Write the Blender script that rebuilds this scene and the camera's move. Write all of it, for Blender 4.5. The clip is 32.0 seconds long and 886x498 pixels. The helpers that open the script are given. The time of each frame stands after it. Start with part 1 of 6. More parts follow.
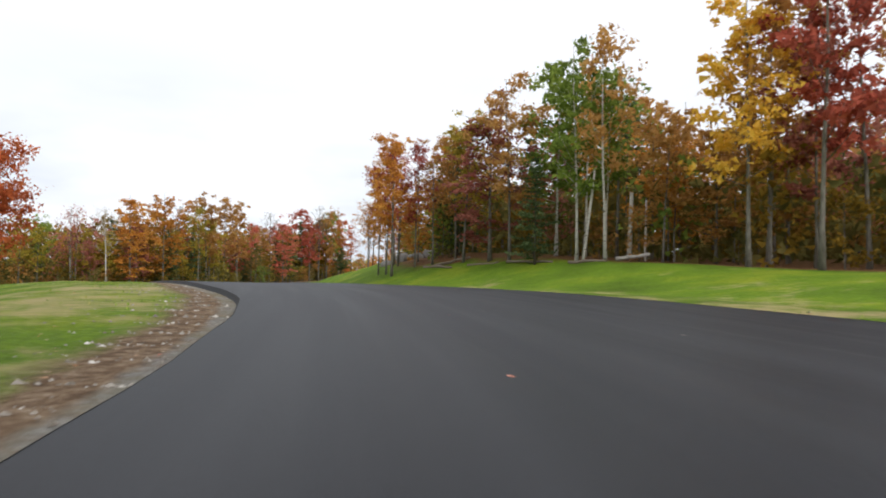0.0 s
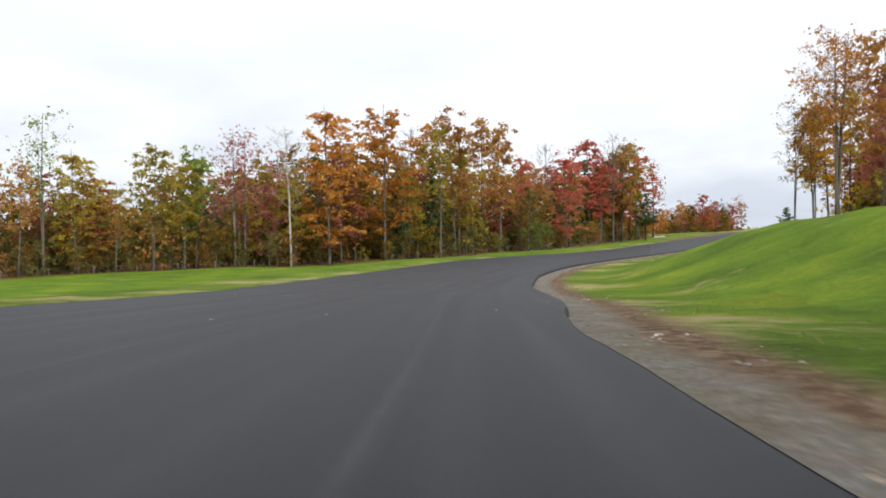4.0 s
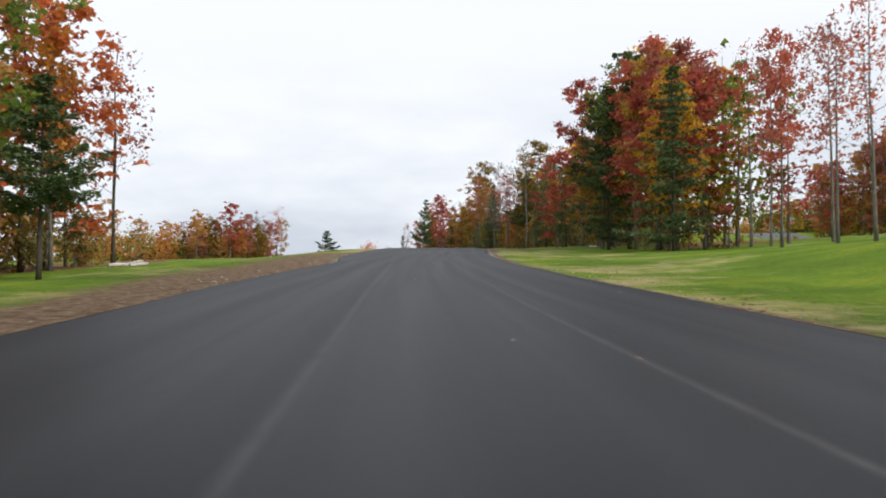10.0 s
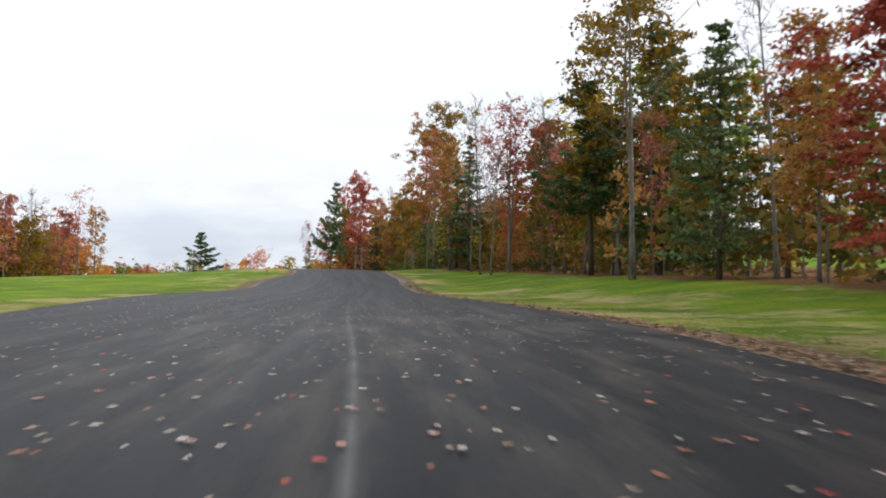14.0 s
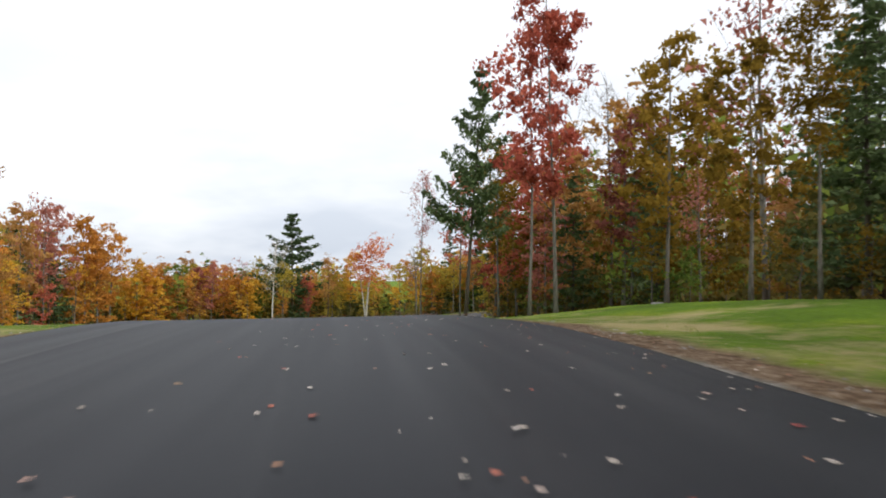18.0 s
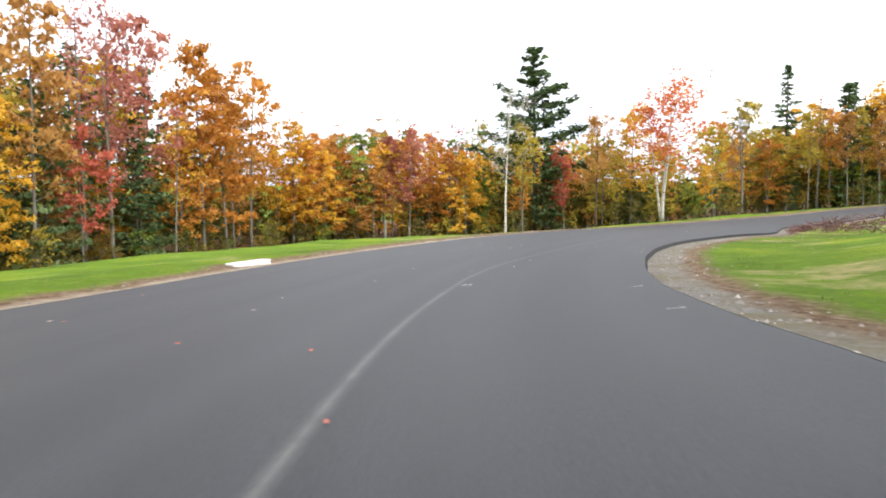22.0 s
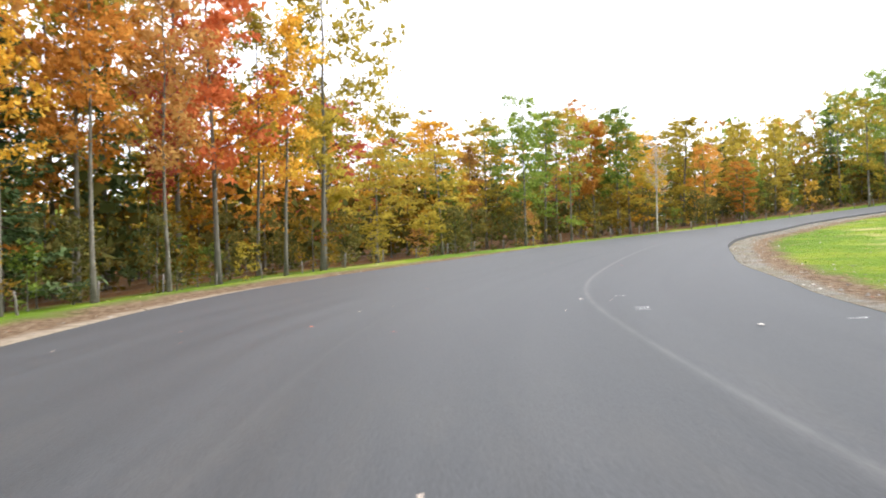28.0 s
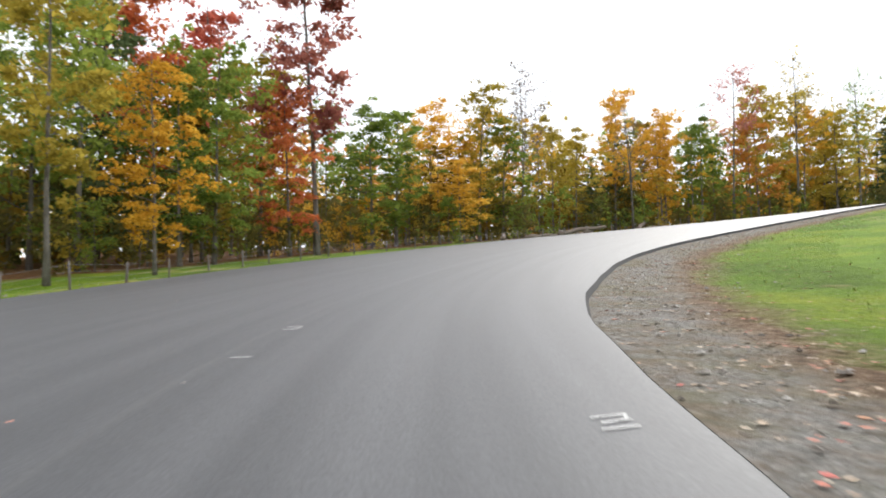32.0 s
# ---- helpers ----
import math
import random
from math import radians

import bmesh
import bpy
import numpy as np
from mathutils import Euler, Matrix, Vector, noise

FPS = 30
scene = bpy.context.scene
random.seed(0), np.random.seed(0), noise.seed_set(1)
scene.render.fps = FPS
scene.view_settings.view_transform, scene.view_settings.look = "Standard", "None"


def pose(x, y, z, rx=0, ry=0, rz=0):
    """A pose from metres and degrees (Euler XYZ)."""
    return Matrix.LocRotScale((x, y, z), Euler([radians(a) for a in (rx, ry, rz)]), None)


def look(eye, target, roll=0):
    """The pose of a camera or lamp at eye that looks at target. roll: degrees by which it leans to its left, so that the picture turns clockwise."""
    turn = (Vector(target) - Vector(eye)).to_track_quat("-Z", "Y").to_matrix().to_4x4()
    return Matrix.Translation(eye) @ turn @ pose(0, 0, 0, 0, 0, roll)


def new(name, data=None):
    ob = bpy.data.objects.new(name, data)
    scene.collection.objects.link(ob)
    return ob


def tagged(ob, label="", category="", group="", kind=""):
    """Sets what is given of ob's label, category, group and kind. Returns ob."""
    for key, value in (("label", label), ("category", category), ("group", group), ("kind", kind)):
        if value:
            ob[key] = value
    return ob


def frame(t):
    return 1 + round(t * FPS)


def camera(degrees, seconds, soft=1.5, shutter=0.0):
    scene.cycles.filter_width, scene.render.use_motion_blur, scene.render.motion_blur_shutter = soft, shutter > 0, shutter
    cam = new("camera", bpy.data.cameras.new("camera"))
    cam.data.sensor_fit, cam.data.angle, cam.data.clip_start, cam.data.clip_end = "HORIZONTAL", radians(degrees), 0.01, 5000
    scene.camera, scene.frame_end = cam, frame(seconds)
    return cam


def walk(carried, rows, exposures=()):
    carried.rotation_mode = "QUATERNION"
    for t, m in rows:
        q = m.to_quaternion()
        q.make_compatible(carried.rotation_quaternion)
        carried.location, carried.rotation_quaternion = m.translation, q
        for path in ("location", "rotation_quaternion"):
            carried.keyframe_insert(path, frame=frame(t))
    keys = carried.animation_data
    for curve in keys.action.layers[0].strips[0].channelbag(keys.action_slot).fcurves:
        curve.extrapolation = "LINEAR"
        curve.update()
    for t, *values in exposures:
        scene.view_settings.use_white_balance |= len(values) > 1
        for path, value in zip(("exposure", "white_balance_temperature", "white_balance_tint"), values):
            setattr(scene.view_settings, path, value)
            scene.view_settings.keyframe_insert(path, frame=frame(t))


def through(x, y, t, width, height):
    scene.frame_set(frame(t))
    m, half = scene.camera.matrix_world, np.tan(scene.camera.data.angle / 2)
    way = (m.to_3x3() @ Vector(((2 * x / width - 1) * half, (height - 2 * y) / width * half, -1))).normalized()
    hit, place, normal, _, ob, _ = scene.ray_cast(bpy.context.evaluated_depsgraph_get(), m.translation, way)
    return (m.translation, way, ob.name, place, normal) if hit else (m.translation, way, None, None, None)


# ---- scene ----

EXPOSURES = [(0, 0.08), (2, 0.0), (5, 0.2), (7, 0.4), (8, 0.03), (9, 0.03), (11, -0.05), (13, 0.02), (16, 0.27), (18, 0.12), (19.5, 0.04), (20, 0.05), (21, 0.7), (22, 0.98), (24, 0.92), (26.5, 1.05), (28, 1.22), (29, 0.82), (30, 0.74), (32, 0.62)]

cam = camera(57.69, 32.0, soft=1.85, shutter=0.15)
PATH = [
    (0, (0.001, 0.000, 0.000), (0.002, 1.997, 0.110), 1.01),
    (0.5, (-0.739, 6.526, 0.346), (-0.879, 8.519, 0.437), 0.52),
    (1, (-1.822, 12.971, 0.633), (-2.090, 14.951, 0.707), 0.24),
    (1.5, (-3.166, 18.928, 0.756), (-3.554, 20.889, 0.823), 0.75),
    (2, (-4.883, 24.278, 0.823), (-5.385, 26.213, 0.876), 1.34),
    (2.5, (-6.870, 29.691, 0.886), (-7.477, 31.597, 0.923), 1.12),
    (4.5, (-16.052, 60.482, 0.487), (-16.662, 62.387, 0.493), -0.67),
    (5, (-18.204, 67.774, 0.334), (-18.676, 69.718, 0.346), -1.07),
    (5.5, (-20.094, 74.888, 0.272), (-20.417, 76.861, 0.285), -1.84),
    (6, (-21.263, 82.717, 0.346), (-21.446, 84.709, 0.355), -2.68),
    (6.5, (-21.952, 90.649, 0.470), (-22.001, 92.648, 0.483), -2.86),
    (7, (-21.974, 98.145, 0.631), (-21.911, 100.143, 0.660), -3.19),
    (7.5, (-22.071, 105.432, 0.781), (-21.892, 107.424, 0.832), -2.66),
    (8, (-21.388, 113.863, 1.021), (-21.122, 115.844, 1.079), -2.50),
    (8.5, (-20.551, 122.873, 1.256), (-20.206, 124.842, 1.315), -1.93),
    (9, (-19.462, 132.381, 1.578), (-19.036, 134.334, 1.642), -1.17),
    (9.5, (-18.228, 141.679, 1.952), (-17.730, 143.615, 2.019), -0.66),
    (10, (-16.572, 150.747, 2.425), (-16.047, 152.675, 2.504), -0.14),
    (10.5, (-14.665, 160.148, 2.792), (-14.140, 162.075, 2.894), 0.67),
    (11, (-12.319, 170.095, 3.273), (-11.783, 172.019, 3.384), 1.51),
    (11.5, (-9.816, 180.331, 3.842), (-9.225, 182.237, 3.968), 1.16),
    (12, (-7.015, 189.882, 4.430), (-6.367, 191.769, 4.562), 0.52),
    (12.5, (-4.037, 198.963, 4.926), (-3.351, 200.837, 5.062), 0.31),
    (13, (-1.228, 209.278, 5.440), (-0.516, 211.143, 5.571), 0.26),
    (13.5, (1.786, 219.004, 6.055), (2.505, 220.867, 6.175), 0.41),
    (15.5, (12.610, 256.498, 6.919), (13.241, 258.395, 6.976), 2.03),
    (16, (15.555, 266.303, 7.186), (16.144, 268.213, 7.242), 2.14),
    (16.5, (18.327, 276.733, 7.670), (18.872, 278.656, 7.734), 1.90),
    (17, (20.770, 286.705, 8.261), (21.267, 288.641, 8.338), 1.90),
    (17.5, (22.464, 295.354, 8.818), (22.889, 297.306, 8.902), 0.97),
    (18, (23.319, 304.216, 9.213), (23.660, 306.186, 9.291), 0.42),
    (18.5, (24.261, 311.195, 9.596), (24.489, 313.181, 9.632), 0.44),
    (19, (24.527, 317.592, 9.566), (24.649, 319.588, 9.537), 0.59),
    (19.5, (24.216, 325.350, 9.153), (24.230, 327.348, 9.059), 0.43),
    (20, (23.604, 333.595, 8.419), (23.510, 335.587, 8.264), 0.39),
    (20.5, (22.641, 340.983, 7.656), (22.450, 342.964, 7.452), 0.28),
    (21, (21.588, 348.903, 6.970), (21.315, 350.870, 6.738), -0.01),
    (21.5, (20.419, 356.434, 6.329), (20.141, 358.403, 6.113), -0.18),
    (22, (19.496, 362.550, 5.823), (19.307, 364.535, 5.663), -0.22),
    (22.5, (19.074, 368.923, 5.486), (19.042, 370.919, 5.369), -0.26),
    (23, (19.066, 375.302, 5.315), (19.216, 377.294, 5.222), -0.37),
    (23.5, (19.618, 382.087, 5.220), (19.965, 384.055, 5.143), -0.55),
    (24, (20.969, 389.364, 5.102), (21.513, 391.287, 5.030), -1.00),
    (24.5, (22.974, 396.590, 4.963), (23.693, 398.454, 4.896), -1.77),
    (26.5, (36.591, 422.110, 4.177), (37.880, 423.638, 4.123), -1.56),
    (27, (40.421, 426.155, 4.213), (41.846, 427.558, 4.179), -1.71),
    (27.5, (44.592, 429.922, 4.374), (46.158, 431.167, 4.366), -1.64),
    (28, (49.370, 434.064, 4.577), (51.074, 435.112, 4.597), -1.47),
    (28.5, (54.580, 437.434, 4.880), (56.397, 438.270, 4.926), -0.74),
    (29, (60.785, 439.910, 5.044), (62.685, 440.532, 5.118), -0.02),
    (29.5, (67.893, 441.881, 5.210), (69.854, 442.264, 5.305), -0.08),
    (30, (75.100, 442.883, 5.549), (77.093, 443.016, 5.648), 0.11),
    (30.5, (82.170, 443.411, 6.007), (84.163, 443.283, 6.111), 0.15),
    (31, (90.151, 442.916, 6.406), (92.110, 442.526, 6.517), 0.09),
    (31.5, (97.824, 441.238, 6.843), (99.718, 440.609, 6.965), -0.43),
    (32, (104.734, 438.800, 7.386), (106.530, 437.932, 7.527), -0.66),
]
walk(cam, [(t, look(eye, target, roll)) for t, eye, target, roll in PATH], EXPOSURES)

# ---------------------------------------------------------------- sky and light
world = bpy.data.worlds.new("overcast_sky")
scene.world = world
world.use_nodes = True
wn = world.node_tree.nodes
wl = world.node_tree.links
wn.clear()
w_out = wn.new("ShaderNodeOutputWorld")
w_bg = wn.new("ShaderNodeBackground")
w_sky = wn.new("ShaderNodeTexSky")
w_sky.sky_type = "NISHITA"
w_sky.sun_disc = False
w_sky.sun_elevation = radians(38)
w_sky.sun_rotation = radians(139)
w_scale = wn.new("ShaderNodeVectorMath")
w_scale.operation = "SCALE"
w_scale.inputs["Scale"].default_value = 0.10
wl.new(w_sky.outputs["Color"], w_scale.inputs[0])
w_co = wn.new("ShaderNodeTexCoord")
w_map = wn.new("ShaderNodeMapping")
w_map.inputs["Scale"].default_value = (1.0, 1.0, 3.2)
wl.new(w_co.outputs["Generated"], w_map.inputs["Vector"])
w_noise = wn.new("ShaderNodeTexNoise")
w_noise.inputs["Scale"].default_value = 2.1
w_noise.inputs["Detail"].default_value = 5.0
w_noise.inputs["Roughness"].default_value = 0.55
wl.new(w_map.outputs["Vector"], w_noise.inputs["Vector"])
w_ramp = wn.new("ShaderNodeValToRGB")
w_ramp.color_ramp.elements[0].position = 0.36
w_ramp.color_ramp.elements[0].color = (0.60, 0.66, 0.77, 1)
w_ramp.color_ramp.elements[1].position = 0.56
w_ramp.color_ramp.elements[1].color = (1.0, 1.025, 1.075, 1)
wl.new(w_noise.outputs["Fac"], w_ramp.inputs["Fac"])
# the cloud deck is brighter overhead than low down
w_sep = wn.new("ShaderNodeSeparateXYZ")
wl.new(w_co.outputs["Generated"], w_sep.inputs[0])
w_hi = wn.new("ShaderNodeMapRange")
w_hi.inputs["From Min"].default_value = 0.02
w_hi.inputs["From Max"].default_value = 0.30
wl.new(w_sep.outputs["Z"], w_hi.inputs["Value"])
w_lift = wn.new("ShaderNodeMix")
w_lift.data_type = "RGBA"
w_lift.inputs[7].default_value = (1.03, 1.06, 1.12, 1)
wl.new(w_hi.outputs["Result"], w_lift.inputs[0])
wl.new(w_ramp.outputs["Color"], w_lift.inputs[6])
w_mix = wn.new("ShaderNodeMix")
w_mix.data_type = "RGBA"
w_mix.inputs[0].default_value = 0.92
wl.new(w_scale.outputs["Vector"], w_mix.inputs[6])
wl.new(w_lift.outputs[2], w_mix.inputs[7])
wl.new(w_mix.outputs[2], w_bg.inputs["Color"])
w_bg.inputs["Strength"].default_value = 1.0
wl.new(w_bg.outputs[0], w_out.inputs["Surface"])

sun_lamp = bpy.data.lights.new("sun", "SUN")
sun_lamp.energy = 2.3
sun_lamp.angle = radians(22)
sun_lamp.color = (1.0, 0.97, 0.92)
sun = new("sun", sun_lamp)
sun.matrix_world = look((26, -30, 30), (0, 0, 0))


# ---------------------------------------------------------------- materials
def material(name, rough=0.8, spec=0.4):
    m = bpy.data.materials.new(name)
    m.use_nodes = True
    b = m.node_tree.nodes["Principled BSDF"]
    b.inputs["Roughness"].default_value = rough
    b.inputs["Specular IOR Level"].default_value = spec
    return m, m.node_tree.nodes, m.node_tree.links, b


def noise_of(n, l, scale, detail=4.0, rough=0.55, object_space=True):
    co = n.new("ShaderNodeTexCoord")
    t = n.new("ShaderNodeTexNoise")
    t.inputs["Scale"].default_value = scale
    t.inputs["Detail"].default_value = detail
    t.inputs["Roughness"].default_value = rough
    l.new(co.outputs["Object"], t.inputs["Vector"])
    return t.outputs["Fac"]


def ramp(n, l, value, stops):
    r = n.new("ShaderNodeValToRGB")
    e = r.color_ramp.elements
    while len(e) < len(stops):
        e.new(0.5)
    for k, (p, c) in enumerate(stops):
        e[k].position, e[k].color = p, (*c, 1)
    l.new(value, r.inputs["Fac"])
    return r.outputs["Color"]


def blend(n, l, fac, a, b, mode="MIX"):
    m = n.new("ShaderNodeMix")
    m.data_type = "RGBA"
    m.blend_type = mode
    for sock, v in ((m.inputs[0], fac), (m.inputs[6], a), (m.inputs[7], b)):
        if isinstance(v, (int, float)):
            sock.default_value = v
        elif isinstance(v, tuple):
            sock.default_value = (*v, 1)
        else:
            l.new(v, sock)
    return m.outputs[2]


def maths(n, l, op, a, b=0.0):
    m = n.new("ShaderNodeMath")
    m.operation = op
    for sock, v in ((m.inputs[0], a), (m.inputs[1], b)):
        if isinstance(v, (int, float)):
            sock.default_value = v
        else:
            l.new(v, sock)
    return m.outputs[0]


def bump(n, l, b, height, strength=0.4, distance=0.02):
    u = n.new("ShaderNodeBump")
    u.inputs["Strength"].default_value = strength
    u.inputs["Distance"].default_value = distance
    l.new(height, u.inputs["Height"])
    l.new(u.outputs["Normal"], b.inputs["Normal"])


def attribute(n, name):
    a = n.new("ShaderNodeAttribute")
    a.attribute_name = name
    return a.outputs["Fac"]


def plain(name, colour, rough=0.7, vary=0.25, scale=6.0, spec=0.4, metal=0.0):
    """A painted, wooden or stone surface with grain and stains of its own."""
    m, n, l, b = material(name, rough, spec)
    c = blend(n, l, noise_of(n, l, scale), tuple(v * (1 - vary) for v in colour), tuple(min(1, v * (1 + vary)) for v in colour))
    c = blend(n, l, maths(n, l, "MULTIPLY", noise_of(n, l, scale * 7, 3), 0.5), c, tuple(v * 0.6 for v in colour))
    l.new(c, b.inputs["Base Color"])
    b.inputs["Metallic"].default_value = metal
    bump(n, l, b, noise_of(n, l, scale * 5), 0.3, 0.01)
    return m


def leaf_material(name, dark, mid, light, through=0.5):
    """Leaves: each leaf has its own shade, each tree its own tone."""
    m = bpy.data.materials.new(name)
    m.use_nodes = True
    n, l = m.node_tree.nodes, m.node_tree.links
    n.clear()
    out = n.new("ShaderNodeOutputMaterial")
    geo = n.new("ShaderNodeNewGeometry")
    info = n.new("ShaderNodeObjectInfo")
    co = n.new("ShaderNodeTexCoord")
    patch = n.new("ShaderNodeTexNoise")
    patch.inputs["Scale"].default_value = 0.45
    l.new(co.outputs["Object"], patch.inputs["Vector"])
    v = maths(n, l, "MULTIPLY", geo.outputs["Random Per Island"], 0.42)
    v = maths(n, l, "ADD", v, maths(n, l, "MULTIPLY", patch.outputs["Fac"], 0.88))
    v = maths(n, l, "ADD", v, maths(n, l, "MULTIPLY", info.outputs["Random"], 0.35))
    v = maths(n, l, "SUBTRACT", v, 0.35)
    c = ramp(n, l, v, [(0.12, dark), (0.5, mid), (0.9, light)])
    d = n.new("ShaderNodeBsdfDiffuse")
    t = n.new("ShaderNodeBsdfTranslucent")
    l.new(c, d.inputs["Color"])
    l.new(c, t.inputs["Color"])
    mx = n.new("ShaderNodeMixShader")
    mx.inputs[0].default_value = through
    l.new(d.outputs[0], mx.inputs[1])
    l.new(t.outputs[0], mx.inputs[2])
    l.new(mx.outputs[0], out.inputs["Surface"])
    return m


LEAF = {
    "red": leaf_material("leaf_red", (0.22, 0.055, 0.04), (0.52, 0.13, 0.085), (0.70, 0.25, 0.16)),
    "orange": leaf_material("leaf_orange", (0.29, 0.125, 0.028), (0.61, 0.265, 0.055), (0.76, 0.43, 0.11)),
    "gold": leaf_material("leaf_gold", (0.42, 0.22, 0.025), (0.75, 0.44, 0.055), (0.88, 0.60, 0.12)),
    "olive": leaf_material("leaf_olive", (0.184, 0.149, 0.0287), (0.45, 0.35, 0.0562), (0.648, 0.504, 0.096)),
    "green": leaf_material("leaf_green", (0.0747, 0.115, 0.0253), (0.213, 0.288, 0.0562), (0.384, 0.456, 0.096)),
    "rust": leaf_material("leaf_rust", (0.22, 0.105, 0.035), (0.47, 0.245, 0.075), (0.65, 0.39, 0.14)),
    "maroon": leaf_material("leaf_maroon", (0.18, 0.06, 0.05), (0.43, 0.16, 0.12), (0.60, 0.28, 0.21)),
    "ember": leaf_material("leaf_ember", (0.26, 0.06, 0.025), (0.58, 0.16, 0.06), (0.74, 0.28, 0.11)),
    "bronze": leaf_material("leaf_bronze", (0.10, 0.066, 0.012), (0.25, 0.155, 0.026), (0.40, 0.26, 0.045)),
    # dark green undergrowth, with the shade inside the woods put into its colour
    "thicket": leaf_material("leaf_thicket_shaded", (0.05, 0.06, 0.018), (0.14, 0.13, 0.04), (0.26, 0.20, 0.065), 0.35),
    "needle": leaf_material("needle_green", (0.035, 0.06, 0.024), (0.10, 0.14, 0.06), (0.185, 0.235, 0.105), 0.2),
    "twig": leaf_material("twig_grey", (0.16, 0.13, 0.11), (0.26, 0.22, 0.19), (0.36, 0.32, 0.28), 0.0),
}


def bark_material(name, dark, light, rings=False):
    m, n, l, b = material(name, 0.9, 0.2)
    co = n.new("ShaderNodeTexCoord")
    mp = n.new("ShaderNodeMapping")
    mp.inputs["Scale"].default_value = (1.0, 1.0, 3.5 if rings else 0.22)
    l.new(co.outputs["Object"], mp.inputs["Vector"])
    t = n.new("ShaderNodeTexNoise")
    t.inputs["Scale"].default_value = 3.0 if rings else 9.0
    t.inputs["Detail"].default_value = 5.0
    l.new(mp.outputs["Vector"], t.inputs["Vector"])
    info = n.new("ShaderNodeObjectInfo")
    c = ramp(n, l, t.outputs["Fac"], [(0.36 if rings else 0.3, dark), (0.44 if rings else 0.7, light)])
    c = blend(n, l, maths(n, l, "MULTIPLY", info.outputs["Random"], 0.55), c, tuple(v * 0.5 for v in light))
    c = blend(n, l, maths(n, l, "MULTIPLY", noise_of(n, l, 0.9), 0.4), c, (0.11, 0.11, 0.075))
    l.new(c, b.inputs["Base Color"])
    bump(n, l, b, t.outputs["Fac"], 0.6, 0.03)
    return m


BARK = bark_material("bark_grey", (0.07, 0.06, 0.05), (0.27, 0.245, 0.215))
BARK_DARK = bark_material("bark_dark", (0.03, 0.025, 0.02), (0.12, 0.095, 0.075))
BARK_BIRCH = bark_material("bark_birch", (0.10, 0.08, 0.07), (0.66, 0.61, 0.55), True)


def asphalt_material():
    m, n, l, b = material("asphalt", 0.75, 0.14)
    # rolled and driven lengthwise: streaks follow the road
    lane = n.new("ShaderNodeCombineXYZ")
    l.new(maths(n, l, "MULTIPLY", attribute(n, "across"), 2.6), lane.inputs[0])
    l.new(maths(n, l, "MULTIPLY", attribute(n, "along"), 0.055), lane.inputs[1])
    streak = n.new("ShaderNodeTexNoise")
    streak.inputs["Scale"].default_value = 1.0
    streak.inputs["Detail"].default_value = 5.0
    l.new(lane.outputs[0], streak.inputs["Vector"])
    base = ramp(n, l, streak.outputs["Fac"], [(0.3, (0.0034, 0.0040, 0.0060)), (0.7, (0.0072, 0.0081, 0.0112))])
    # worn asphalt; glare on the last bends is put into this paler colour too
    worn = ramp(n, l, streak.outputs["Fac"], [(0.3, (0.068, 0.069, 0.073)), (0.7, (0.098, 0.099, 0.104))])
    base = blend(n, l, attribute(n, "age_glare"), base, worn)
    fine = ramp(n, l, noise_of(n, l, 55.0, 3, 0.7), [(0.3, (0.45, 0.45, 0.45)), (0.75, (1.65, 1.65, 1.65))])
    c = blend(n, l, 0.8, base, fine, "MULTIPLY")
    dust = ramp(n, l, noise_of(n, l, 0.16, 5, 0.6), [(0.52, (0, 0, 0)), (0.78, (1, 1, 1))])
    c = blend(n, l, maths(n, l, "MULTIPLY", maths(n, l, "MULTIPLY", dust, streak.outputs["Fac"]), 0.12), c, (0.080, 0.079, 0.079))
    # wheel tracks run along the lane
    c = blend(n, l, maths(n, l, "MULTIPLY", attribute(n, "track"), 0.11), c, (0.072, 0.073, 0.078))
    # dried mud dragged across by tyres
    smear = n.new("ShaderNodeTexNoise")
    smear.inputs["Scale"].default_value = 1.0
    smear.inputs["Detail"].default_value = 6.0
    smear.inputs["Roughness"].default_value = 0.65
    drag = n.new("ShaderNodeCombineXYZ")
    l.new(maths(n, l, "MULTIPLY", attribute(n, "across"), 2.2), drag.inputs[0])
    l.new(maths(n, l, "MULTIPLY", attribute(n, "along"), 0.35), drag.inputs[1])
    l.new(drag.outputs[0], smear.inputs["Vector"])
    mud = maths(n, l, "MULTIPLY", attribute(n, "mud"), ramp(n, l, smear.outputs["Fac"], [(0.46, (0, 0, 0)), (0.68, (1, 1, 1))]))
    c = blend(n, l, maths(n, l, "MULTIPLY", mud, 0.38), c, (0.17, 0.145, 0.115))
    c = blend(n, l, maths(n, l, "MULTIPLY", attribute(n, "tone"), 0.14), c, (0.090, 0.091, 0.096))
    # pale scuffed paving joints
    scuff = maths(n, l, "MULTIPLY", attribute(n, "seam"), ramp(n, l, noise_of(n, l, 2.2, 5, 0.7), [(0.30, (0.25, 0.25, 0.25)), (0.62, (1, 1, 1))]))
    c = blend(n, l, scuff, c, (0.15, 0.145, 0.14))
    l.new(c, b.inputs["Base Color"])
    r = ramp(n, l, streak.outputs["Fac"], [(0.3, (0.49, 0.49, 0.49)), (0.7, (0.56, 0.56, 0.56))])
    l.new(maths(n, l, "ADD", maths(n, l, "MULTIPLY", attribute(n, "age_glare"), 0.14), 0.09), b.inputs["Specular IOR Level"])
    l.new(blend(n, l, maths(n, l, "MULTIPLY", attribute(n, "age_glare"), 0.9), r, (0.60, 0.60, 0.60)), b.inputs["Roughness"])
    bump(n, l, b, noise_of(n, l, 70.0, 3, 0.7), 0.3, 0.004)
    return m


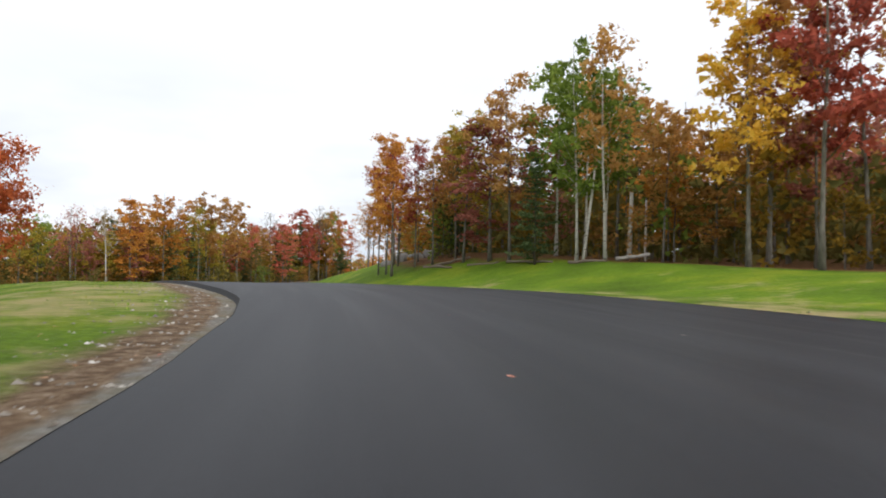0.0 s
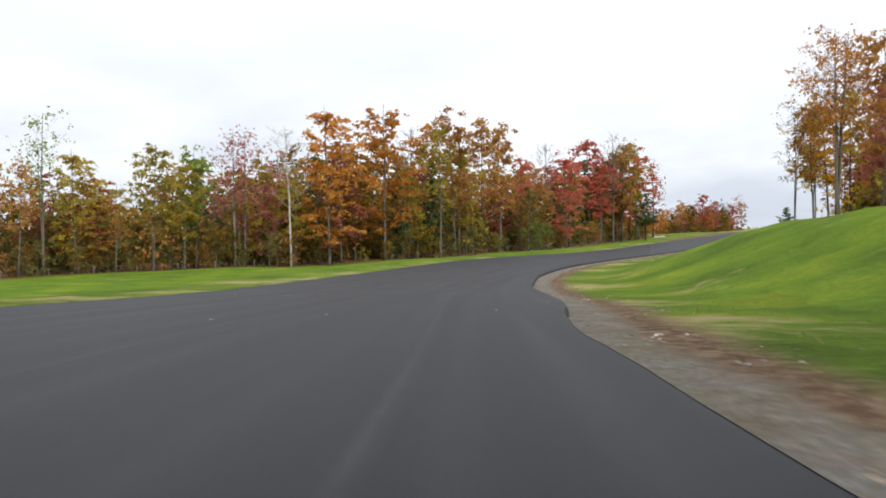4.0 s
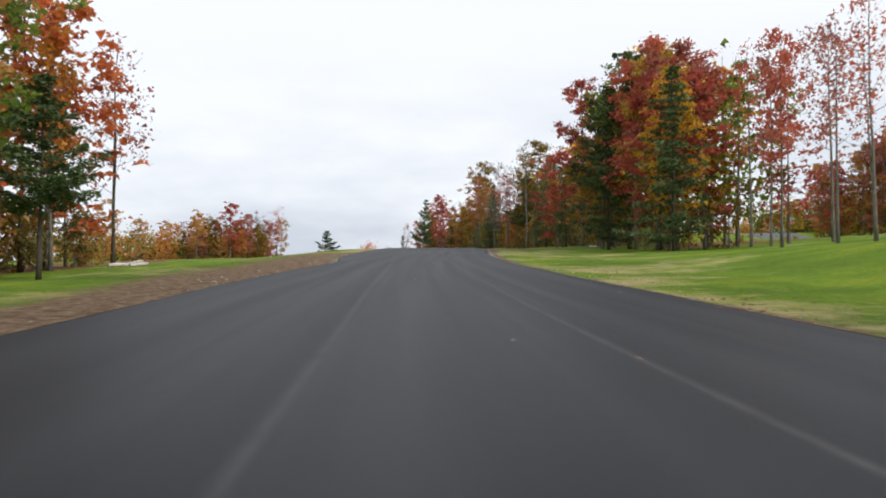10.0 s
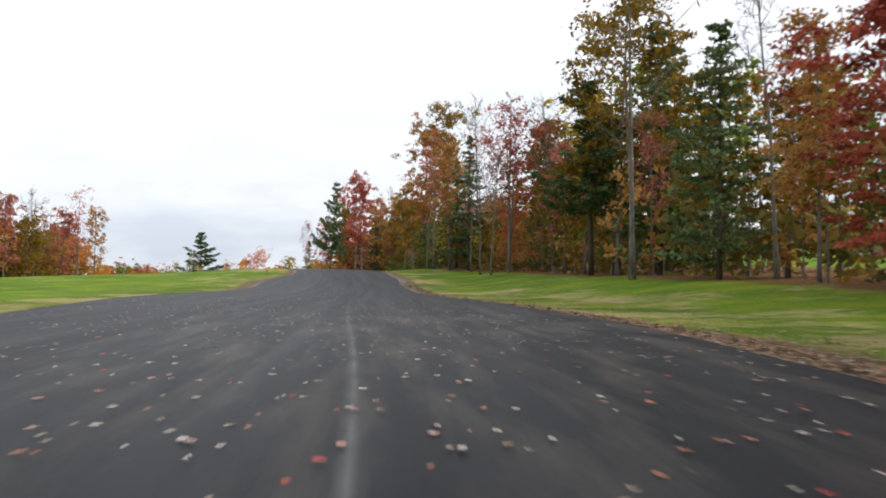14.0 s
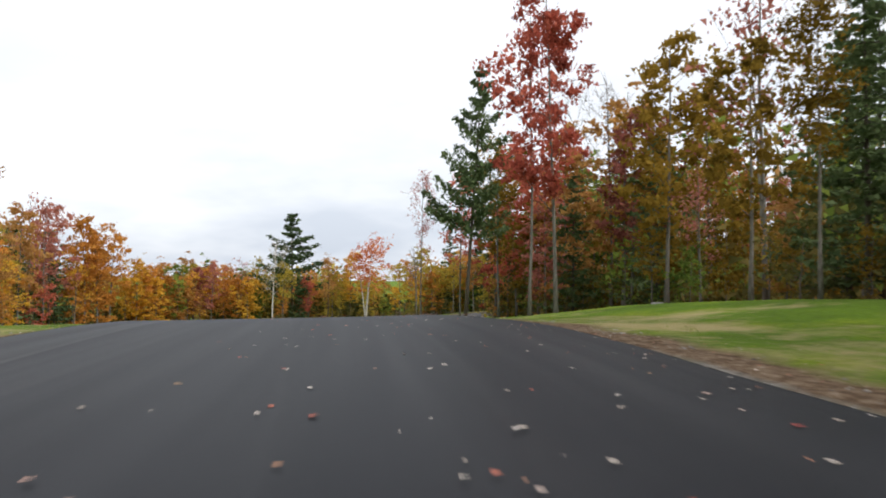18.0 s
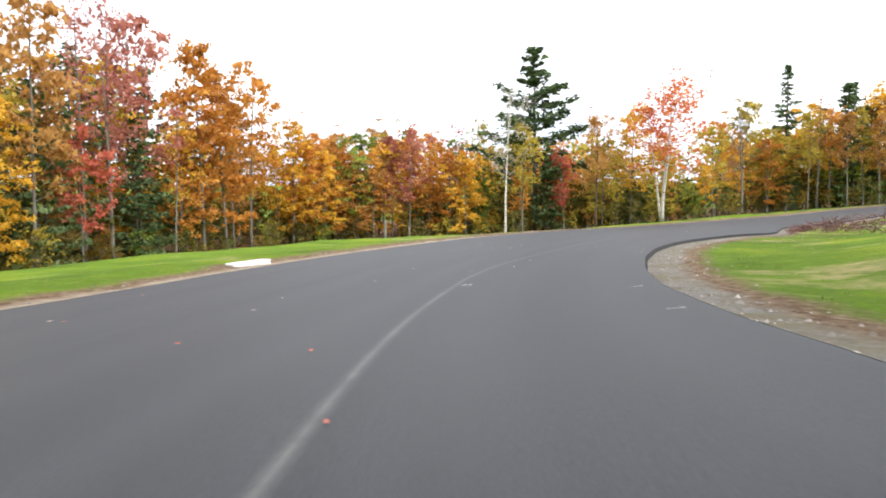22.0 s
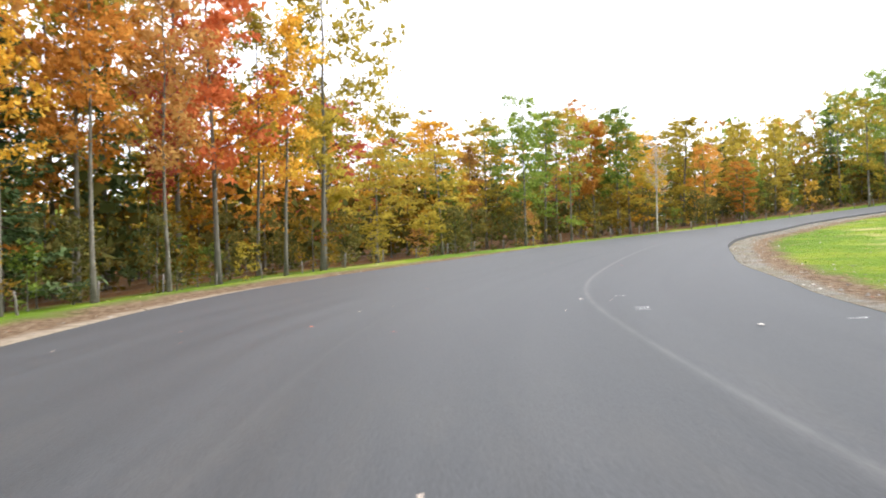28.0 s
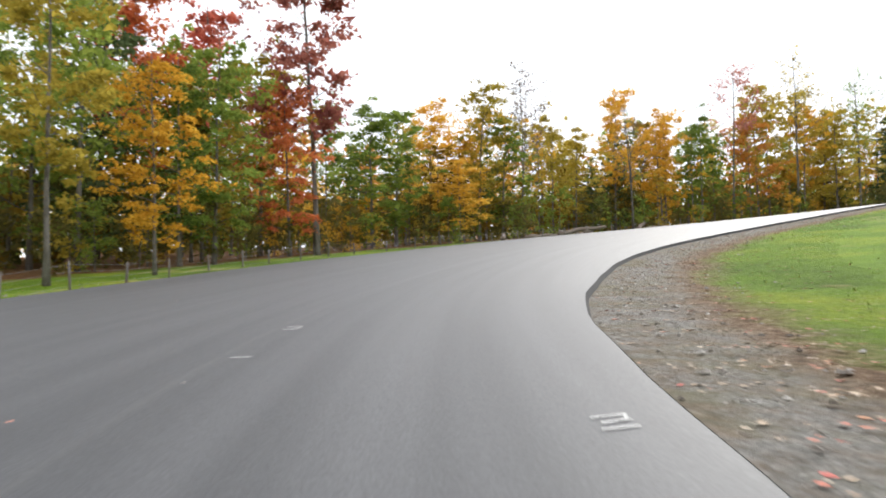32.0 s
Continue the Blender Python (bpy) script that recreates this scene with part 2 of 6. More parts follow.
def turf(n, l):
    """Mown grass with straw patches."""
    g = ramp(n, l, noise_of(n, l, 0.28, 5, 0.6), [(0.30, (0.064, 0.112, 0.006)), (0.50, (0.108, 0.190, 0.009)), (0.72, (0.215, 0.262, 0.015))])
    fine = ramp(n, l, noise_of(n, l, 9.0, 4, 0.7), [(0.3, (0.55, 0.55, 0.5)), (0.7, (1.35, 1.3, 1.3))])
    g = blend(n, l, 0.8, g, fine, "MULTIPLY")
    straw = maths(n, l, "ADD", maths(n, l, "ADD", noise_of(n, l, 0.22, 6, 0.62), maths(n, l, "MULTIPLY", maths(n, l, "SUBTRACT", noise_of(n, l, 1.7, 5, 0.7), 0.5), 0.45)), maths(n, l, "MULTIPLY", attribute(n, "worn"), 0.16))
    straw = maths(n, l, "MULTIPLY", ramp(n, l, straw, [(0.63, (0, 0, 0)), (0.80, (1, 1, 1))]), 0.8)
    return blend(n, l, straw, g, (0.42, 0.325, 0.165))


def leafy(n, l):
    """Brown leaf litter."""
    return ramp(n, l, noise_of(n, l, 5.0, 5, 0.75), [(0.3, (0.055, 0.03, 0.015)), (0.5, (0.15, 0.075, 0.03)), (0.72, (0.27, 0.15, 0.06))])


def ragged_step(n, l, value, scale, amount, soft=0.10):
    """0 below 1, 1 above it, with an uneven border."""
    v = maths(n, l, "ADD", value, maths(n, l, "MULTIPLY", maths(n, l, "SUBTRACT", noise_of(n, l, scale, 6, 0.65), 0.5), amount))
    return ramp(n, l, maths(n, l, "MULTIPLY", v, 0.5), [(0.5 - soft, (0, 0, 0)), (0.5 + soft, (1, 1, 1))])


def ground_material():
    m, n, l, b = material("ground_grass", 0.95, 0.15)
    edge = maths(n, l, "ADD", attribute(n, "forest"), maths(n, l, "MULTIPLY", maths(n, l, "SUBTRACT", noise_of(n, l, 0.6, 4), 0.5), 0.7))
    edge = ramp(n, l, edge, [(0.40, (0, 0, 0)), (0.62, (1, 1, 1))])
    l.new(blend(n, l, edge, turf(n, l), leafy(n, l)), b.inputs["Base Color"])
    bump(n, l, b, noise_of(n, l, 11.0, 5, 0.75), 0.7, 0.06)
    return m


def verge_material():
    """Gravel by the asphalt, then brown washed-out soil with leaves, then turf."""
    m, n, l, b = material("verge_soil", 0.95, 0.15)
    edge = maths(n, l, "ADD", attribute(n, "forest"), maths(n, l, "MULTIPLY", maths(n, l, "SUBTRACT", noise_of(n, l, 0.6, 4), 0.5), 0.7))
    edge = ramp(n, l, edge, [(0.40, (0, 0, 0)), (0.62, (1, 1, 1))])
    grass = blend(n, l, edge, turf(n, l), leafy(n, l))
    soil = ramp(n, l, noise_of(n, l, 6.0, 6, 0.78), [(0.30, (0.05, 0.03, 0.016)), (0.46, (0.13, 0.08, 0.045)), (0.58, (0.23, 0.16, 0.10)), (0.74, (0.42, 0.35, 0.27))])
    sand = ramp(n, l, noise_of(n, l, 4.0, 6, 0.75), [(0.3, (0.20, 0.15, 0.10)), (0.7, (0.42, 0.35, 0.27))])
    grit = ramp(n, l, noise_of(n, l, 16.0, 5, 0.8), [(0.3, (0.085, 0.08, 0.07)), (0.5, (0.215, 0.205, 0.185)), (0.7, (0.40, 0.385, 0.355))])
    grit = blend(n, l, maths(n, l, "MULTIPLY", ramp(n, l, noise_of(n, l, 0.9, 5, 0.7), [(0.42, (0, 0, 0)), (0.62, (1, 1, 1))]), 0.7), grit, (0.165, 0.15, 0.085))
    grit = blend(n, l, maths(n, l, "MULTIPLY", ramp(n, l, noise_of(n, l, 2.6, 6, 0.75), [(0.44, (0, 0, 0)), (0.60, (1, 1, 1))]), 0.5), grit, soil)
    grit = blend(n, l, attribute(n, "sandy"), grit, sand)
    c = blend(n, l, ragged_step(n, l, attribute(n, "grit"), 1.1, 0.9), grit, soil)
    c = blend(n, l, ragged_step(n, l, attribute(n, "soil"), 0.8, 0.9), c, grass)
    l.new(c, b.inputs["Base Color"])
    bump(n, l, b, noise_of(n, l, 13.0, 6, 0.8), 0.9, 0.07)
    return m


ASPHALT = asphalt_material()
GROUND = ground_material()
VERGE = verge_material()
ASPHALT_EDGE = plain("asphalt_edge", (0.022, 0.022, 0.024), 0.85, 0.4, 8)
ROAD_PAINT = plain("road_marking_paint", (0.55, 0.55, 0.53), 0.7, 0.45, 9)
STONE = plain("shoulder_stone", (0.25, 0.235, 0.215), 0.9, 0.5, 7)
WOOD_GREY = plain("weathered_wood", (0.19, 0.17, 0.15), 0.85, 0.35, 9)
WOOD_LOG = plain("log_wood", (0.20, 0.155, 0.12), 0.9, 0.4, 6)
WIRE = plain("fence_wire", (0.22, 0.22, 0.22), 0.5, 0.2, 6, 0.5, 0.6)
BLACK_RUBBER = plain("black_plastic", (0.018, 0.018, 0.019), 0.55, 0.3, 6)
WHITE_BOX = plain("white_plastic", (0.72, 0.71, 0.68), 0.5, 0.12, 5)
ORANGE_CONE = plain("orange_plastic", (0.72, 0.13, 0.03), 0.5, 0.15, 5)

# ---------------------------------------------------------------- plan of the road and the land
LINE_A = [(6.5, -58.5, -2.41), (5.2, -46.7, -2.41), (3.7, -33.8, -2.41), (2.3, -20.9, -2.06), (0.9, -8.0, -1.56), (-0.6, 5.0, -0.99), (-2.9, 17.7, -0.51), (-7.0, 30.1, -0.37), (-10.9, 42.5, -0.45), (-14.5, 55.0, -0.66), (-18.1, 67.5, -0.91), (-20.9, 80.1, -0.94), (-22.0, 93.1, -0.73), (-22.0, 106.1, -0.45), (-20.9, 119.0, -0.10), (-19.5, 131.9, 0.31), (-17.7, 144.8, 0.86), (-15.2, 157.6, 1.44), (-12.3, 170.2, 2.03), (-9.1, 182.8, 2.75)]
LINE_B = [(-5.2, 195.2, 3.48), (-1.6, 207.7, 4.11), (2.1, 220.2, 4.86), (5.8, 232.6, 5.29), (9.3, 245.2, 5.47), (13.0, 257.6, 5.70), (16.6, 270.1, 6.10), (19.8, 282.7, 6.77), (22.4, 295.4, 7.56), (23.9, 308.4, 8.20), (24.4, 321.3, 8.15), (23.5, 334.3, 7.10), (21.8, 347.2, 5.87), (19.9, 360.0, 4.78), (19.1, 373.0, 4.12), (20.3, 385.9, 3.91), (23.6, 398.4, 3.67), (28.9, 410.3, 3.26), (35.9, 421.2, 2.94), (45.1, 430.4, 3.14)]
LINE_C = [(55.7, 437.8, 3.66), (68.0, 441.8, 3.97), (80.9, 443.3, 4.67), (93.8, 442.2, 5.35), (106.1, 438.2, 6.27), (117.5, 432.1, 7.55), (127.3, 423.5, 9.07), (134.8, 413.0, 10.63), (139.8, 401.0, 12.19), (142.0, 388.2, 13.71), (141.3, 375.3, 14.95), (137.6, 362.9, 15.84), (132.3, 351.0, 15.70), (126.8, 339.2, 14.60), (121.4, 327.4, 13.00), (115.9, 315.6, 11.20), (110.6, 304.1, 9.60), (110.1, 303.0, 9.50)]

# along the road: run in metres, offsets of the left and the right edge from the driven line
EDGE_A = [(0, -3, 8), (50, -1.45, 10.34), (54, -1.32, 9.72), (58, -1.19, 9.09), (62, -1.08, 8.43), (66, -0.98, 7.72), (70, -1.18, 6.95), (74, -1.59, 6.13), (78, -2.47, 5.47), (82, -2.63, 4.66), (86, -2.79, 3.73), (90, -3.03, 2.71), (94, -3.42, 2.11), (98, -3.84, 1.69), (102, -4.41, 1.3), (106, -4.96, 0.75), (110, -5.44, 0.75), (114, -5.83, 0.75), (118, -6.1, 0.75), (122, -6.26, 1), (126, -6.38, 1.58), (130, -6.5, 1.68), (134, -6.66, 1.71), (138, -6.92, 1.42), (142, -7.13, 1.38), (146, -7.18, 1.02), (150, -7.28, 0.79), (154, -7.4, 0.75), (158, -7.55, 0.75), (162, -7.76, 1.02), (166, -7.85, 1.3)]
EDGE_B = [(170, -7.78, 1.58), (174, -7.54, 1.74), (178, -7.04, 2.05), (182, -6.17, 2.22), (186, -5.17, 2.59), (190, -4.69, 2.9), (194, -4.26, 3.16), (198, -3.76, 3.7), (202, -3.31, 3.62), (206, -3.3, 3.87), (210, -3.22, 4.02), (214, -3.04, 4.07), (218, -2.69, 3.96), (222, -2.65, 3.94), (226, -2.73, 4), (230, -2.79, 3.83), (234, -2.51, 3.75), (238, -2.18, 3.57), (242, -2.49, 3.47), (246, -3.06, 3.43), (250, -3.6, 3.3), (254, -3.9, 3.21), (258, -4.06, 3.26), (262, -4.26, 3.19), (266, -4.6, 3.41), (270, -4.84, 3.7), (274, -4.94, 3.84), (278, -4.86, 3.67), (282, -4.72, 3.32), (286, -4.6, 3.01), (290, -4.59, 2.97)]
EDGE_C = [(294, -4.76, 3.27), (298, -4.98, 3.42), (302, -5.37, 3.73), (306, -5.88, 3.93), (310, -6.45, 3.87), (314, -6.98, 3.56), (318, -7.37, 3.06), (322, -7.53, 2.49), (326, -7.38, 2.02), (330, -7, 1.86), (334, -6.62, 1.83), (338, -6.47, 1.79), (342, -6.76, 1.66), (346, -7, 1.68), (350, -6.92, 2.24), (354, -6.37, 2.29), (358, -5.7, 2.18), (362, -5.26, 2.4), (366, -4.95, 2.91), (370, -4.75, 3.11), (374, -4.61, 2.94), (378, -4.53, 2.57), (382, -4.48, 2.86), (386, -4.48, 2.34), (390, -4.55, 1.65), (394, -4.71, 1.36), (398, -5.23, 1.43), (402, -6.01, 1.47), (406, -6.61, 1.38), (410, -6.62, 1.41), (414, -6.14, 1.33)]
EDGE_D = [(418, -5.47, 1.42), (422, -5.21, 1.68), (426, -5.29, 1.86), (430, -5.76, 1.96), (434, -6.35, 2.01), (438, -6.45, 2.22), (442, -6.25, 2.3), (446, -6.25, 2.46), (450, -6.12, 2.9), (454, -6.03, 3.2), (458, -6.36, 3.75), (462, -6.47, 4.5), (466, -6.72, 5.07), (470, -7.18, 5.7), (474, -7.85, 5.99), (478, -8.39, 5.56), (482, -8.64, 4.93), (486, -8.82, 4.03), (490, -8.66, 3.7), (494, -8.19, 3.93), (498, -7.54, 4.12), (502, -6.92, 3.77), (506, -6.13, 3.2), (510, -5.7, 3.45), (514, -5.6, 3.9), (518, -5.46, 4), (522, -5.88, 3.94), (526, -6.63, 4.27), (530, -6.84, 3.89), (534, -6.73, 3.79), (538, -6.01, 3.47)]
EDGE_E = [(542, -5.5, 2.95), (546, -5.8, 2.6), (550, -6.38, 2.6), (554, -7.15, 2.5), (558, -7.92, 1.84), (562, -8.35, 1.4), (566, -8.63, 0.86), (570, -8.74, 1.07), (574, -8.8, 1.39), (578, -8.89, 1.64), (582, -9.1, 2.05), (586, -9.26, 2.43), (590, -9.34, 2.71), (594, -9.35, 3.1), (598, -9.38, 3.7), (602, -9.36, 4.31), (606, -9.31, 4.93), (610, -9.23, 5.45), (614, -9.12, 5.76), (618, -9, 5.84), (622, -8.87, 5.75), (626, -8.75, 5.56), (630, -8.65, 5.31), (634, -8.57, 5.03), (638, -8.51, 4.74), (642, -8.45, 4.46), (646, -8.4, 4.18), (650, -8.35, 3.92), (654, -8.3, 3.65), (730, -7, 5)]
# along the road: rise of the left and of the right edge over the middle, lift of the road above the driven line's plan
PROFILE_A = [(0, 0, 0, 0.55), (40, -0.01, -0.01, 0.55), (54, -0.02, -0.01, 0.55), (68, -0.01, -0.05, 0.56), (82, -0, 0.01, 0.61), (96, 0.02, 0.08, 0.67), (110, 0.07, 0.11, 0.72), (124, 0.08, 0.07, 0.69), (138, 0.02, -0.08, 0.58), (152, 0.01, -0.09, 0.57), (166, 0.04, -0.04, 0.59), (180, 0.05, -0.06, 0.56), (194, 0.03, -0.06, 0.55), (208, 0.05, -0.04, 0.57), (222, 0.09, -0.02, 0.58), (236, 0.09, 0, 0.6), (250, 0.02, 0.01, 0.56), (264, 0, -0.02, 0.53), (278, -0, -0.01, 0.51), (292, -0, -0, 0.51), (306, 0.03, 0.07, 0.53), (320, 0.05, 0.07, 0.52), (334, -0.04, 0, 0.43), (348, -0.12, -0.05, 0.37)]
PROFILE_B = [(362, -0.09, -0.06, 0.31), (376, -0.04, -0.06, 0.27), (390, -0.08, 0.05, 0.28), (404, -0.09, 0.14, 0.31), (418, -0.08, 0.26, 0.33), (432, -0.1, 0.25, 0.31), (446, -0.18, 0.17, 0.14), (460, -0.31, 0.13, -0.02), (474, -0.38, 0.07, -0.08), (488, -0.36, 0.1, -0.07), (502, -0.25, 0.13, -0.02), (516, -0.24, 0.18, 0.07), (530, -0.06, 0.14, 0.2), (544, -0.02, 0.1, 0.19), (558, -0.09, 0.15, 0.19), (572, -0.12, 0.17, 0.23), (586, -0.1, 0.02, 0.18), (600, -0.05, -0.02, 0.19), (614, 0.02, -0.03, 0.22), (628, 0.04, -0.02, 0.25), (642, 0.03, -0.01, 0.26), (730, 0, 0, 0.26)]
# along the road: the two paving joints
JOINTS_A = [(0, 1, 4), (60, 1.1, 4.3), (66, 1.35, 4), (74, 0.35, 2.8), (78, -0.15, 2.3), (82, -0.5, 2), (92, -1.5, 0.5), (99, -1.8, -0.14), (110, -2.2, -0.25), (127, -2.5, -0.4), (134, -2.95, -0.65), (142, -3.4, -1.05), (148, -3.6, -1.55), (153, -3.7, -1.9), (160, -3.5, -1.65), (166, -3.2, -1.25), (180, -2.5, -0.2), (192, -1.7, 0.65), (199, -1.15, 1.1), (211, -0.5, 1.6), (218, -0.45, 1.68), (229, -0.45, 1.68), (241, -0.55, 1.5), (258, -1.45, 0.7), (266, -1.95, 0.48), (285, -2, 0.22), (296, -2.55, -0.05), (310, -3, -0.4)]
JOINTS_B = [(331, -3.55, -1.15), (341, -3.6, -1.5), (351, -3.35, -1.14), (360, -3.3, -1.03), (371, -3, -0.48), (386, -3.6, -1.3), (394, -3.9, -1.65), (412, -3.9, -1.5), (421, -3.7, -1), (430, -3.6, -0.87), (440, -3.55, -0.75), (447, -3.5, -0.6), (452, -3.1, 0.45), (458, -2.75, 0.84), (468, -2.2, 1.45), (480, -2.8, 1.06), (500, -2.35, 1.2), (510, -1.4, 1.85), (517, -1.2, 1.77), (526, -1.4, 1.08), (535, -1.8, 0.6), (541, -2.2, 0.28), (547, -2.7, -0.35), (557, -3.4, -1.05), (575, -4.2, -1.8), (600, -4, -1.5), (730, -2, 1)]
# along the road: how scuffed and pale the two joints are, and the tone of the left and the right lane
SCUFF = [(0, 0.0, 0.15, 0.1, 0.0), (60, 0.0, 0.2, 0.3, 0.0), (80, 0.05, 0.25, 0.3, 0.0), (87, 0.3, 0.3, 0.3, 0.0), (100, 0.3, 0.25, 0.3, 0.0), (125, 0.1, 0.1, 0.3, 0.1), (160, 0.15, 0.0, 0.3, 0.2), (180, 0.1, 0.15, 0.1, 0.4), (190, 0.05, 0.2, 0.0, 0.4), (202, 0.15, 0.28, 0.0, 0.3), (225, 0.22, 0.26, 0.0, 0.2), (262, 0.25, 0.3, 0.2, 0.0), (278, 0.1, 0.8, 0.1, 0.0), (300, 0.1, 0.7, 0.2, 0.0), (320, 0.2, 0.1, 0.8, 0.0),
         (340, 0.5, 0.0, 1.0, 0.0), (372, 0.4, 0.0, 0.8, 0.0), (400, 0.1, 0.2, 0.3, 0.1), (425, 0.05, 0.5, 0.5, 0.0), (440, 0.05, 0.7, 0.5, 0.0), (465, 0.6, 0.6, 0.4, 0.1), (490, 0.2, 0.2, 0.1, 0.1), (520, 0.1, 0.4, 0.1, 0.1), (530, 0.05, 0.9, 0.1, 0.1), (550, 0.05, 0.7, 0.1, 0.1), (570, 0.0, 0.2, 0.0, 0.1), (730, 0.0, 0.1, 0.0, 0.1)]
# along the road: width of the gravel and of the brown soil beyond the left edge, then beyond the right edge
SOIL = [(0, 0.25, 0.87, 0.31, 0.56), (80, 0.25, 0.81, 0.37, 0.62), (100, 0.19, 0.56, 0.56, 0.93), (125, 0.19, 0.43, 0.62, 1.24), (160, 0.19, 0.43, 0.68, 1.24), (190, 0.25, 0.56, 0.56, 0.99), (215, 0.31, 0.99, 0.25, 0.56), (236, 0.31, 3.41, 0.25, 0.56), (260, 0.31, 3.1, 0.31, 0.62), (272, 0.25, 0.87, 0.37, 0.87), (300, 0.25, 0.62, 0.43, 1.49), (318, 0.31, 0.74, 0.5, 1.12), (345, 0.38, 1.2, 0.6, 1.12), (375, 0.3, 0.68, 0.45, 1.27), (395, 0.22, 0.52, 0.11, 1.35), (412, 0.3, 0.6, 0.11, 1.35), (424, 0.38, 0.6, 0.52, 1.27), (440, 0.72, 1.26, 0.81, 1.44), (460, 0.9, 1.71, 0.63, 0.99), (500, 0.81, 2.07, 0.54, 1.08), (530, 0.72, 2.07, 0.63, 1.35), (550, 0.54, 1.17, 0.81, 1.53), (575, 0.45, 0.9, 1.35, 2.16), (600, 0.27, 0.54, 1.44, 2.16), (730, 0.27, 0.54, 1.35, 1.8)]
# along the road: offset of the foot of the slopes beyond the left and the right edge
FOOT_L = [(0, -4), (55, -2), (70, -1.6), (76, -1.7), (81, -2.9), (85, -4.5), (90, -4.9), (100, -6.5), (106, -7.5), (116, -8.4), (140, -9), (150, -10.2), (168, -11.6), (180, -11.6), (193, -9.6), (204, -7.1), (211, -6.4), (228, -6.2), (243, -5), (253, -5.2), (267, -6), (289, -6.6), (300, -7.3), (320, -8), (341, -8.1), (350, -7.2), (371, -6.6), (407, -7.8), (429, -6.4), (440, -6.6), (453, -5.7), (464, -5.4), (476, -5.9), (486, -6), (503, -5.5), (509, -4.8), (522, -6), (531, -7), (539, -7.1), (551, -6.5), (561, -7.4), (573, -8.4), (586, -9.5), (605, -9.3), (730, -7)]
FOOT_RA = [(0, 7.5), (55, 8.6), (75, 8.8), (88, 8), (95, 7), (100, 6.4), (106, 5), (121, 3.9), (130, 3.7), (136, 3.5), (141, 3.1), (146, 2.2), (152, 1.8), (159, 1.7), (164, 1.8), (170, 1.9), (176, 2.3), (182, 3.2), (187, 3.6), (195, 4.2), (205, 5.2), (214, 5.8), (225, 6.9), (240, 6.9), (254, 5.8), (261, 5.6), (282, 4.7), (294, 5.1), (302, 5.6), (314, 5.2), (330, 3.5), (338, 3.2), (349, 3), (358, 3.4), (366, 3.7), (383, 3.5)]
FOOT_RB = [(391, 2.9), (397, 2.5), (405, 2.1), (409, 2.25), (413, 2.45), (418, 2.75), (423, 2.95), (429, 2.85), (434, 2.95), (439, 3.2), (443, 3), (447, 2.9), (450, 3.5), (453, 4.4), (458, 4.55), (464, 4.85), (471, 5.1), (478, 5.2), (484, 4.8), (491, 4), (504, 4), (510, 4.4), (515, 4.2), (520, 4.2), (526, 4.4), (531, 4.6), (538, 4.8), (542, 4.3), (549, 3.7), (556, 2.7), (565, 1.6), (575, 1.8), (585, 2), (592, 2.3), (603, 3), (730, 5)]
# along the road: rise of the land 10 m and 30 m beyond the left edge, then beyond the right edge
SIDE_A = [(0, -0.74, -1.35, -0.14, 0.45), (60, -0.64, -1.05, 0.06, 0.55), (90, -0.82, -1.44, 1.28, 1.86), (112, -0.87, -1.62, 2.98, 3.28), (125, -0.85, -1.58, 2.75, 3.62), (140, -0.76, -1.38, 2.64, 4.42), (158, -0.56, -1.08, 2.14, 4.62), (175, -0.36, -0.77, -0.21, 2.83), (190, -0.44, -0.85, 1.66, 6.05), (206, -0.45, -0.97, 2.05, 6.63), (222, -0.56, -0.98, 2.29, 6.22), (238, -0.68, -0.99, 0.72, 2.91), (260, -0.48, -0.94, -0.03, 0.96), (300, -0.77, -1.32, 0.28, 0.78), (335, -0.54, -1.33, 1.14, 1.52), (364, -0.44, -0.80, 0.41, 1.20), (391, -0.43, -0.58, 0.67, 1.17)]
SIDE_B = [(410, -0.65, -1.12, 0.75, 1.33), (430, -0.85, -1.91, 1.35, 2.09), (444, -0.58, -3.16, 1.57, 2.04), (470, -0.50, -4.34, 0.45, 0.66), (490, -0.70, -4.54, 0.15, 0.26), (510, -0.73, -3.63, 0.07, 0.17), (530, -0.86, -1.40, -0.06, 0.10), (570, -0.18, 0.28, 0.22, 0.58), (600, 0.15, 1.01, 0.25, 0.61), (730, 0.19, 1.54, 0.19, 0.54)]


def catmull(p, step):
    """A smooth line through the points p, one sample every step metres."""
    p = np.array(p, float)
    q = np.vstack([2 * p[0] - p[1], p, 2 * p[-1] - p[-2]])
    u = np.linspace(0, 1, 30, endpoint=False)[:, None]
    out = []
    for i in range(len(p) - 1):
        a, b, c, d = q[i:i + 4]
        out.append(0.5 * (2 * b + (c - a) * u + (2 * a - 5 * b + 4 * c - d) * u ** 2 + (3 * b - a - 3 * c + d) * u ** 3))
    out = np.vstack(out + [p[-1:]])
    s = np.r_[0, np.cumsum(np.hypot(*np.diff(out[:, :2], axis=0).T))]
    at = np.arange(0, s[-1], step)
    return np.stack([np.interp(at, s, out[:, k]) for k in range(out.shape[1])], 1)


def smooth(v, n):
    return np.convolve(np.r_[np.full(n // 2, v[0]), v, np.full(n // 2, v[-1])], np.ones(n) / n, "valid")


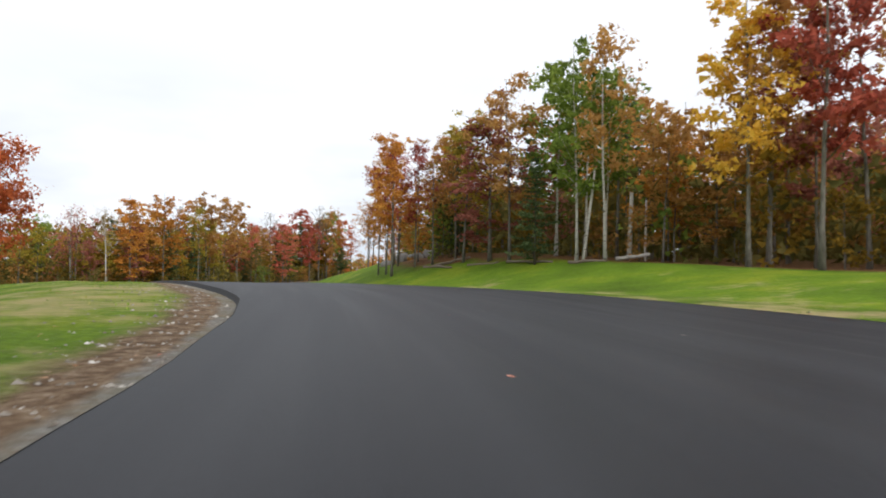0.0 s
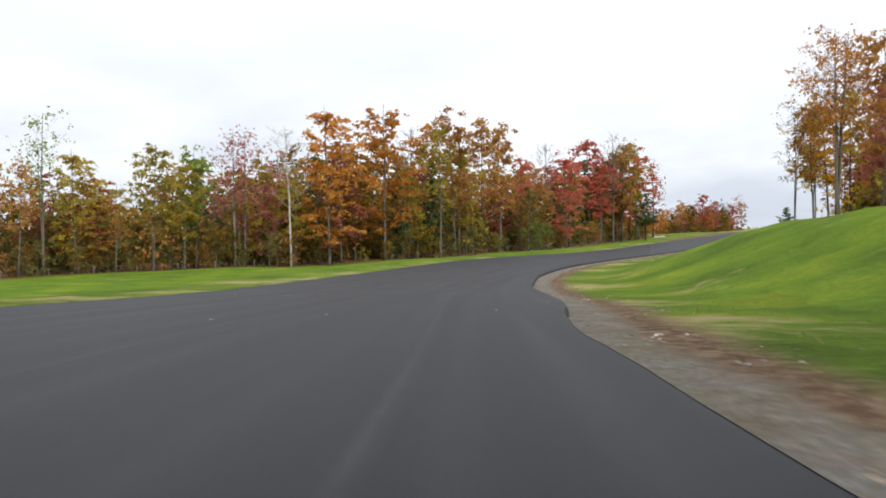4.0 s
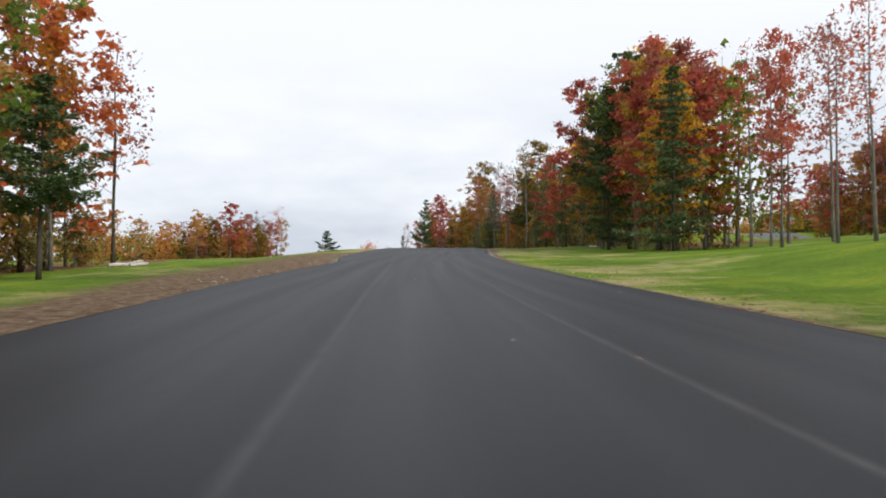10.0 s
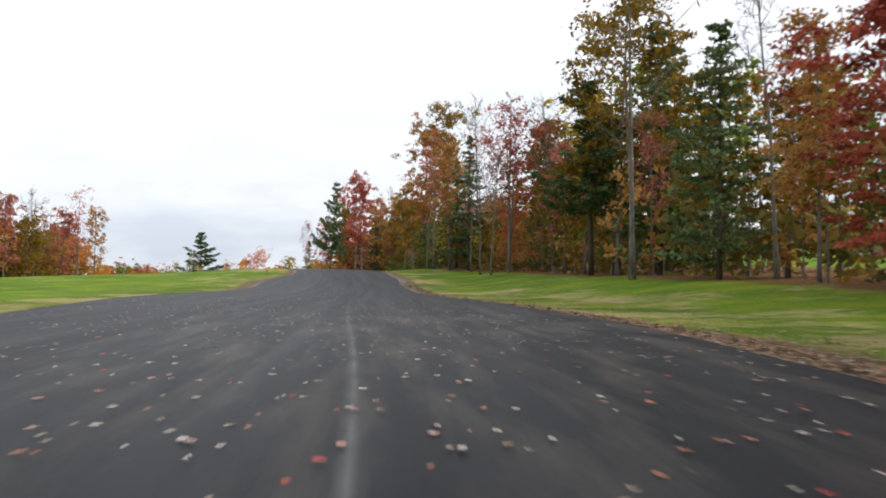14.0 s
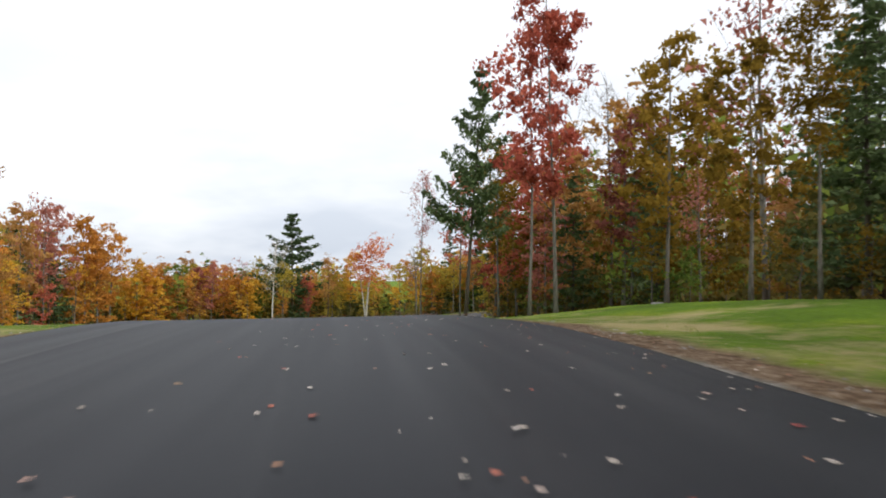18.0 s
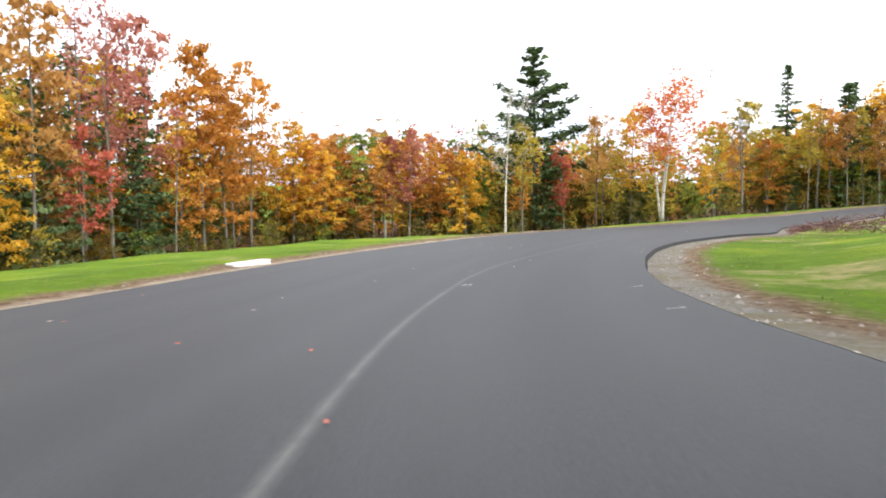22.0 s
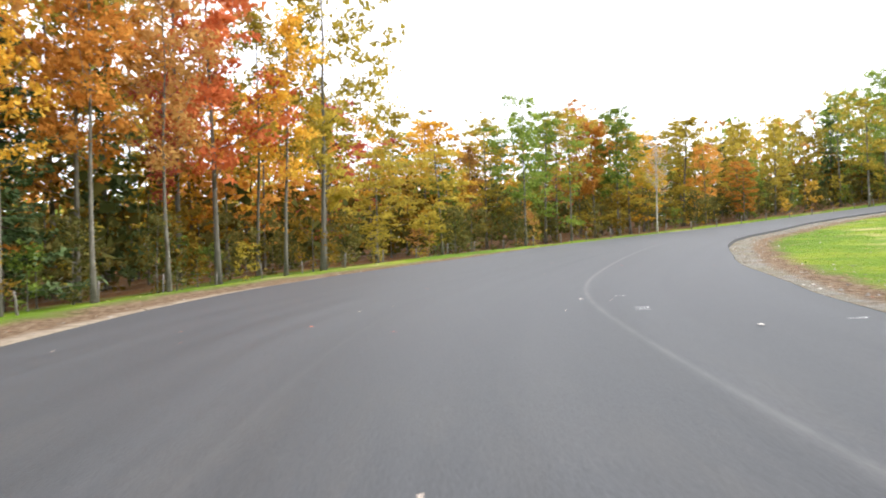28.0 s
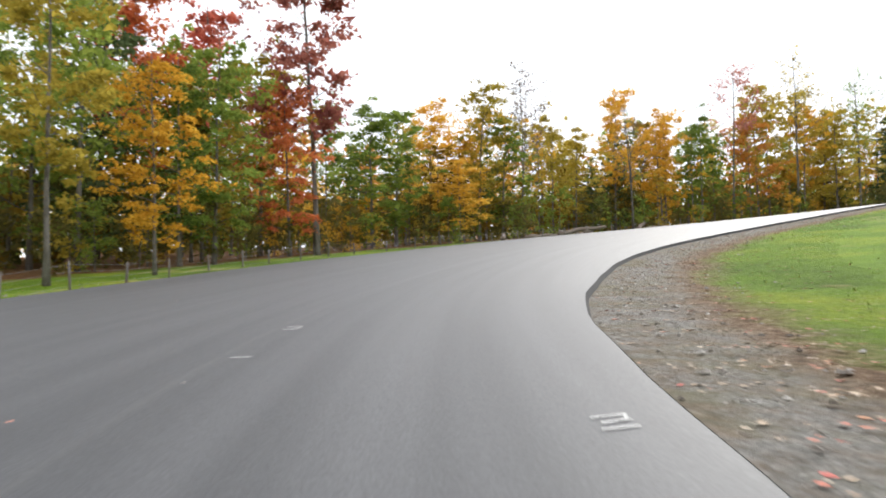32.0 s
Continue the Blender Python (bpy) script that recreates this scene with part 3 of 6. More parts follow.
LINE = catmull(LINE_A + LINE_B + LINE_C, 1.0)
N = len(LINE)
RUN = np.arange(N, dtype=float)
edge_rows, profile_rows = np.array(EDGE_A + EDGE_B + EDGE_C + EDGE_D + EDGE_E, float), np.array(PROFILE_A + PROFILE_B, float)
EL, ER = (smooth(np.interp(RUN, edge_rows[:, 0], edge_rows[:, k]), 7) for k in (1, 2))
EZL, EZR, LIFT = (smooth(np.interp(RUN, profile_rows[:, 0], profile_rows[:, k]), 7) for k in (1, 2, 3))
LINE[:, 2] += LIFT
TANG = np.gradient(LINE[:, :2], axis=0)
TANG /= np.hypot(*TANG.T)[:, None]
RIGHT = np.stack([TANG[:, 1], -TANG[:, 0]], 1)
joint_rows = np.array(JOINTS_A + JOINTS_B, float)
JA, JB = (smooth(np.interp(RUN, joint_rows[:, 0], joint_rows[:, k]), 7) for k in (1, 2))
scuff_rows, soil_rows = np.array(SCUFF, float), np.array(SOIL, float)
SCUFF_A, SCUFF_B, TONE_L, TONE_R = (np.interp(RUN, scuff_rows[:, 0], scuff_rows[:, k]) for k in range(1, 5))
GRIT_L, SOIL_L, GRIT_R, SOIL_R = (np.interp(RUN, soil_rows[:, 0], soil_rows[:, k]) for k in range(1, 5))
foot_l, foot_r = np.array(FOOT_L, float), np.array(FOOT_RA + FOOT_RB, float)
FL, FR = smooth(np.interp(RUN, foot_l[:, 0], foot_l[:, 1]), 11), smooth(np.interp(RUN, foot_r[:, 0], foot_r[:, 1]), 11)
side_rows = np.array(SIDE_A + SIDE_B, float)
SL1, SL3, SR1, SR3 = (smooth(np.interp(RUN, side_rows[:, 0], side_rows[:, k]), 15) for k in range(1, 5))


def on_road(i, lat):
    """Height of the asphalt at run i (whole metres) and lateral offset."""
    z = LINE[i, 2]
    return np.where(lat < 0, z + EZL[i] * np.clip(lat / EL[i], 0, 1), z + EZR[i] * np.clip(lat / np.maximum(ER[i], 0.3), 0, 1))


def survey(x, y):
    """For places: height of the land, distance beyond the road's edge (negative on it), run, side."""
    x, y = np.atleast_1d(np.asarray(x, float)), np.atleast_1d(np.asarray(y, float))
    land, off, run, side = (np.zeros(len(x)) for _ in range(4))
    for a in range(0, len(x), 4000):
        px, py = x[a:a + 4000, None], y[a:a + 4000, None]
        dx, dy = px - LINE[None, :, 0], py - LINE[None, :, 1]
        d2 = dx * dx + dy * dy
        i = d2.argmin(1)
        k = np.arange(len(i))
        lat = dx[k, i] * RIGHT[i, 0] + dy[k, i] * RIGHT[i, 1]
        beyond = np.where(lat < 0, EL[i] - lat, lat - ER[i])
        # heights of all nearby stretches, blended, so that the land is smooth inside the bends
        w = 1.0 / (d2 + 4.0) ** 3
        w /= w.sum(1, keepdims=True)
        zr = w @ LINE[:, 2]
        left = lat < 0
        near = np.where(left, w @ SL1, w @ SR1)
        far = np.where(left, w @ SL3, w @ SR3)
        b = np.maximum(np.where(left, FL[i] - lat, lat - FR[i]) - 0.9, 0) * np.clip(beyond / 4, 0, 1)
        rise = near * (1 - np.cos(np.clip(b / 9.1, 0, 1) * math.pi)) / 2
        rise = rise + (far - near) * np.clip((b - 9.1) / 20, 0, 1)
        flat = on_road(i, lat) - 0.10
        ease = np.clip(beyond / 12, 0, 1)
        z = (flat * (1 - ease) + (zr - 0.10) * ease) + rise
        land[a:a + 4000], off[a:a + 4000], run[a:a + 4000], side[a:a + 4000] = z, beyond, i, np.where(left, -1, 1)
    return land, off, run, side


# fronts of the woods, as seen from the road, and the way into the wood (-1: left of the line's direction)
WOODS = {
    "west": ([(-120, 40), (-92, 66), (-70, 88), (-53, 108), (-45, 115), (-39, 127), (-36, 145), (-31, 165), (-27, 185), (-23, 205)], -1, 26),
    "south_east": ([(34, 8), (20, 26), (9, 36), (3, 44), (-2, 50), (-4, 60)], 1, 24),
    "knoll": ([(-8, 92), (-3, 104), (-3, 118), (-5, 129), (2, 138)], 1, 16),
    "grove": ([(8, 193), (14, 214), (22, 236)], 1, 8),
    "hill": ([(91, 283), (99, 271), (112, 257), (130, 240), (150, 222)], -1, 18),
    "east": ([(22, 236), (27, 262), (32, 285), (33, 303), (38, 325), (42, 340), (43, 359), (42, 375), (41, 388), (58, 398)], 1, 26),
    "north_west": ([(-22, 330), (-7, 345), (-4, 372), (-9, 400), (-10, 418), (-6, 438), (5, 450), (18, 450), (35, 451), (47, 457), (60, 455.5), (74, 457.5), (88, 457), (100, 455.5), (112, 451)], -1, 26),
    "north_east": ([(112, 451), (120, 447.5), (132, 440), (139, 432), (146, 424), (151, 414), (155, 402), (156.5, 388), (156, 368), (152, 345), (144, 320)], -1, 26),
}


def in_wood(x, y):
    """About 0 outside the woods, 1 inside; 0.5 at their front."""
    x, y = np.asarray(x, float), np.asarray(y, float)
    best = np.full(x.shape, -99.0)
    for wood, (line, way, deep) in WOODS.items():
        if wood in ("knoll", "grove", "hill"):
            continue
        p = np.array(line, float)
        inside = np.full(x.shape, -99.0)
        nearest = np.full(x.shape, 1e9)
        for a, b in zip(p[:-1], p[1:]):
            ab = b - a
            u = np.clip(((x - a[0]) * ab[0] + (y - a[1]) * ab[1]) / (ab @ ab), 0, 1)
            d = np.hypot(x - a[0] - u * ab[0], y - a[1] - u * ab[1])
            cross = ab[0] * (y - a[1]) - ab[1] * (x - a[0])
            sign = np.where(cross * -way > 0, 1.0, -1.0)
            hit = d < nearest
            inside = np.where(hit, sign * d, inside)
            nearest = np.where(hit, d, nearest)
        inside = np.where(inside > deep + 6, deep + 6 - inside, inside) - (2.5 if wood == "north_west" else 0.0)
        best = np.maximum(best, inside)
    return np.clip(0.5 + best / 5.0, 0, 1)

# ---------------------------------------------------------------- mesh helpers
def mesh_of(name, verts, faces, material=None, smooth_faces=False):
    me = bpy.data.meshes.new(name)
    me.from_pydata([tuple(map(float, v)) for v in verts], [], faces)
    if smooth_faces:
        me.polygons.foreach_set("use_smooth", [True] * len(me.polygons))
    if material:
        me.materials.append(material)
    me.update()
    return me


def quads_mesh(name, v, per, material=None):
    """A mesh of many loose faces with per corners each, from an array of corners."""
    me = bpy.data.meshes.new(name)
    count = len(v) // per
    me.vertices.add(len(v))
    me.vertices.foreach_set("co", np.asarray(v, np.float32).ravel())
    me.loops.add(len(v))
    me.loops.foreach_set("vertex_index", np.arange(len(v), dtype=np.int32))
    me.polygons.add(count)
    me.polygons.foreach_set("loop_start", np.arange(0, len(v), per, dtype=np.int32))
    me.polygons.foreach_set("loop_total", np.full(count, per, dtype=np.int32))
    if material:
        me.materials.append(material)
    me.update(calc_edges=True)
    return me


def float_layer(me, name, values):
    layer = me.attributes.new(name, "FLOAT", "POINT")
    layer.data.foreach_set("value", np.asarray(values, np.float32))


def part(name, me, parent, label="", material=None):
    """One mesh object under a thing or a part."""
    ob = new(name, me)
    ob.parent = parent
    if material:
        ob.material_slots[0].link = "OBJECT"
        ob.material_slots[0].material = material
    if label:
        ob["label"] = label
    return ob


def tube(points, radii, sides=6):
    """Corners and faces of a round rod through the points."""
    pts = np.array(points, float)
    v, fcs = [], []
    tan = np.gradient(pts, axis=0)
    for k, (p, r) in enumerate(zip(pts, radii)):
        t = tan[k] / (np.linalg.norm(tan[k]) + 1e-9)
        a = np.cross(t, (0, 0, 1.0) if abs(t[2]) < 0.9 else (1.0, 0, 0))
        a /= np.linalg.norm(a) + 1e-9
        b = np.cross(t, a)
        for j in range(sides):
            w = 2 * math.pi * j / sides
            v.append(p + r * (math.cos(w) * a + math.sin(w) * b))
    for k in range(len(pts) - 1):
        for j in range(sides):
            fcs.append((k * sides + j, k * sides + (j + 1) % sides, (k + 1) * sides + (j + 1) % sides, (k + 1) * sides + j))
    fcs.append(tuple(range(sides))[::-1])
    fcs.append(tuple((len(pts) - 1) * sides + j for j in range(sides)))
    return v, fcs


def gather(pieces):
    v, fcs = [], []
    for a, b in pieces:
        k = len(v)
        v += list(a)
        fcs += [tuple(i + k for i in f) for f in b]
    return v, fcs


def box(x, y, z, sx, sy, sz, edge=0.0, turn=0.0):
    """A box with its middle at x, y and its foot at z; edge: width of the chamfer on its upright and top edges."""
    e = min(edge, sx / 3, sy / 3, sz / 3)
    v, fcs = [], []
    c, s = math.cos(turn), math.sin(turn)
    for hz, inset in ((0, 0), (sz - e, 0), (sz, e)):
        a, b = sx / 2 - inset, sy / 2 - inset
        for px, py in ((-a + e, -b), (a - e, -b), (a, -b + e), (a, b - e), (a - e, b), (-a + e, b), (-a, b - e), (-a, -b + e)):
            v.append((x + c * px - s * py, y + s * px + c * py, z + hz))
    for k in range(2):
        for j in range(8):
            fcs.append((k * 8 + j, k * 8 + (j + 1) % 8, k * 8 + 8 + (j + 1) % 8, k * 8 + 8 + j))
    fcs += [tuple(range(7, -1, -1)), tuple(range(16, 24))]
    return v, fcs


# ---------------------------------------------------------------- the ground
def axis(lo, hi, step, far):
    core = list(np.arange(lo, hi + 0.01, step))
    grow, d = [], step * 1.6
    while not grow or grow[-1] < far:
        grow.append((grow[-1] if grow else 0) + d)
        d *= 1.35
    return np.array([lo - g for g in grow[::-1]] + core + [hi + g for g in grow])


gx, gy = axis(-90, 200, 1.8, 2500), axis(-40, 500, 1.8, 2500)
GX, GY = np.meshgrid(gx, gy)
flat_x, flat_y = GX.ravel(), GY.ravel()
land_z, land_off, land_run, land_side = survey(flat_x, flat_y)
rough = np.array([noise.noise((a * 0.11, b * 0.11, 0)) * 0.22 + noise.noise((a * 0.5, b * 0.5, 3)) * 0.05 for a, b in zip(flat_x, flat_y)])
land_z = land_z + rough * np.clip((land_off - 4.6) / 6, 0, 1)
land_z = land_z - 0.14 * np.clip((4.3 - land_off) / 1.6, 0, 1)
gw, gh = len(gx), len(gy)
cell = np.arange((gh - 1) * gw).reshape(gh - 1, gw)[:, :-1].ravel()
ground_mesh = mesh_of("ground", np.stack([flat_x, flat_y, land_z], 1), [], GROUND)
ground_mesh.clear_geometry()
ground_mesh.from_pydata(np.stack([flat_x, flat_y, land_z], 1), [], np.stack([cell, cell + 1, cell + gw + 1, cell + gw], 1))
ground_mesh.polygons.foreach_set("use_smooth", [True] * len(ground_mesh.polygons))
float_layer(ground_mesh, "forest", in_wood(flat_x, flat_y))


# bare or dried patches in the grass inside the bends: x, y, radius
PATCHES = ((103.6, 433.2, 1.5), (106.5, 430.5, 1.6), (26.3, 370.5, 1.7), (27.0, 366.0, 1.8), (25.9, 377.0, 1.6), (24.1, 360.0, 0.9), (24.6, 357.4, 0.8), (84.0, 436.2, 1.3), (88.6, 436.6, 1.6))


def wornness(off, run, x, y):
    base = np.where((run > 95) & (run < 232), np.clip(1.5 - off / 3.2, 0.0, 1.1), np.clip(1.25 - off / 9, 0.2, 1.1)) * np.where((run > 256) & (run < 345), 1.3, np.where((run > 95) & (run < 232), 1.05, np.where(run > 400, 0.55, 1.0)))
    return base + sum(1.35 * np.exp(-((x - a) ** 2 + (y - b) ** 2) / r ** 2) for a, b, r in PATCHES)


float_layer(ground_mesh, "worn", wornness(land_off, land_run, flat_x, flat_y))
ground_mesh.update()
ground = tagged(new("ground", ground_mesh), "mown green grass verge with straw patches and leaf litter", "ground", kind="structure")


# ---------------------------------------------------------------- the road: three paved lanes, joints, cut edges
def road_point(i, lat, lift=0.0):
    i = np.clip(np.asarray(i), 0, N - 1)
    return np.stack([LINE[i, 0] + RIGHT[i, 0] * lat, LINE[i, 1] + RIGHT[i, 1] * lat, on_road(i, lat) + lift], -1)


def strip(name, lat_a, lat_b, lift, mat, cols=2, i0=0, i1=None, step=1, drop=None):
    """A ribbon along the road between two lateral offsets (arrays over the run)."""
    run = np.arange(i0, N if i1 is None else i1, step)
    us = np.linspace(0, 1, cols) if np.ndim(cols) == 0 else np.array(cols)
    cols = len(us)
    v = np.stack([road_point(run, lat_a[run] * (1 - u) + lat_b[run] * u, lift if drop is None else lift - drop * u) for u in us], 1).reshape(-1, 3)
    k = np.arange((len(run) - 1) * cols).reshape(-1, cols)[:, :-1].ravel()
    me = mesh_of(name, v, np.stack([k, k + 1, k + cols + 1, k + cols], 1).tolist(), mat, True)
    return me, np.tile(us, len(run)), np.repeat(run, cols)


road = tagged(new("road"), "fresh dark grey asphalt road with paving joints", "road", kind="structure")
wob = 0.02 * np.sin(RUN * 0.35) + 0.03 * np.sin(RUN * 0.11 + 2)
JOINT_A = np.clip(JA + wob, EL + 0.5, ER - 1.6)
JOINT_B = np.clip(JB - wob, JOINT_A + 0.5, ER - 0.5)
ragged = 0.012 * np.sin(RUN * 1.7) + 0.02 * np.sin(RUN * 0.63 + 1)


def weather(me, r, mud=1.0):
    """Age, with glare painted into its paler colour, and dried mud along the run."""
    float_layer(me, "mud", np.exp(-((r - 303) / 9.0) ** 2) * mud + 0.5 * np.exp(-((r - 508) / 8.0) ** 2) + 0.3 * np.exp(-((r - 136) / 9.0) ** 2))
    float_layer(me, "age_glare", np.interp(r, [0, 110, 150, 195, 225, 395, 425, 460, 500, 540, 580], [0.10, 0.12, 0.22, 0.16, 0.05, 0.03, 0.34, 0.38, 0.42, 0.75, 0.9]))


LANE_COLS = [0.0, 0.012, 0.026, 0.08, 0.16, 0.25, 0.34, 0.43, 0.52, 0.62, 0.72, 0.82, 0.92, 0.974, 0.988, 1.0]
for a, b, tone, mud, scuff_a, scuff_b in ((EL + ragged, JOINT_A, TONE_L, 0.3, 0 * RUN, SCUFF_A), (JOINT_A, JOINT_B, 0.25 + 0.5 * TONE_R, 1.0, SCUFF_A, SCUFF_B), (JOINT_B, ER - ragged, TONE_R, 1.0, SCUFF_B, 0 * RUN)):
    lane_mesh, u, r = strip("paved_lane", a, b, 0.0, ASPHALT, LANE_COLS)
    wide = (b - a)[r]
    float_layer(lane_mesh, "track", np.exp(-((u - 0.25) / 0.10) ** 2) + np.exp(-((u - 0.72) / 0.10) ** 2))
    float_layer(lane_mesh, "tone", tone[r])
    float_layer(lane_mesh, "along", r)
    float_layer(lane_mesh, "across", a[r] + wide * u)
    float_layer(lane_mesh, "seam", scuff_a[r] * np.clip(1 - u * wide / 0.055, 0, 1) + scuff_b[r] * np.clip(1 - (1 - u) * wide / 0.055, 0, 1))
    weather(lane_mesh, r, mud)
    part("paved_lane", lane_mesh, road)
for j, way in ((EL + ragged, -1), (ER - ragged, 1)):
    part("cut_edge", strip("cut_edge", j, j + way * 0.05, 0.003, ASPHALT_EDGE, 3, drop=0.10)[0], road)

# ---------------------------------------------------------------- the verges beside the asphalt
VERGE_OFFS = [0.0, 0.3, 0.6, 0.9, 1.2, 1.6, 2.0, 2.5, 3.0, 3.6, 4.2, 5.0, 6.0]
for side, name in ((-1, "verge_left"), (1, "verge_right")):
    cols = len(VERGE_OFFS)
    run = np.arange(20, N - 20)
    off = np.tile(VERGE_OFFS, len(run))
    r = np.repeat(run, cols)
    lat = np.where(side < 0, EL[r] - off, ER[r] + off)
    x, y = LINE[r, 0] + RIGHT[r, 0] * lat, LINE[r, 1] + RIGHT[r, 1] * lat
    z, _, _, _ = survey(x, y)
    rise = 0.012 + np.array([noise.noise((a * 1.3, b * 1.3, 7)) * 0.05 for a, b in zip(x, y)]) * np.clip(off, 0, 1) - np.where(off > 4.5, 0.04 + 0.08 * (off - 5), 0)
    k = np.arange((len(run) - 1) * cols).reshape(-1, cols)[:, :-1].ravel()
    face = np.stack([k, k + cols, k + cols + 1, k + 1] if side > 0 else [k, k + 1, k + cols + 1, k + cols], 1)
    verge_mesh = mesh_of(name, np.stack([x, y, z + rise], 1), face.tolist(), VERGE, True)
    grit, soil = (GRIT_L, SOIL_L) if side < 0 else (GRIT_R, SOIL_R)
    float_layer(verge_mesh, "grit", np.clip(off / grit[r], 0, 3))
    float_layer(verge_mesh, "soil", np.clip(off / soil[r], 0, 3))
    float_layer(verge_mesh, "worn", wornness(off, r, x, y))
    float_layer(verge_mesh, "forest", in_wood(x, y))
    float_layer(verge_mesh, "sandy", np.full(len(r), 0.0) if side > 0 else np.interp(r, [400, 440, 560, 590], [0, 1, 1, 0.3]))
    tagged(new(name, verge_mesh), "gravel and brown washed soil beside the asphalt", "verge", kind="structure")

# ---------------------------------------------------------------- trees
def leaf_cloud(rng, centres, spread, count, size, flat=0.55, squash=0.7):
    """Corners of many small bent leaf sprays scattered round the centres."""
    c = np.asarray(centres)[rng.integers(0, len(centres), count)] if spread else np.asarray(centres)
    r = np.asarray(spread)[:, None] if np.ndim(spread) else spread
    off = rng.normal(0, 1, (count, 3)) * (0.5, 0.5, 0.5 * squash) * r
    p = c + off
    n = rng.normal(0, 1, (count, 3)) * (1, 1, 0.5)
    n[:, 2] += flat * np.sign(rng.random(count) - 0.15) * 1.2
    n /= np.linalg.norm(n, axis=1, keepdims=True)
    a = np.cross(n, rng.normal(0, 1, (count, 3)))
    a /= np.linalg.norm(a, axis=1, keepdims=True) + 1e-9
    b = np.cross(n, a)
    s = size * rng.uniform(0.55, 1.35, (count, 1))
    bend = n * s * 0.25
    q = np.stack([p - a * s, p + (a * 0.5 - b * 0.62) * s + bend, p + (a * 0.75 + b * 0.6) * s - bend * 0.5], 1)
    return q.reshape(-1, 3)


def trunk_line(rng, height, lean=0.02, wave=0.12, rings=9):
    z = np.linspace(0, height, rings)
    ang = rng.uniform(0, 6.28)
    k = lean * z * rng.uniform(0.2, 1.6)
    x = math.cos(ang) * k + wave * np.cumsum(rng.normal(0, 0.5, rings)) * np.linspace(0, 1, rings)
    y = math.sin(ang) * k + wave * np.cumsum(rng.normal(0, 0.5, rings)) * np.linspace(0, 1, rings)
    return np.stack([x, y, z], 1)


def along(line, u):
    k = np.linspace(0, 1, len(line))
    return np.array([np.interp(u, k, line[:, j]) for j in range(3)])


def broadleaf(seed, height, first, radius, leaves, size, stems=1, girth=0.013, dense=1.0, squash=0.75, twiggy=0.0, steep=0.75, clump=0.46):
    """Trunk with ascending limbs that fork into twigs, and small uneven tufts of leaves on the twigs."""
    rng = np.random.default_rng(seed)
    wood, twigs, tufts, spread = [], [], [], []
    for st in range(stems):
        tall = height * (1 if st == 0 else rng.uniform(0.75, 0.95))
        line = trunk_line(rng, tall, 0.02 + 0.045 * (st > 0), 0.16)
        line[0] -= (0, 0, 0.25)
        r0 = height * girth * (1 if st == 0 else 0.75)
        rad = r0 * np.linspace(1, 0.12, len(line)) ** 0.9
        rad[0] *= 1.45
        wood.append(tube(line, rad, 7))
        limbs = int(rng.integers(13, 17) * dense) if st == 0 else 9
        w = rng.uniform(0, 6.28)
        lopsided = rng.uniform(0, 6.28)
        for k in range(limbs):
            v = (k + rng.random()) / limbs
            u = first + (0.93 - first) * v
            p = along(line, u)
            w += 2.4 + rng.normal(0, 0.5)
            prof = math.sin(math.pi * (0.26 + 0.66 * v)) * (1 + 0.22 * math.cos(w - lopsided))
            reach = max(0.5, radius * prof * rng.uniform(0.62, 1.12))
            up = steep * rng.uniform(0.45, 1.25) + 0.35 * v
            tip = p + reach * np.array([math.cos(w), math.sin(w), up])
            tip[2] = min(tip[2], tall * 1.01)
            mid = (p + tip) / 2 + (0, 0, -0.07 * reach)
            wood.append(tube([p, mid, tip], [r0 * 0.34 * (1.1 - u), r0 * 0.2 * (1.1 - u), 0.014], 3))
            out = (tip - p) / (np.linalg.norm(tip - p) + 1e-9)
            for j in range(int(5 + reach * 1.6)):
                c = rng.uniform(0.30, 1.0)
                t0 = (1 - c) ** 2 * p + 2 * c * (1 - c) * mid + c * c * tip
                t1 = t0 + out * rng.uniform(0.1, 0.5) * reach * 0.5 + rng.normal(0, 1, 3) * (0.24, 0.24, 0.20) * (reach * 0.75 + 0.3)
                t1[2] = min(t1[2], tall * 1.03)
                if j < 1 + 5 * twiggy:
                    twigs.append(tube([t0, t1], [0.02, 0.007], 3))
                    for g in range(0 if leaves else 4):
                        f0 = t0 + (t1 - t0) * rng.uniform(0.35, 1.0)
                        f1 = f0 + (t1 - t0) * rng.uniform(0.2, 0.5) + rng.normal(0, 0.22, 3) + (0, 0, 0.15)
                        twigs.append(tube([f0, f1], [0.011, 0.005], 3))
                if rng.random() < 0.9:
                    tufts.append(t1)
                    spread.append(clump * rng.uniform(0.55, 1.35))
        for c in range(int(5 + 10 * twiggy)):
            t0 = along(line, rng.uniform(first + 0.25 * (1 - first), 1))
            t1 = t0 + rng.normal(0, 0.30, 3) * radius * 0.6 + (0, 0, 0.16 * radius)
            t1[2] = min(t1[2], tall * 1.04)
            twigs.append(tube([t0, t1], [0.026, 0.008], 3))
            tufts.append(t1)
            spread.append(clump * rng.uniform(0.6, 1.1))
    tm = mesh_of("trunk", *gather(wood + twigs), BARK, True)
    tm_far = mesh_of("trunk", *gather(wood if leaves else wood + twigs), BARK, True)
    RAW[tm.name] = tube(line[::2], rad[::2], 5)
    if not leaves:
        return tm, None, tm_far, None
    rng2 = np.random.default_rng(seed + 77)
    cl, sp = np.array(tufts), np.array(spread)
    share = sp ** 2 * rng2.uniform(0.5, 1.5, len(sp))
    pick = rng2.choice(len(cl), leaves, p=share / share.sum())
    off = rng2.normal(0, 0.62, (leaves, 3)) * sp[pick][:, None]
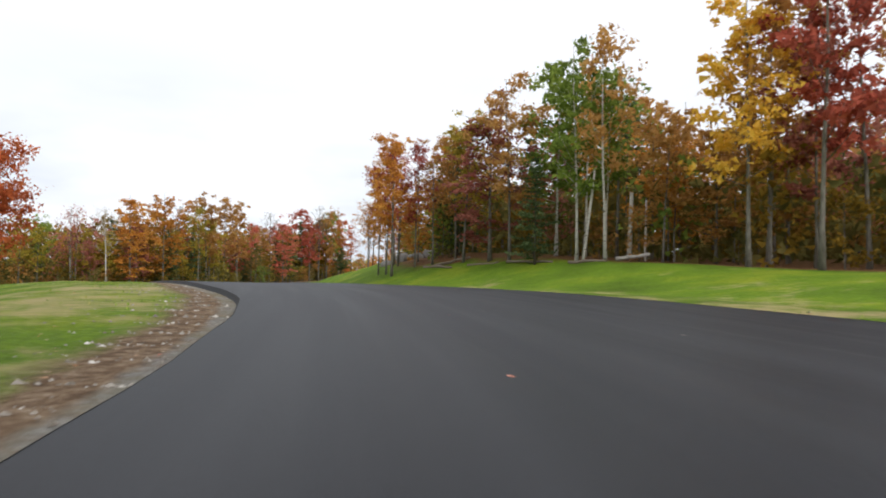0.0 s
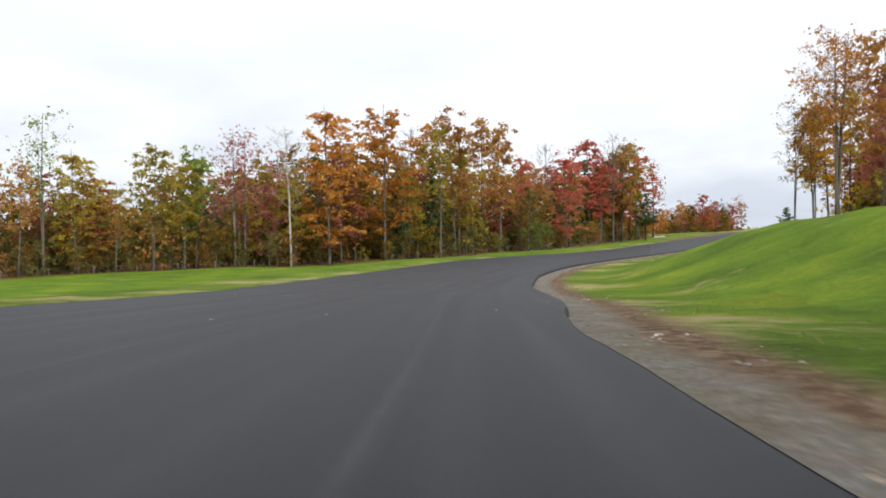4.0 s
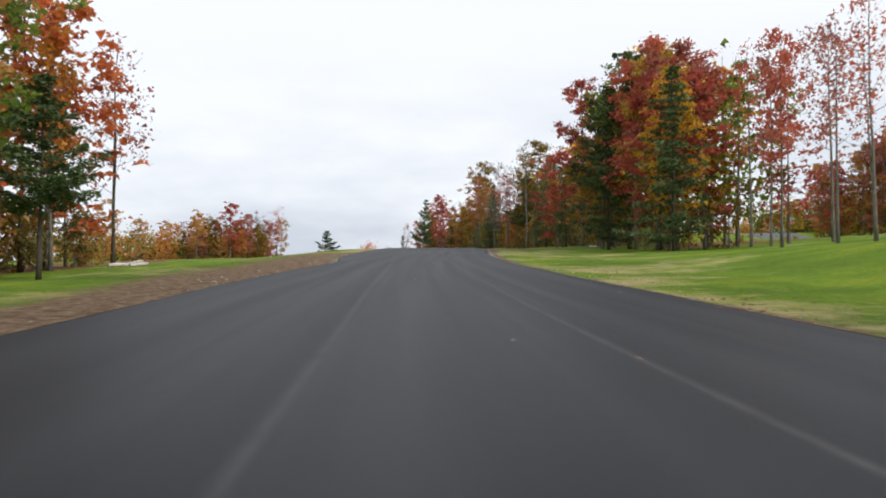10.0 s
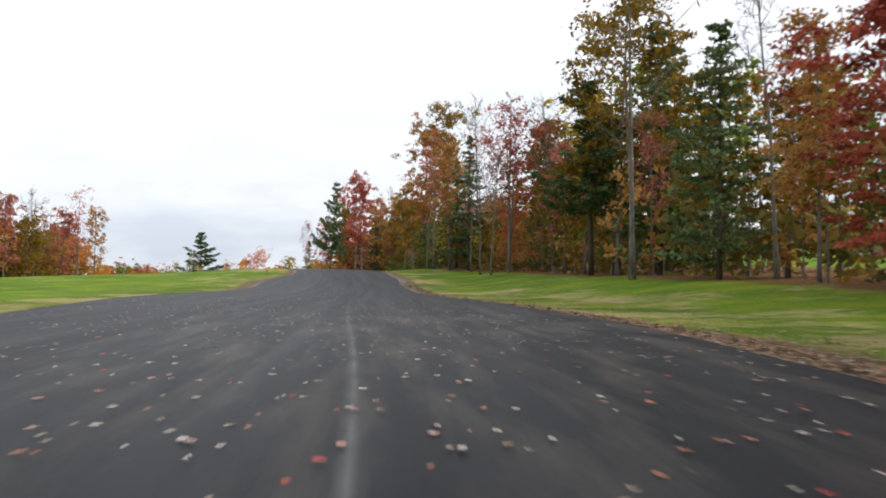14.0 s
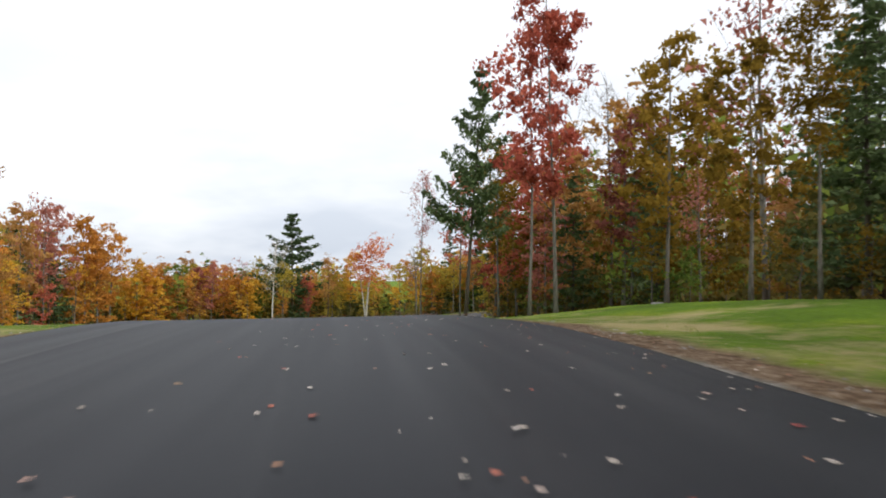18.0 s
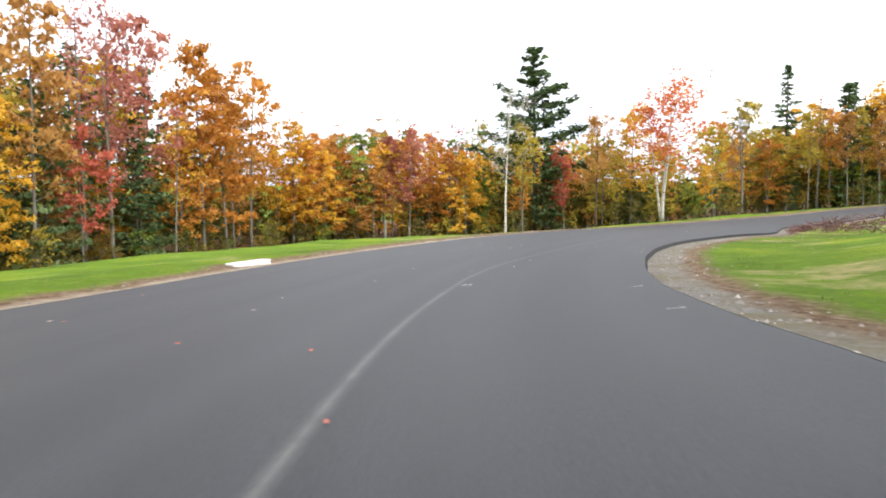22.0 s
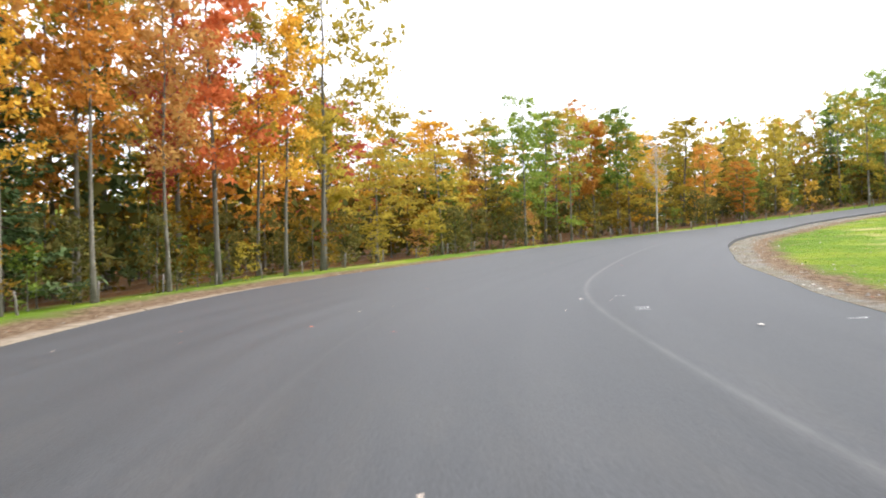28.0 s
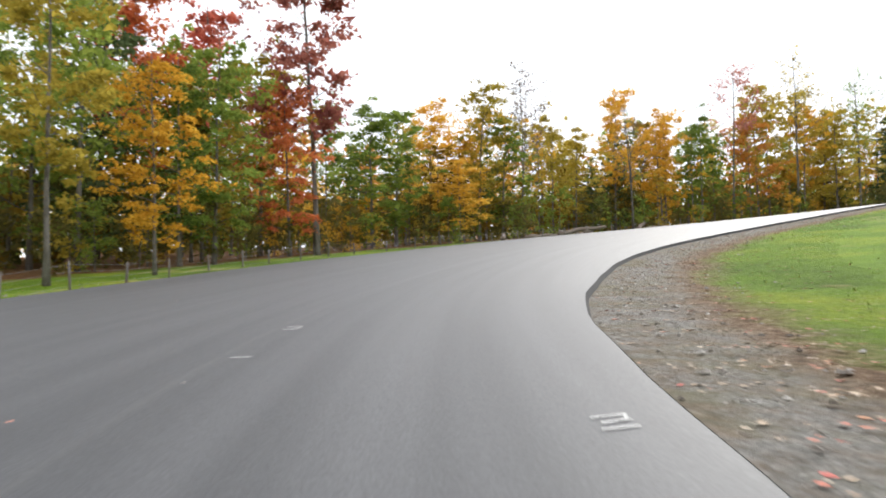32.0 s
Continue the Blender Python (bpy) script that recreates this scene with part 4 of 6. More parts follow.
    off[:, 2] = off[:, 2] * squash - (0.35 * (off[:, 0] ** 2 + off[:, 1] ** 2) if squash < 0.4 else 0)
    core = leaves // 6
    q = np.concatenate([leaf_cloud(rng2, (cl[pick] + off * 0.8)[:core], 0.0, core, size * 1.5, 0.6), leaf_cloud(rng2, (cl[pick] + off)[core:], 0.0, leaves - core, size, 1.0 if squash < 0.4 else 0.6)])
    cm, cm_far = crown_pair(q, core, LEAF["orange"])
    return tm, cm, tm_far, cm_far


def crown_pair(q, core, mat):
    """A crown, and the same crown with half as many, larger sprays for trees that stand far off."""
    near = quads_mesh("crown", q, 3, mat)
    tri = q.reshape(-1, 3, 3)[::2]
    mid = tri.mean(1, keepdims=True)
    far = quads_mesh("crown", (mid + (tri - mid) * 1.38).reshape(-1, 3), 3, mat)
    RAW[near.name], CORE[near.name] = q, core
    return near, far


def conifer(seed, height, first, radius, tiers, leaves, size, ragged=0.35, rise=0.1, power=1.0):
    """Straight trunk with whorls of boughs carrying needle sprays."""
    rng = np.random.default_rng(seed)
    line = trunk_line(rng, height, 0.01, 0.05)
    line[0] -= (0, 0, 0.25)
    r0 = height * 0.0125
    wood = [tube(line, r0 * np.linspace(1, 0.1, len(line)), 7)]
    pts = []
    for k in range(tiers):
        n = int(rng.integers(3, 6))
        w0 = rng.uniform(0, 6.28)
        for j in range(n):
            u = first + (0.985 - first) * (k + rng.uniform(-0.45, 0.45) * min(1.0, 2.5 * ragged)) / max(1, tiers - 1)
            u = min(max(u, first * 0.9), 0.985)
            p0 = along(line, u)
            prof = ((1 - u) / (1 - first)) ** power
            reach = (radius * prof + 0.25) * rng.uniform(1 - ragged * 1.3, 1 + ragged * 0.55)
            w = w0 + 6.28 * j / n + rng.normal(0, 0.35)
            d = np.array([math.cos(w), math.sin(w), 0])
            side = np.array([-d[1], d[0], 0])
            lift = rise + rng.normal(0, 0.10)
            tip = p0 + d * reach + (0, 0, lift * reach)
            mid = (p0 + tip) / 2 - (0, 0, 0.09 * reach)
            wood.append(tube([p0, mid, tip], [r0 * 0.22, r0 * 0.13, 0.012], 3))
            for v in np.linspace(0.22, 1.0, max(3, int(reach * 4))):
                c = p0 * (1 - v) + tip * v - (0, 0, 0.30 * v * (1 - v) * reach)
                half = 0.16 + 0.30 * reach * (1.2 - v) * min(1.0, v * 2.2)
                for g in (-0.6, 0.0, 0.6):
                    pts.append((c + side * half * g - (0, 0, 0.05 * abs(g)), half * 0.6))
    pts.append((line[-1], 0.2))
    cl = np.array([p for p, _ in pts])
    sp = np.array([s for _, s in pts])
    pick = rng.integers(0, len(cl), leaves)
    p = cl[pick] + rng.normal(0, 1, (leaves, 3)) * (0.75, 0.75, 0.42 if rise > 0.3 else 0.26) * sp[pick][:, None]
    core = leaves // 4
    q = np.concatenate([leaf_cloud(rng, p[:core], 0.0, core, size * 1.7, 1.1), leaf_cloud(rng, p[core:], 0.0, leaves - core, size, 1.1)])
    tm = mesh_of("trunk", *gather(wood), BARK_DARK, True)
    RAW[tm.name] = tube(line[::2], r0 * np.linspace(1, 0.1, len(line))[::2], 5)
    cm, cm_far = crown_pair(q, core, LEAF["needle"])
    return tm, cm, tm, cm_far


RAW, CORE = {}, {}
# kinds of tree: shapes built once at a height of 15 m and shared
SHAPES = {
    "tall": [broadleaf(10 + k, 15, 0.26, 3.0, 4300, 0.142, 1, 0.0088, 1.25, 0.5) for k in range(6)],
    "slim": [broadleaf(20 + k, 15, 0.36, 2.1, 2500, 0.128, 1, 0.0072, 1.0, 0.8, 0.5, 1.0) for k in range(5)],
    "full": [broadleaf(30 + k, 15, 0.11, 3.3, 5400, 0.148, 1, 0.0095, 1.7, 0.30, 0.1, 0.45, 0.52) for k in range(6)],
    "thin": [broadleaf(40 + k, 15, 0.40, 2.7, 1500, 0.105, 1 + k % 2, 0.0085, 1.0, 0.75, 1.3, 0.9) for k in range(4)],
    "multi": [broadleaf(50 + k, 15, 0.40, 2.9, 3800, 0.115, 3, 0.009, 1.0, 0.75, 1.0, 1.0) for k in range(2)],
    "bare": [broadleaf(60 + k, 15, 0.36, 2.5, 0, 0.2, 1 + k % 2, 0.0085, 1.3, 0.75, 2.6, 1.1) for k in range(3)],
    "shrub": [broadleaf(70 + k, 5, 0.04, 1.8, 950, 0.115, 1, 0.009, 0.9, 0.6, 0.0, 0.6, 0.40) for k in range(5)],
    "oak": [broadleaf(83, 15, 0.20, 4.5, 20000, 0.15, 1, 0.02, 3.8, 0.7, 0.5, 0.8, 0.62)],
    "pine": [conifer(90 + k, 15, 0.32, 3.4, 12, 8500, 0.13, 0.55, 0.36, 0.62) for k in range(3)],
    "spruce": [conifer(95 + k, 15, 0.10, 2.8, 22, 6000, 0.13, 0.45, -0.05, 0.85) for k in range(2)],
    "hemlock": [conifer(98 + k, 15, 0.08, 3.3, 24, 5600, 0.145, 0.6, 0.04, 0.60) for k in range(3)],
}
STANDING = []
CROWN_WORDS = {"red": "bright red", "orange": "orange", "gold": "golden yellow", "olive": "yellow-green", "bronze": "dark bronze-brown", "green": "green", "rust": "rusty orange-brown", "ember": "reddish orange", "maroon": "dark maroon", "needle": "dark green needled", "twig": "leafless", "thicket": "shade-darkened green-brown"}
SHAPE_WORDS = {"tall": "tall forest tree with {c} autumn crown", "slim": "slender woodland tree with small {c} crown", "full": "full {c} leafy tree with low branches", "thin": "half-bare tree with sparse {c} leaves", "multi": "several-stemmed tree with {c} leaves", "bare": "leafless grey tree with fine bare twigs", "shrub": "{c} undergrowth shrub at the wood's edge", "oak": "broad spreading {c} maple standing in grass", "pine": "white pine with tiered green boughs", "spruce": "dark green spruce with boughs to the ground", "hemlock": "dark green hemlock with wide drooping boughs"}
tree_rng = np.random.default_rng(5)


def tree(shape, x, y, height, colour="orange", bark=None, wide=1.0, turn=None, lean=(0, 0), variant=None):
    """One tree with its foot on the land at x, y."""
    kinds = SHAPES[shape]
    tm, cm, tm_far, cm_far = kinds[int(tree_rng.integers(0, len(kinds))) if variant is None else variant % len(kinds)]
    full = 5.0 if shape == "shrub" else 15.0
    land, beyond, _, _ = survey(x, y)
    z = float(land[0])
    if beyond[0] > 13:
        tm, cm = tm_far, cm_far
    conif = shape in ("pine", "spruce", "hemlock")
    name = {"shrub": "shrub", "pine": "pine_tree", "spruce": "spruce_tree", "hemlock": "hemlock_tree", "bare": "bare_tree", "slim": "slender_tree", "thin": "sparse_tree", "full": "leafy_tree"}.get(shape, "maple_tree")
    if bark is BARK_BIRCH:
        name = "birch_tree"
    root = new(name)
    k = height / full
    if shape != "shrub":
        STANDING.append((x, y, height))
    root.matrix_world = Matrix.Translation((x, y, z)) @ Euler((radians(lean[0]), radians(lean[1]), tree_rng.uniform(0, 6.28) if turn is None else turn)).to_matrix().to_4x4() @ Matrix.Diagonal((k * wide, k * wide, k, 1))
    if cm is None:
        part("trunk", tm, root, "", bark)
    else:
        part("trunk", tm, root, "white peeling birch bark" if bark is BARK_BIRCH else "", bark)
        part("crown", cm, root, "", LEAF["needle"] if conif else LEAF[colour])
    words = SHAPE_WORDS[shape].format(c=CROWN_WORDS[colour])
    if bark is BARK_BIRCH:
        words = "white-barked birch with " + CROWN_WORDS[colour] + " leaves"
    tagged(root, words, "shrub" if shape == "shrub" else "tree", "trees along the road")
    return root


# south east wood
tree("slim", -3.4, 56.8, 8.5, "red")
tree("slim", -1.7, 49.6, 7.8, "red")
tree("thin", -0.6, 48.4, 6.7, "rust")
tree("slim", 0.3, 59.1, 8.9, "olive")
tree("tall", 1.2, 46.1, 8.7, "olive")
tree("full", 2.6, 44.4, 8.9, "maroon", wide=1.25)
tree("tall", 3.6, 43.2, 9.9, "rust")
tree("hemlock", 4.6, 40.1, 5.4, "needle")
tree("tall", 6.1, 43.2, 10.6, "green", BARK_BIRCH)
tree("tall", 7.6, 42.9, 10.4, "green", BARK_BIRCH)
tree("slim", 7.9, 39.1, 8.8, "green", BARK_BIRCH)
tree("thin", 9.2, 42.4, 10.2, "green")
tree("tall", 10.3, 37.5, 6.8, "rust")
tree("full", 12.2, 41.2, 6.7, "orange", wide=1.25)
tree("full", 12.8, 37.6, 6.6, "rust", wide=1.25)
tree("tall", 12.5, 32.8, 11.7, "gold")
tree("tall", 13.9, 34.2, 11.8, "rust")
tree("full", 16.2, 37.6, 11.1, "rust")
tree("tall", 14.6, 30.9, 13.4, "red")
tree("slim", 17.3, 32.5, 14.2, "maroon")
tree("full", 12.7, 59.3, 12.5, "bronze")
tree("full", 15.3, 58.7, 12.5, "rust")
tree("full", 11.6, 64.2, 11.5, "bronze")
tree("hemlock", 12.8, 55.3, 11.0, "needle")
# west wood
tree("full", -67.2, 97.4, 13.3, "orange")
tree("slim", -64.5, 97.5, 11.6, "orange")
tree("thin", -62.3, 101.7, 12.5, "green")
tree("full", -61.5, 104.1, 9.9, "olive")
tree("full", -62.3, 109.4, 7.5, "olive", wide=1.25)
tree("tall", -56.4, 107.1, 10.2, "olive")
tree("tall", -55.3, 111.3, 10.2, "green")
tree("thin", -51.2, 112.3, 11.4, "maroon")
tree("bare", -47.2, 113.1, 11.9, "twig", BARK_BIRCH)
# west wood
tree("full", -62.6, 106, 8.0, "red", wide=1.25)
tree("full", -61.2, 106.1, 7.5, "rust", wide=1.25)
tree("thin", -51.2, 110.9, 11.6, "maroon")
tree("tall", -54.8, 109, 9.1, "olive")
tree("full", -51.7, 115.8, 9.8, "olive")
tree("full", -44.7, 115.3, 13.6, "orange")
tree("full", -45.1, 121.5, 10.5, "rust")
tree("full", -42.4, 122.3, 14.6, "orange")
tree("bare", -42.3, 129.3, 13.3, "twig")
tree("slim", -38.7, 127.5, 13.2, "olive")
tree("tall", -39.6, 135.3, 15.3, "rust")
tree("tall", -39.2, 144.1, 15.3, "rust")
tree("tall", -37, 145.2, 14.6, "rust")
# west wood
tree("slim", -35.7, 150.2, 11.7, "red")
tree("tall", -35.8, 158.1, 11.3, "rust")
tree("bare", -34.9, 161.7, 14.7, "twig")
tree("full", -34.5, 148.9, 8.0, "thicket")
tree("full", -33.8, 152.8, 7.0, "bronze")
tree("shrub", -32.8, 145.6, 3.4, "green")
tree("shrub", -32.0, 148.6, 3.0, "thicket")
tree("full", -31.9, 161.3, 12.6, "red")
tree("tall", -31.2, 179.1, 16.3, "red")
tree("tall", -29.8, 191.3, 13.8, "red")
tree("tall", -27.2, 188.9, 15.5, "green")
tree("slim", -25, 195.1, 13.0, "orange")
# west wood
tree("tall", -29.4, 177.9, 12.2, "red")
tree("full", -30, 185.4, 12.1, "rust")
tree("bare", -27.8, 180.8, 17.0, "twig")
tree("tall", -27, 185.2, 15.4, "rust", BARK_DARK)
tree("slim", -26.7, 196.5, 17.4, "rust", BARK_DARK)
tree("full", -25.6, 197.2, 15.4, "ember")
tree("thin", -23.2, 204.1, 14.0, "maroon", BARK_DARK)
tree("pine", -23.0, 182.5, 7.4, "needle", wide=1.2)
tree("thin", -6.8, 126.1, 11.0, "bronze", BARK_DARK, wide=0.8)
# knoll wood
tree("slim", -4.9, 128.7, 10.3, "olive")
tree("tall", -4.3, 125, 11.0, "gold", BARK_DARK)
tree("slim", -2.3, 127.6, 11.7, "olive", BARK_DARK)
# knoll wood
tree("multi", -8.4, 91.1, 8.3, "orange")
tree("tall", -6.4, 90.6, 7.9, "rust")
tree("tall", -3.5, 95, 8.4, "olive")
tree("tall", -0.5, 96.9, 9.3, "maroon")
# grove wood
tree("tall", 17.3, 223, 16.5, "red", wide=0.9)
tree("tall", 13.9, 206.3, 14.5, "green")
tree("tall", 19.9, 215.5, 17.9, "gold", wide=0.88)
# grove wood
tree("bare", 22.2, 233.7, 10.2, "twig")
tree("pine", 22.4, 231.3, 9.3, "needle", wide=1.25)
tree("hemlock", 25.3, 233.4, 8.8, "needle")
# south east wood
tree("hemlock", 0.9, 51, 8.0, "needle")
tree("tall", 0.8, 48.2, 7.7, "rust")
tree("tall", 0.6, 53.1, 7.5, "orange")
tree("thin", 0.9, 61.2, 7.9, "red")
# north west wood
tree("full", -2.8, 445.9, 11.1, "orange")
tree("full", -1.1, 446.3, 10.5, "gold")
tree("tall", -0.1, 450.3, 10.2, "orange")
tree("tall", 1.8, 449.4, 10.5, "green")
tree("full", 3.5, 449.8, 8.8, "rust", wide=1.25)
tree("tall", 5.1, 453, 12.0, "maroon")
tree("slim", 7.2, 452, 12.9, "maroon")
tree("full", 9.2, 454, 10.2, "orange")
tree("tall", 11.6, 453, 10.5, "orange")
tree("full", 13.6, 452, 10.3, "gold")
# north west wood
tree("tall", -11.6, 411.6, 18.6, "rust", wide=0.88)
tree("thin", -12.7, 419.6, 20.1, "maroon", wide=0.88)
tree("thin", -11.4, 421.2, 19.9, "maroon", wide=0.88)
tree("tall", -9, 433.2, 19.5, "orange", wide=0.88)
tree("tall", -7.3, 441, 18.6, "orange", wide=0.88)
# north west wood
tree("tall", 73.5, 462.5, 17.7, "rust", wide=0.88)
tree("tall", 67.6, 462.6, 14.8, "olive")
tree("tall", 61.6, 459.3, 13.7, "gold")
tree("hemlock", 57.6, 460.8, 14.4, "needle")
# north west wood
tree("full", 43, 461.7, 12.0, "orange")
tree("tall", 46.4, 462.1, 13.7, "olive")
tree("full", 54.8, 462.1, 12.7, "gold")
tree("pine", 58.5, 462.4, 14.6, "needle", wide=1.25)
tree("tall", 61.6, 461.3, 13.7, "rust")
# north west wood
tree("full", 100.8, 457.3, 9.5, "green")
tree("tall", 103.2, 457.5, 9.6, "olive")
tree("thin", 101.9, 455.8, 9.0, "olive")
tree("tall", 107, 457.1, 10.1, "orange")
tree("tall", 105.7, 455.5, 9.4, "orange")
tree("full", 110.3, 455.9, 9.5, "olive")
tree("full", 109.5, 454.1, 8.6, "olive", wide=1.25)
# north east wood
tree("tall", 115.8, 454.8, 8.4, "gold")
tree("full", 121.5, 453.4, 9.0, "olive", wide=1.25)
tree("full", 126.4, 449.4, 8.8, "olive")
# grove wood
tree("hemlock", 8.9, 192.7, 11.1, "needle")
tree("tall", 12.7, 198.5, 14.3, "maroon")
tree("tall", 12.2, 200.3, 14.2, "red")
tree("tall", 11.8, 202.5, 13.8, "red")
tree("bare", 12.7, 209.5, 13.1, "twig")
tree("multi", 16.9, 213.3, 16.2, "red")
# north west wood
tree("full", -2.6, 447.6, 12.4, "orange")
tree("tall", -2.4, 455.3, 12.0, "rust")
tree("tall", 1.2, 454.7, 12.4, "green")
tree("full", 5.5, 460, 12.2, "orange")
tree("full", 6.2, 466, 11.6, "gold")
tree("tall", 9.3, 457, 12.4, "orange")
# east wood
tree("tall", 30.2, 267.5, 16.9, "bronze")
tree("hemlock", 32, 266, 14.6, "needle")
tree("tall", 22.9, 240.5, 11.9, "red")
# east wood
tree("full", 46, 359, 16.1, "rust")
tree("tall", 35.5, 314.1, 17.4, "rust", wide=0.88)
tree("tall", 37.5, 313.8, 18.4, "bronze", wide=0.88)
tree("spruce", 33.7, 297.8, 12.7, "needle")
tree("bare", 37, 303.2, 17.6, "twig", wide=0.88)
tree("multi", 32, 285.5, 13.8, "red")
tree("bare", 34.9, 284, 13.9, "twig")
tree("pine", 29.6, 269.4, 11.4, "needle", wide=1.25)
tree("thin", 25.4, 259, 15.2, "bronze")
tree("hemlock", 26.6, 254.7, 10.6, "needle")
tree("bare", 27.2, 252.2, 11.7, "twig")
tree("full", 30.8, 255.4, 8.9, "bronze", wide=1.25)
tree("full", 23.6, 244.1, 8.3, "red", wide=1.25)
tree("tall", 26.9, 245.5, 13.7, "red")
tree("hemlock", 22.5, 238.7, 9.3, "needle")
tree("tall", 26, 241.2, 13.3, "gold")
tree("tall", 28.2, 241.8, 13.1, "gold")
tree("hemlock", 23.7, 234.5, 9.1, "needle")
# east wood
tree("full", 46.2, 372.3, 16.6, "rust")
tree("bare", 45.9, 361.2, 17.4, "twig", wide=0.88)
tree("tall", 43.3, 346.4, 15.0, "bronze")
tree("full", 46.4, 347.2, 14.0, "bronze")
tree("thin", 44.8, 339, 17.7, "maroon", wide=0.88)
tree("thin", 34.3, 308.8, 14.5, "red")
tree("slim", 39.2, 316.7, 14.6, "rust")
tree("spruce", 35.6, 305.6, 11.3, "needle")
tree("slim", 32.8, 300.3, 12.9, "rust")
tree("bare", 32.5, 294.4, 9.7, "twig")
tree("full", 36.8, 299.2, 7.3, "rust", wide=1.25)
tree("bare", 30.1, 286.8, 9.9, "twig")
tree("bare", 29.8, 284.1, 9.2, "twig")
tree("full", 36.5, 293.7, 7.3, "orange", wide=1.25)
tree("hemlock", 35, 285.6, 6.6, "needle")
# east wood
tree("hemlock", 38.8, 324.2, 8.9, "needle")
tree("hemlock", 44.1, 332.2, 10.9, "needle")
tree("hemlock", 46.4, 333.3, 12.4, "needle")
tree("tall", 39.8, 331.9, 10.2, "bronze")
tree("slim", 36.6, 323.2, 8.1, "bronze")
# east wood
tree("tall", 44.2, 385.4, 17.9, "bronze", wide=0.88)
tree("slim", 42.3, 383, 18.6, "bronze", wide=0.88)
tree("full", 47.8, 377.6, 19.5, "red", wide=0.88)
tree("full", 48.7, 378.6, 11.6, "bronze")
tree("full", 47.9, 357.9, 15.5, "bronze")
# north west wood
tree("full", -11.5, 396.9, 13.4, "orange")
tree("full", -10.9, 399.1, 14.3, "orange")
tree("spruce", -14.7, 412.2, 16.8, "needle")
tree("full", -13.9, 416.8, 13.6, "rust")
tree("tall", -12.3, 427, 20.5, "maroon", wide=0.88)
tree("full", -10.4, 431.3, 15.6, "orange")
tree("full", -7.6, 435.1, 18.1, "orange", wide=0.88)
tree("full", -4, 444.6, 13.6, "gold")
# north west wood
tree("thin", 12, 456, 13.1, "maroon")
tree("full", 14.9, 454, 10.0, "gold")
tree("bare", 18, 449, 16.1, "twig", BARK_BIRCH)
tree("slim", 19.8, 450.1, 12.6, "olive")
tree("pine", 21.4, 457.2, 21.7, "needle", wide=1.25)
tree("full", 22.9, 460.3, 9.3, "red")
tree("tall", 24.4, 452.4, 9.1, "red")
tree("slim", 27.7, 450.6, 12.9, "rust", BARK_DARK)
tree("tall", 31.8, 453.8, 13.0, "gold")
tree("multi", 34.5, 449.7, 15.4, "ember", BARK_BIRCH, wide=1.4)
tree("full", 38.2, 455.9, 4.5, "green", wide=1.25)
tree("tall", 41.6, 457.6, 10.6, "olive")
tree("bare", 44.7, 456.9, 13.2, "twig")
tree("spruce", 53.6, 470.3, 18.5, "needle")
tree("full", 48.7, 460.8, 10.1, "olive", wide=1.25)
tree("thin", 53.3, 458.3, 13.5, "rust")
# north west wood
tree("full", 48, 458.9, 8.8, "orange", wide=1.25)
tree("full", 52.4, 462.4, 9.2, "olive", wide=1.25)
tree("hemlock", 51, 459.6, 5.5, "needle")
tree("full", 54.5, 465.2, 10.1, "orange", wide=1.25)
tree("slim", 51.7, 456.5, 11.4, "olive")
tree("slim", 54.6, 458.1, 11.5, "orange")
tree("slim", 55.4, 455, 10.9, "rust")
tree("slim", 57.8, 456.8, 11.2, "olive")
tree("slim", 58.9, 455.3, 10.3, "rust")
tree("slim", 62.2, 456.8, 11.0, "gold")
tree("tall", 66.4, 459.4, 12.6, "orange")
tree("slim", 64.8, 456.2, 11.9, "orange")
tree("slim", 68, 456.6, 10.9, "rust")
tree("tall", 71.7, 458.2, 13.7, "ember")
tree("slim", 76.1, 460.4, 12.4, "olive")
tree("slim", 73.7, 456.5, 10.8, "gold")
tree("tall", 77.1, 457.4, 13.7, "olive")
tree("full", 86.9, 465, 9.9, "red", wide=1.25)
tree("full", 84.8, 460.1, 6.5, "olive", wide=1.25)
tree("tall", 95.2, 466.2, 10.0, "olive")
tree("full", 93.3, 462.4, 9.0, "gold", wide=1.2)
# north west wood
tree("full", 80.4, 465.3, 9.9, "gold", wide=1.25)
tree("full", 77.6, 466.4, 11.2, "gold")
tree("full", 74.7, 467.5, 9.7, "olive", wide=1.25)
# north west wood
tree("full", 89.5, 458.8, 6.8, "olive", wide=1.25)
tree("full", 98.5, 460.7, 9.2, "olive")
tree("tall", 96.8, 456.9, 9.7, "green")
# north west wood
tree("tall", 106.7, 454.1, 9.5, "green")
tree("bare", 107.7, 451.5, 7.4, "twig", BARK_BIRCH)
# north east wood
tree("full", 112.6, 454, 6.8, "gold", wide=1.25)
tree("full", 118.6, 452.5, 9.7, "olive", wide=1.25)
# north east wood
tree("full", 123.7, 451.1, 8.0, "olive")
tree("tall", 129.6, 449.8, 9.4, "olive")
tree("full", 119.5, 447.7, 5.3, "orange", wide=1.25)
tree("full", 127.2, 446.5, 8.4, "olive")
tree("tall", 132.1, 444.6, 9.2, "olive")
tree("thin", 134.4, 441.8, 10.9, "green")
tree("full", 138.9, 439.7, 11.0, "green")
tree("tall", 136.3, 438.1, 12.2, "green")
tree("tall", 145.2, 435.5, 13.6, "ember")
tree("full", 136.8, 434.5, 8.5, "green")
tree("tall", 151.7, 431.1, 14.6, "red")
tree("full", 145.2, 429.5, 10.5, "olive", wide=1.25)
tree("tall", 143.3, 427.1, 17.0, "maroon")
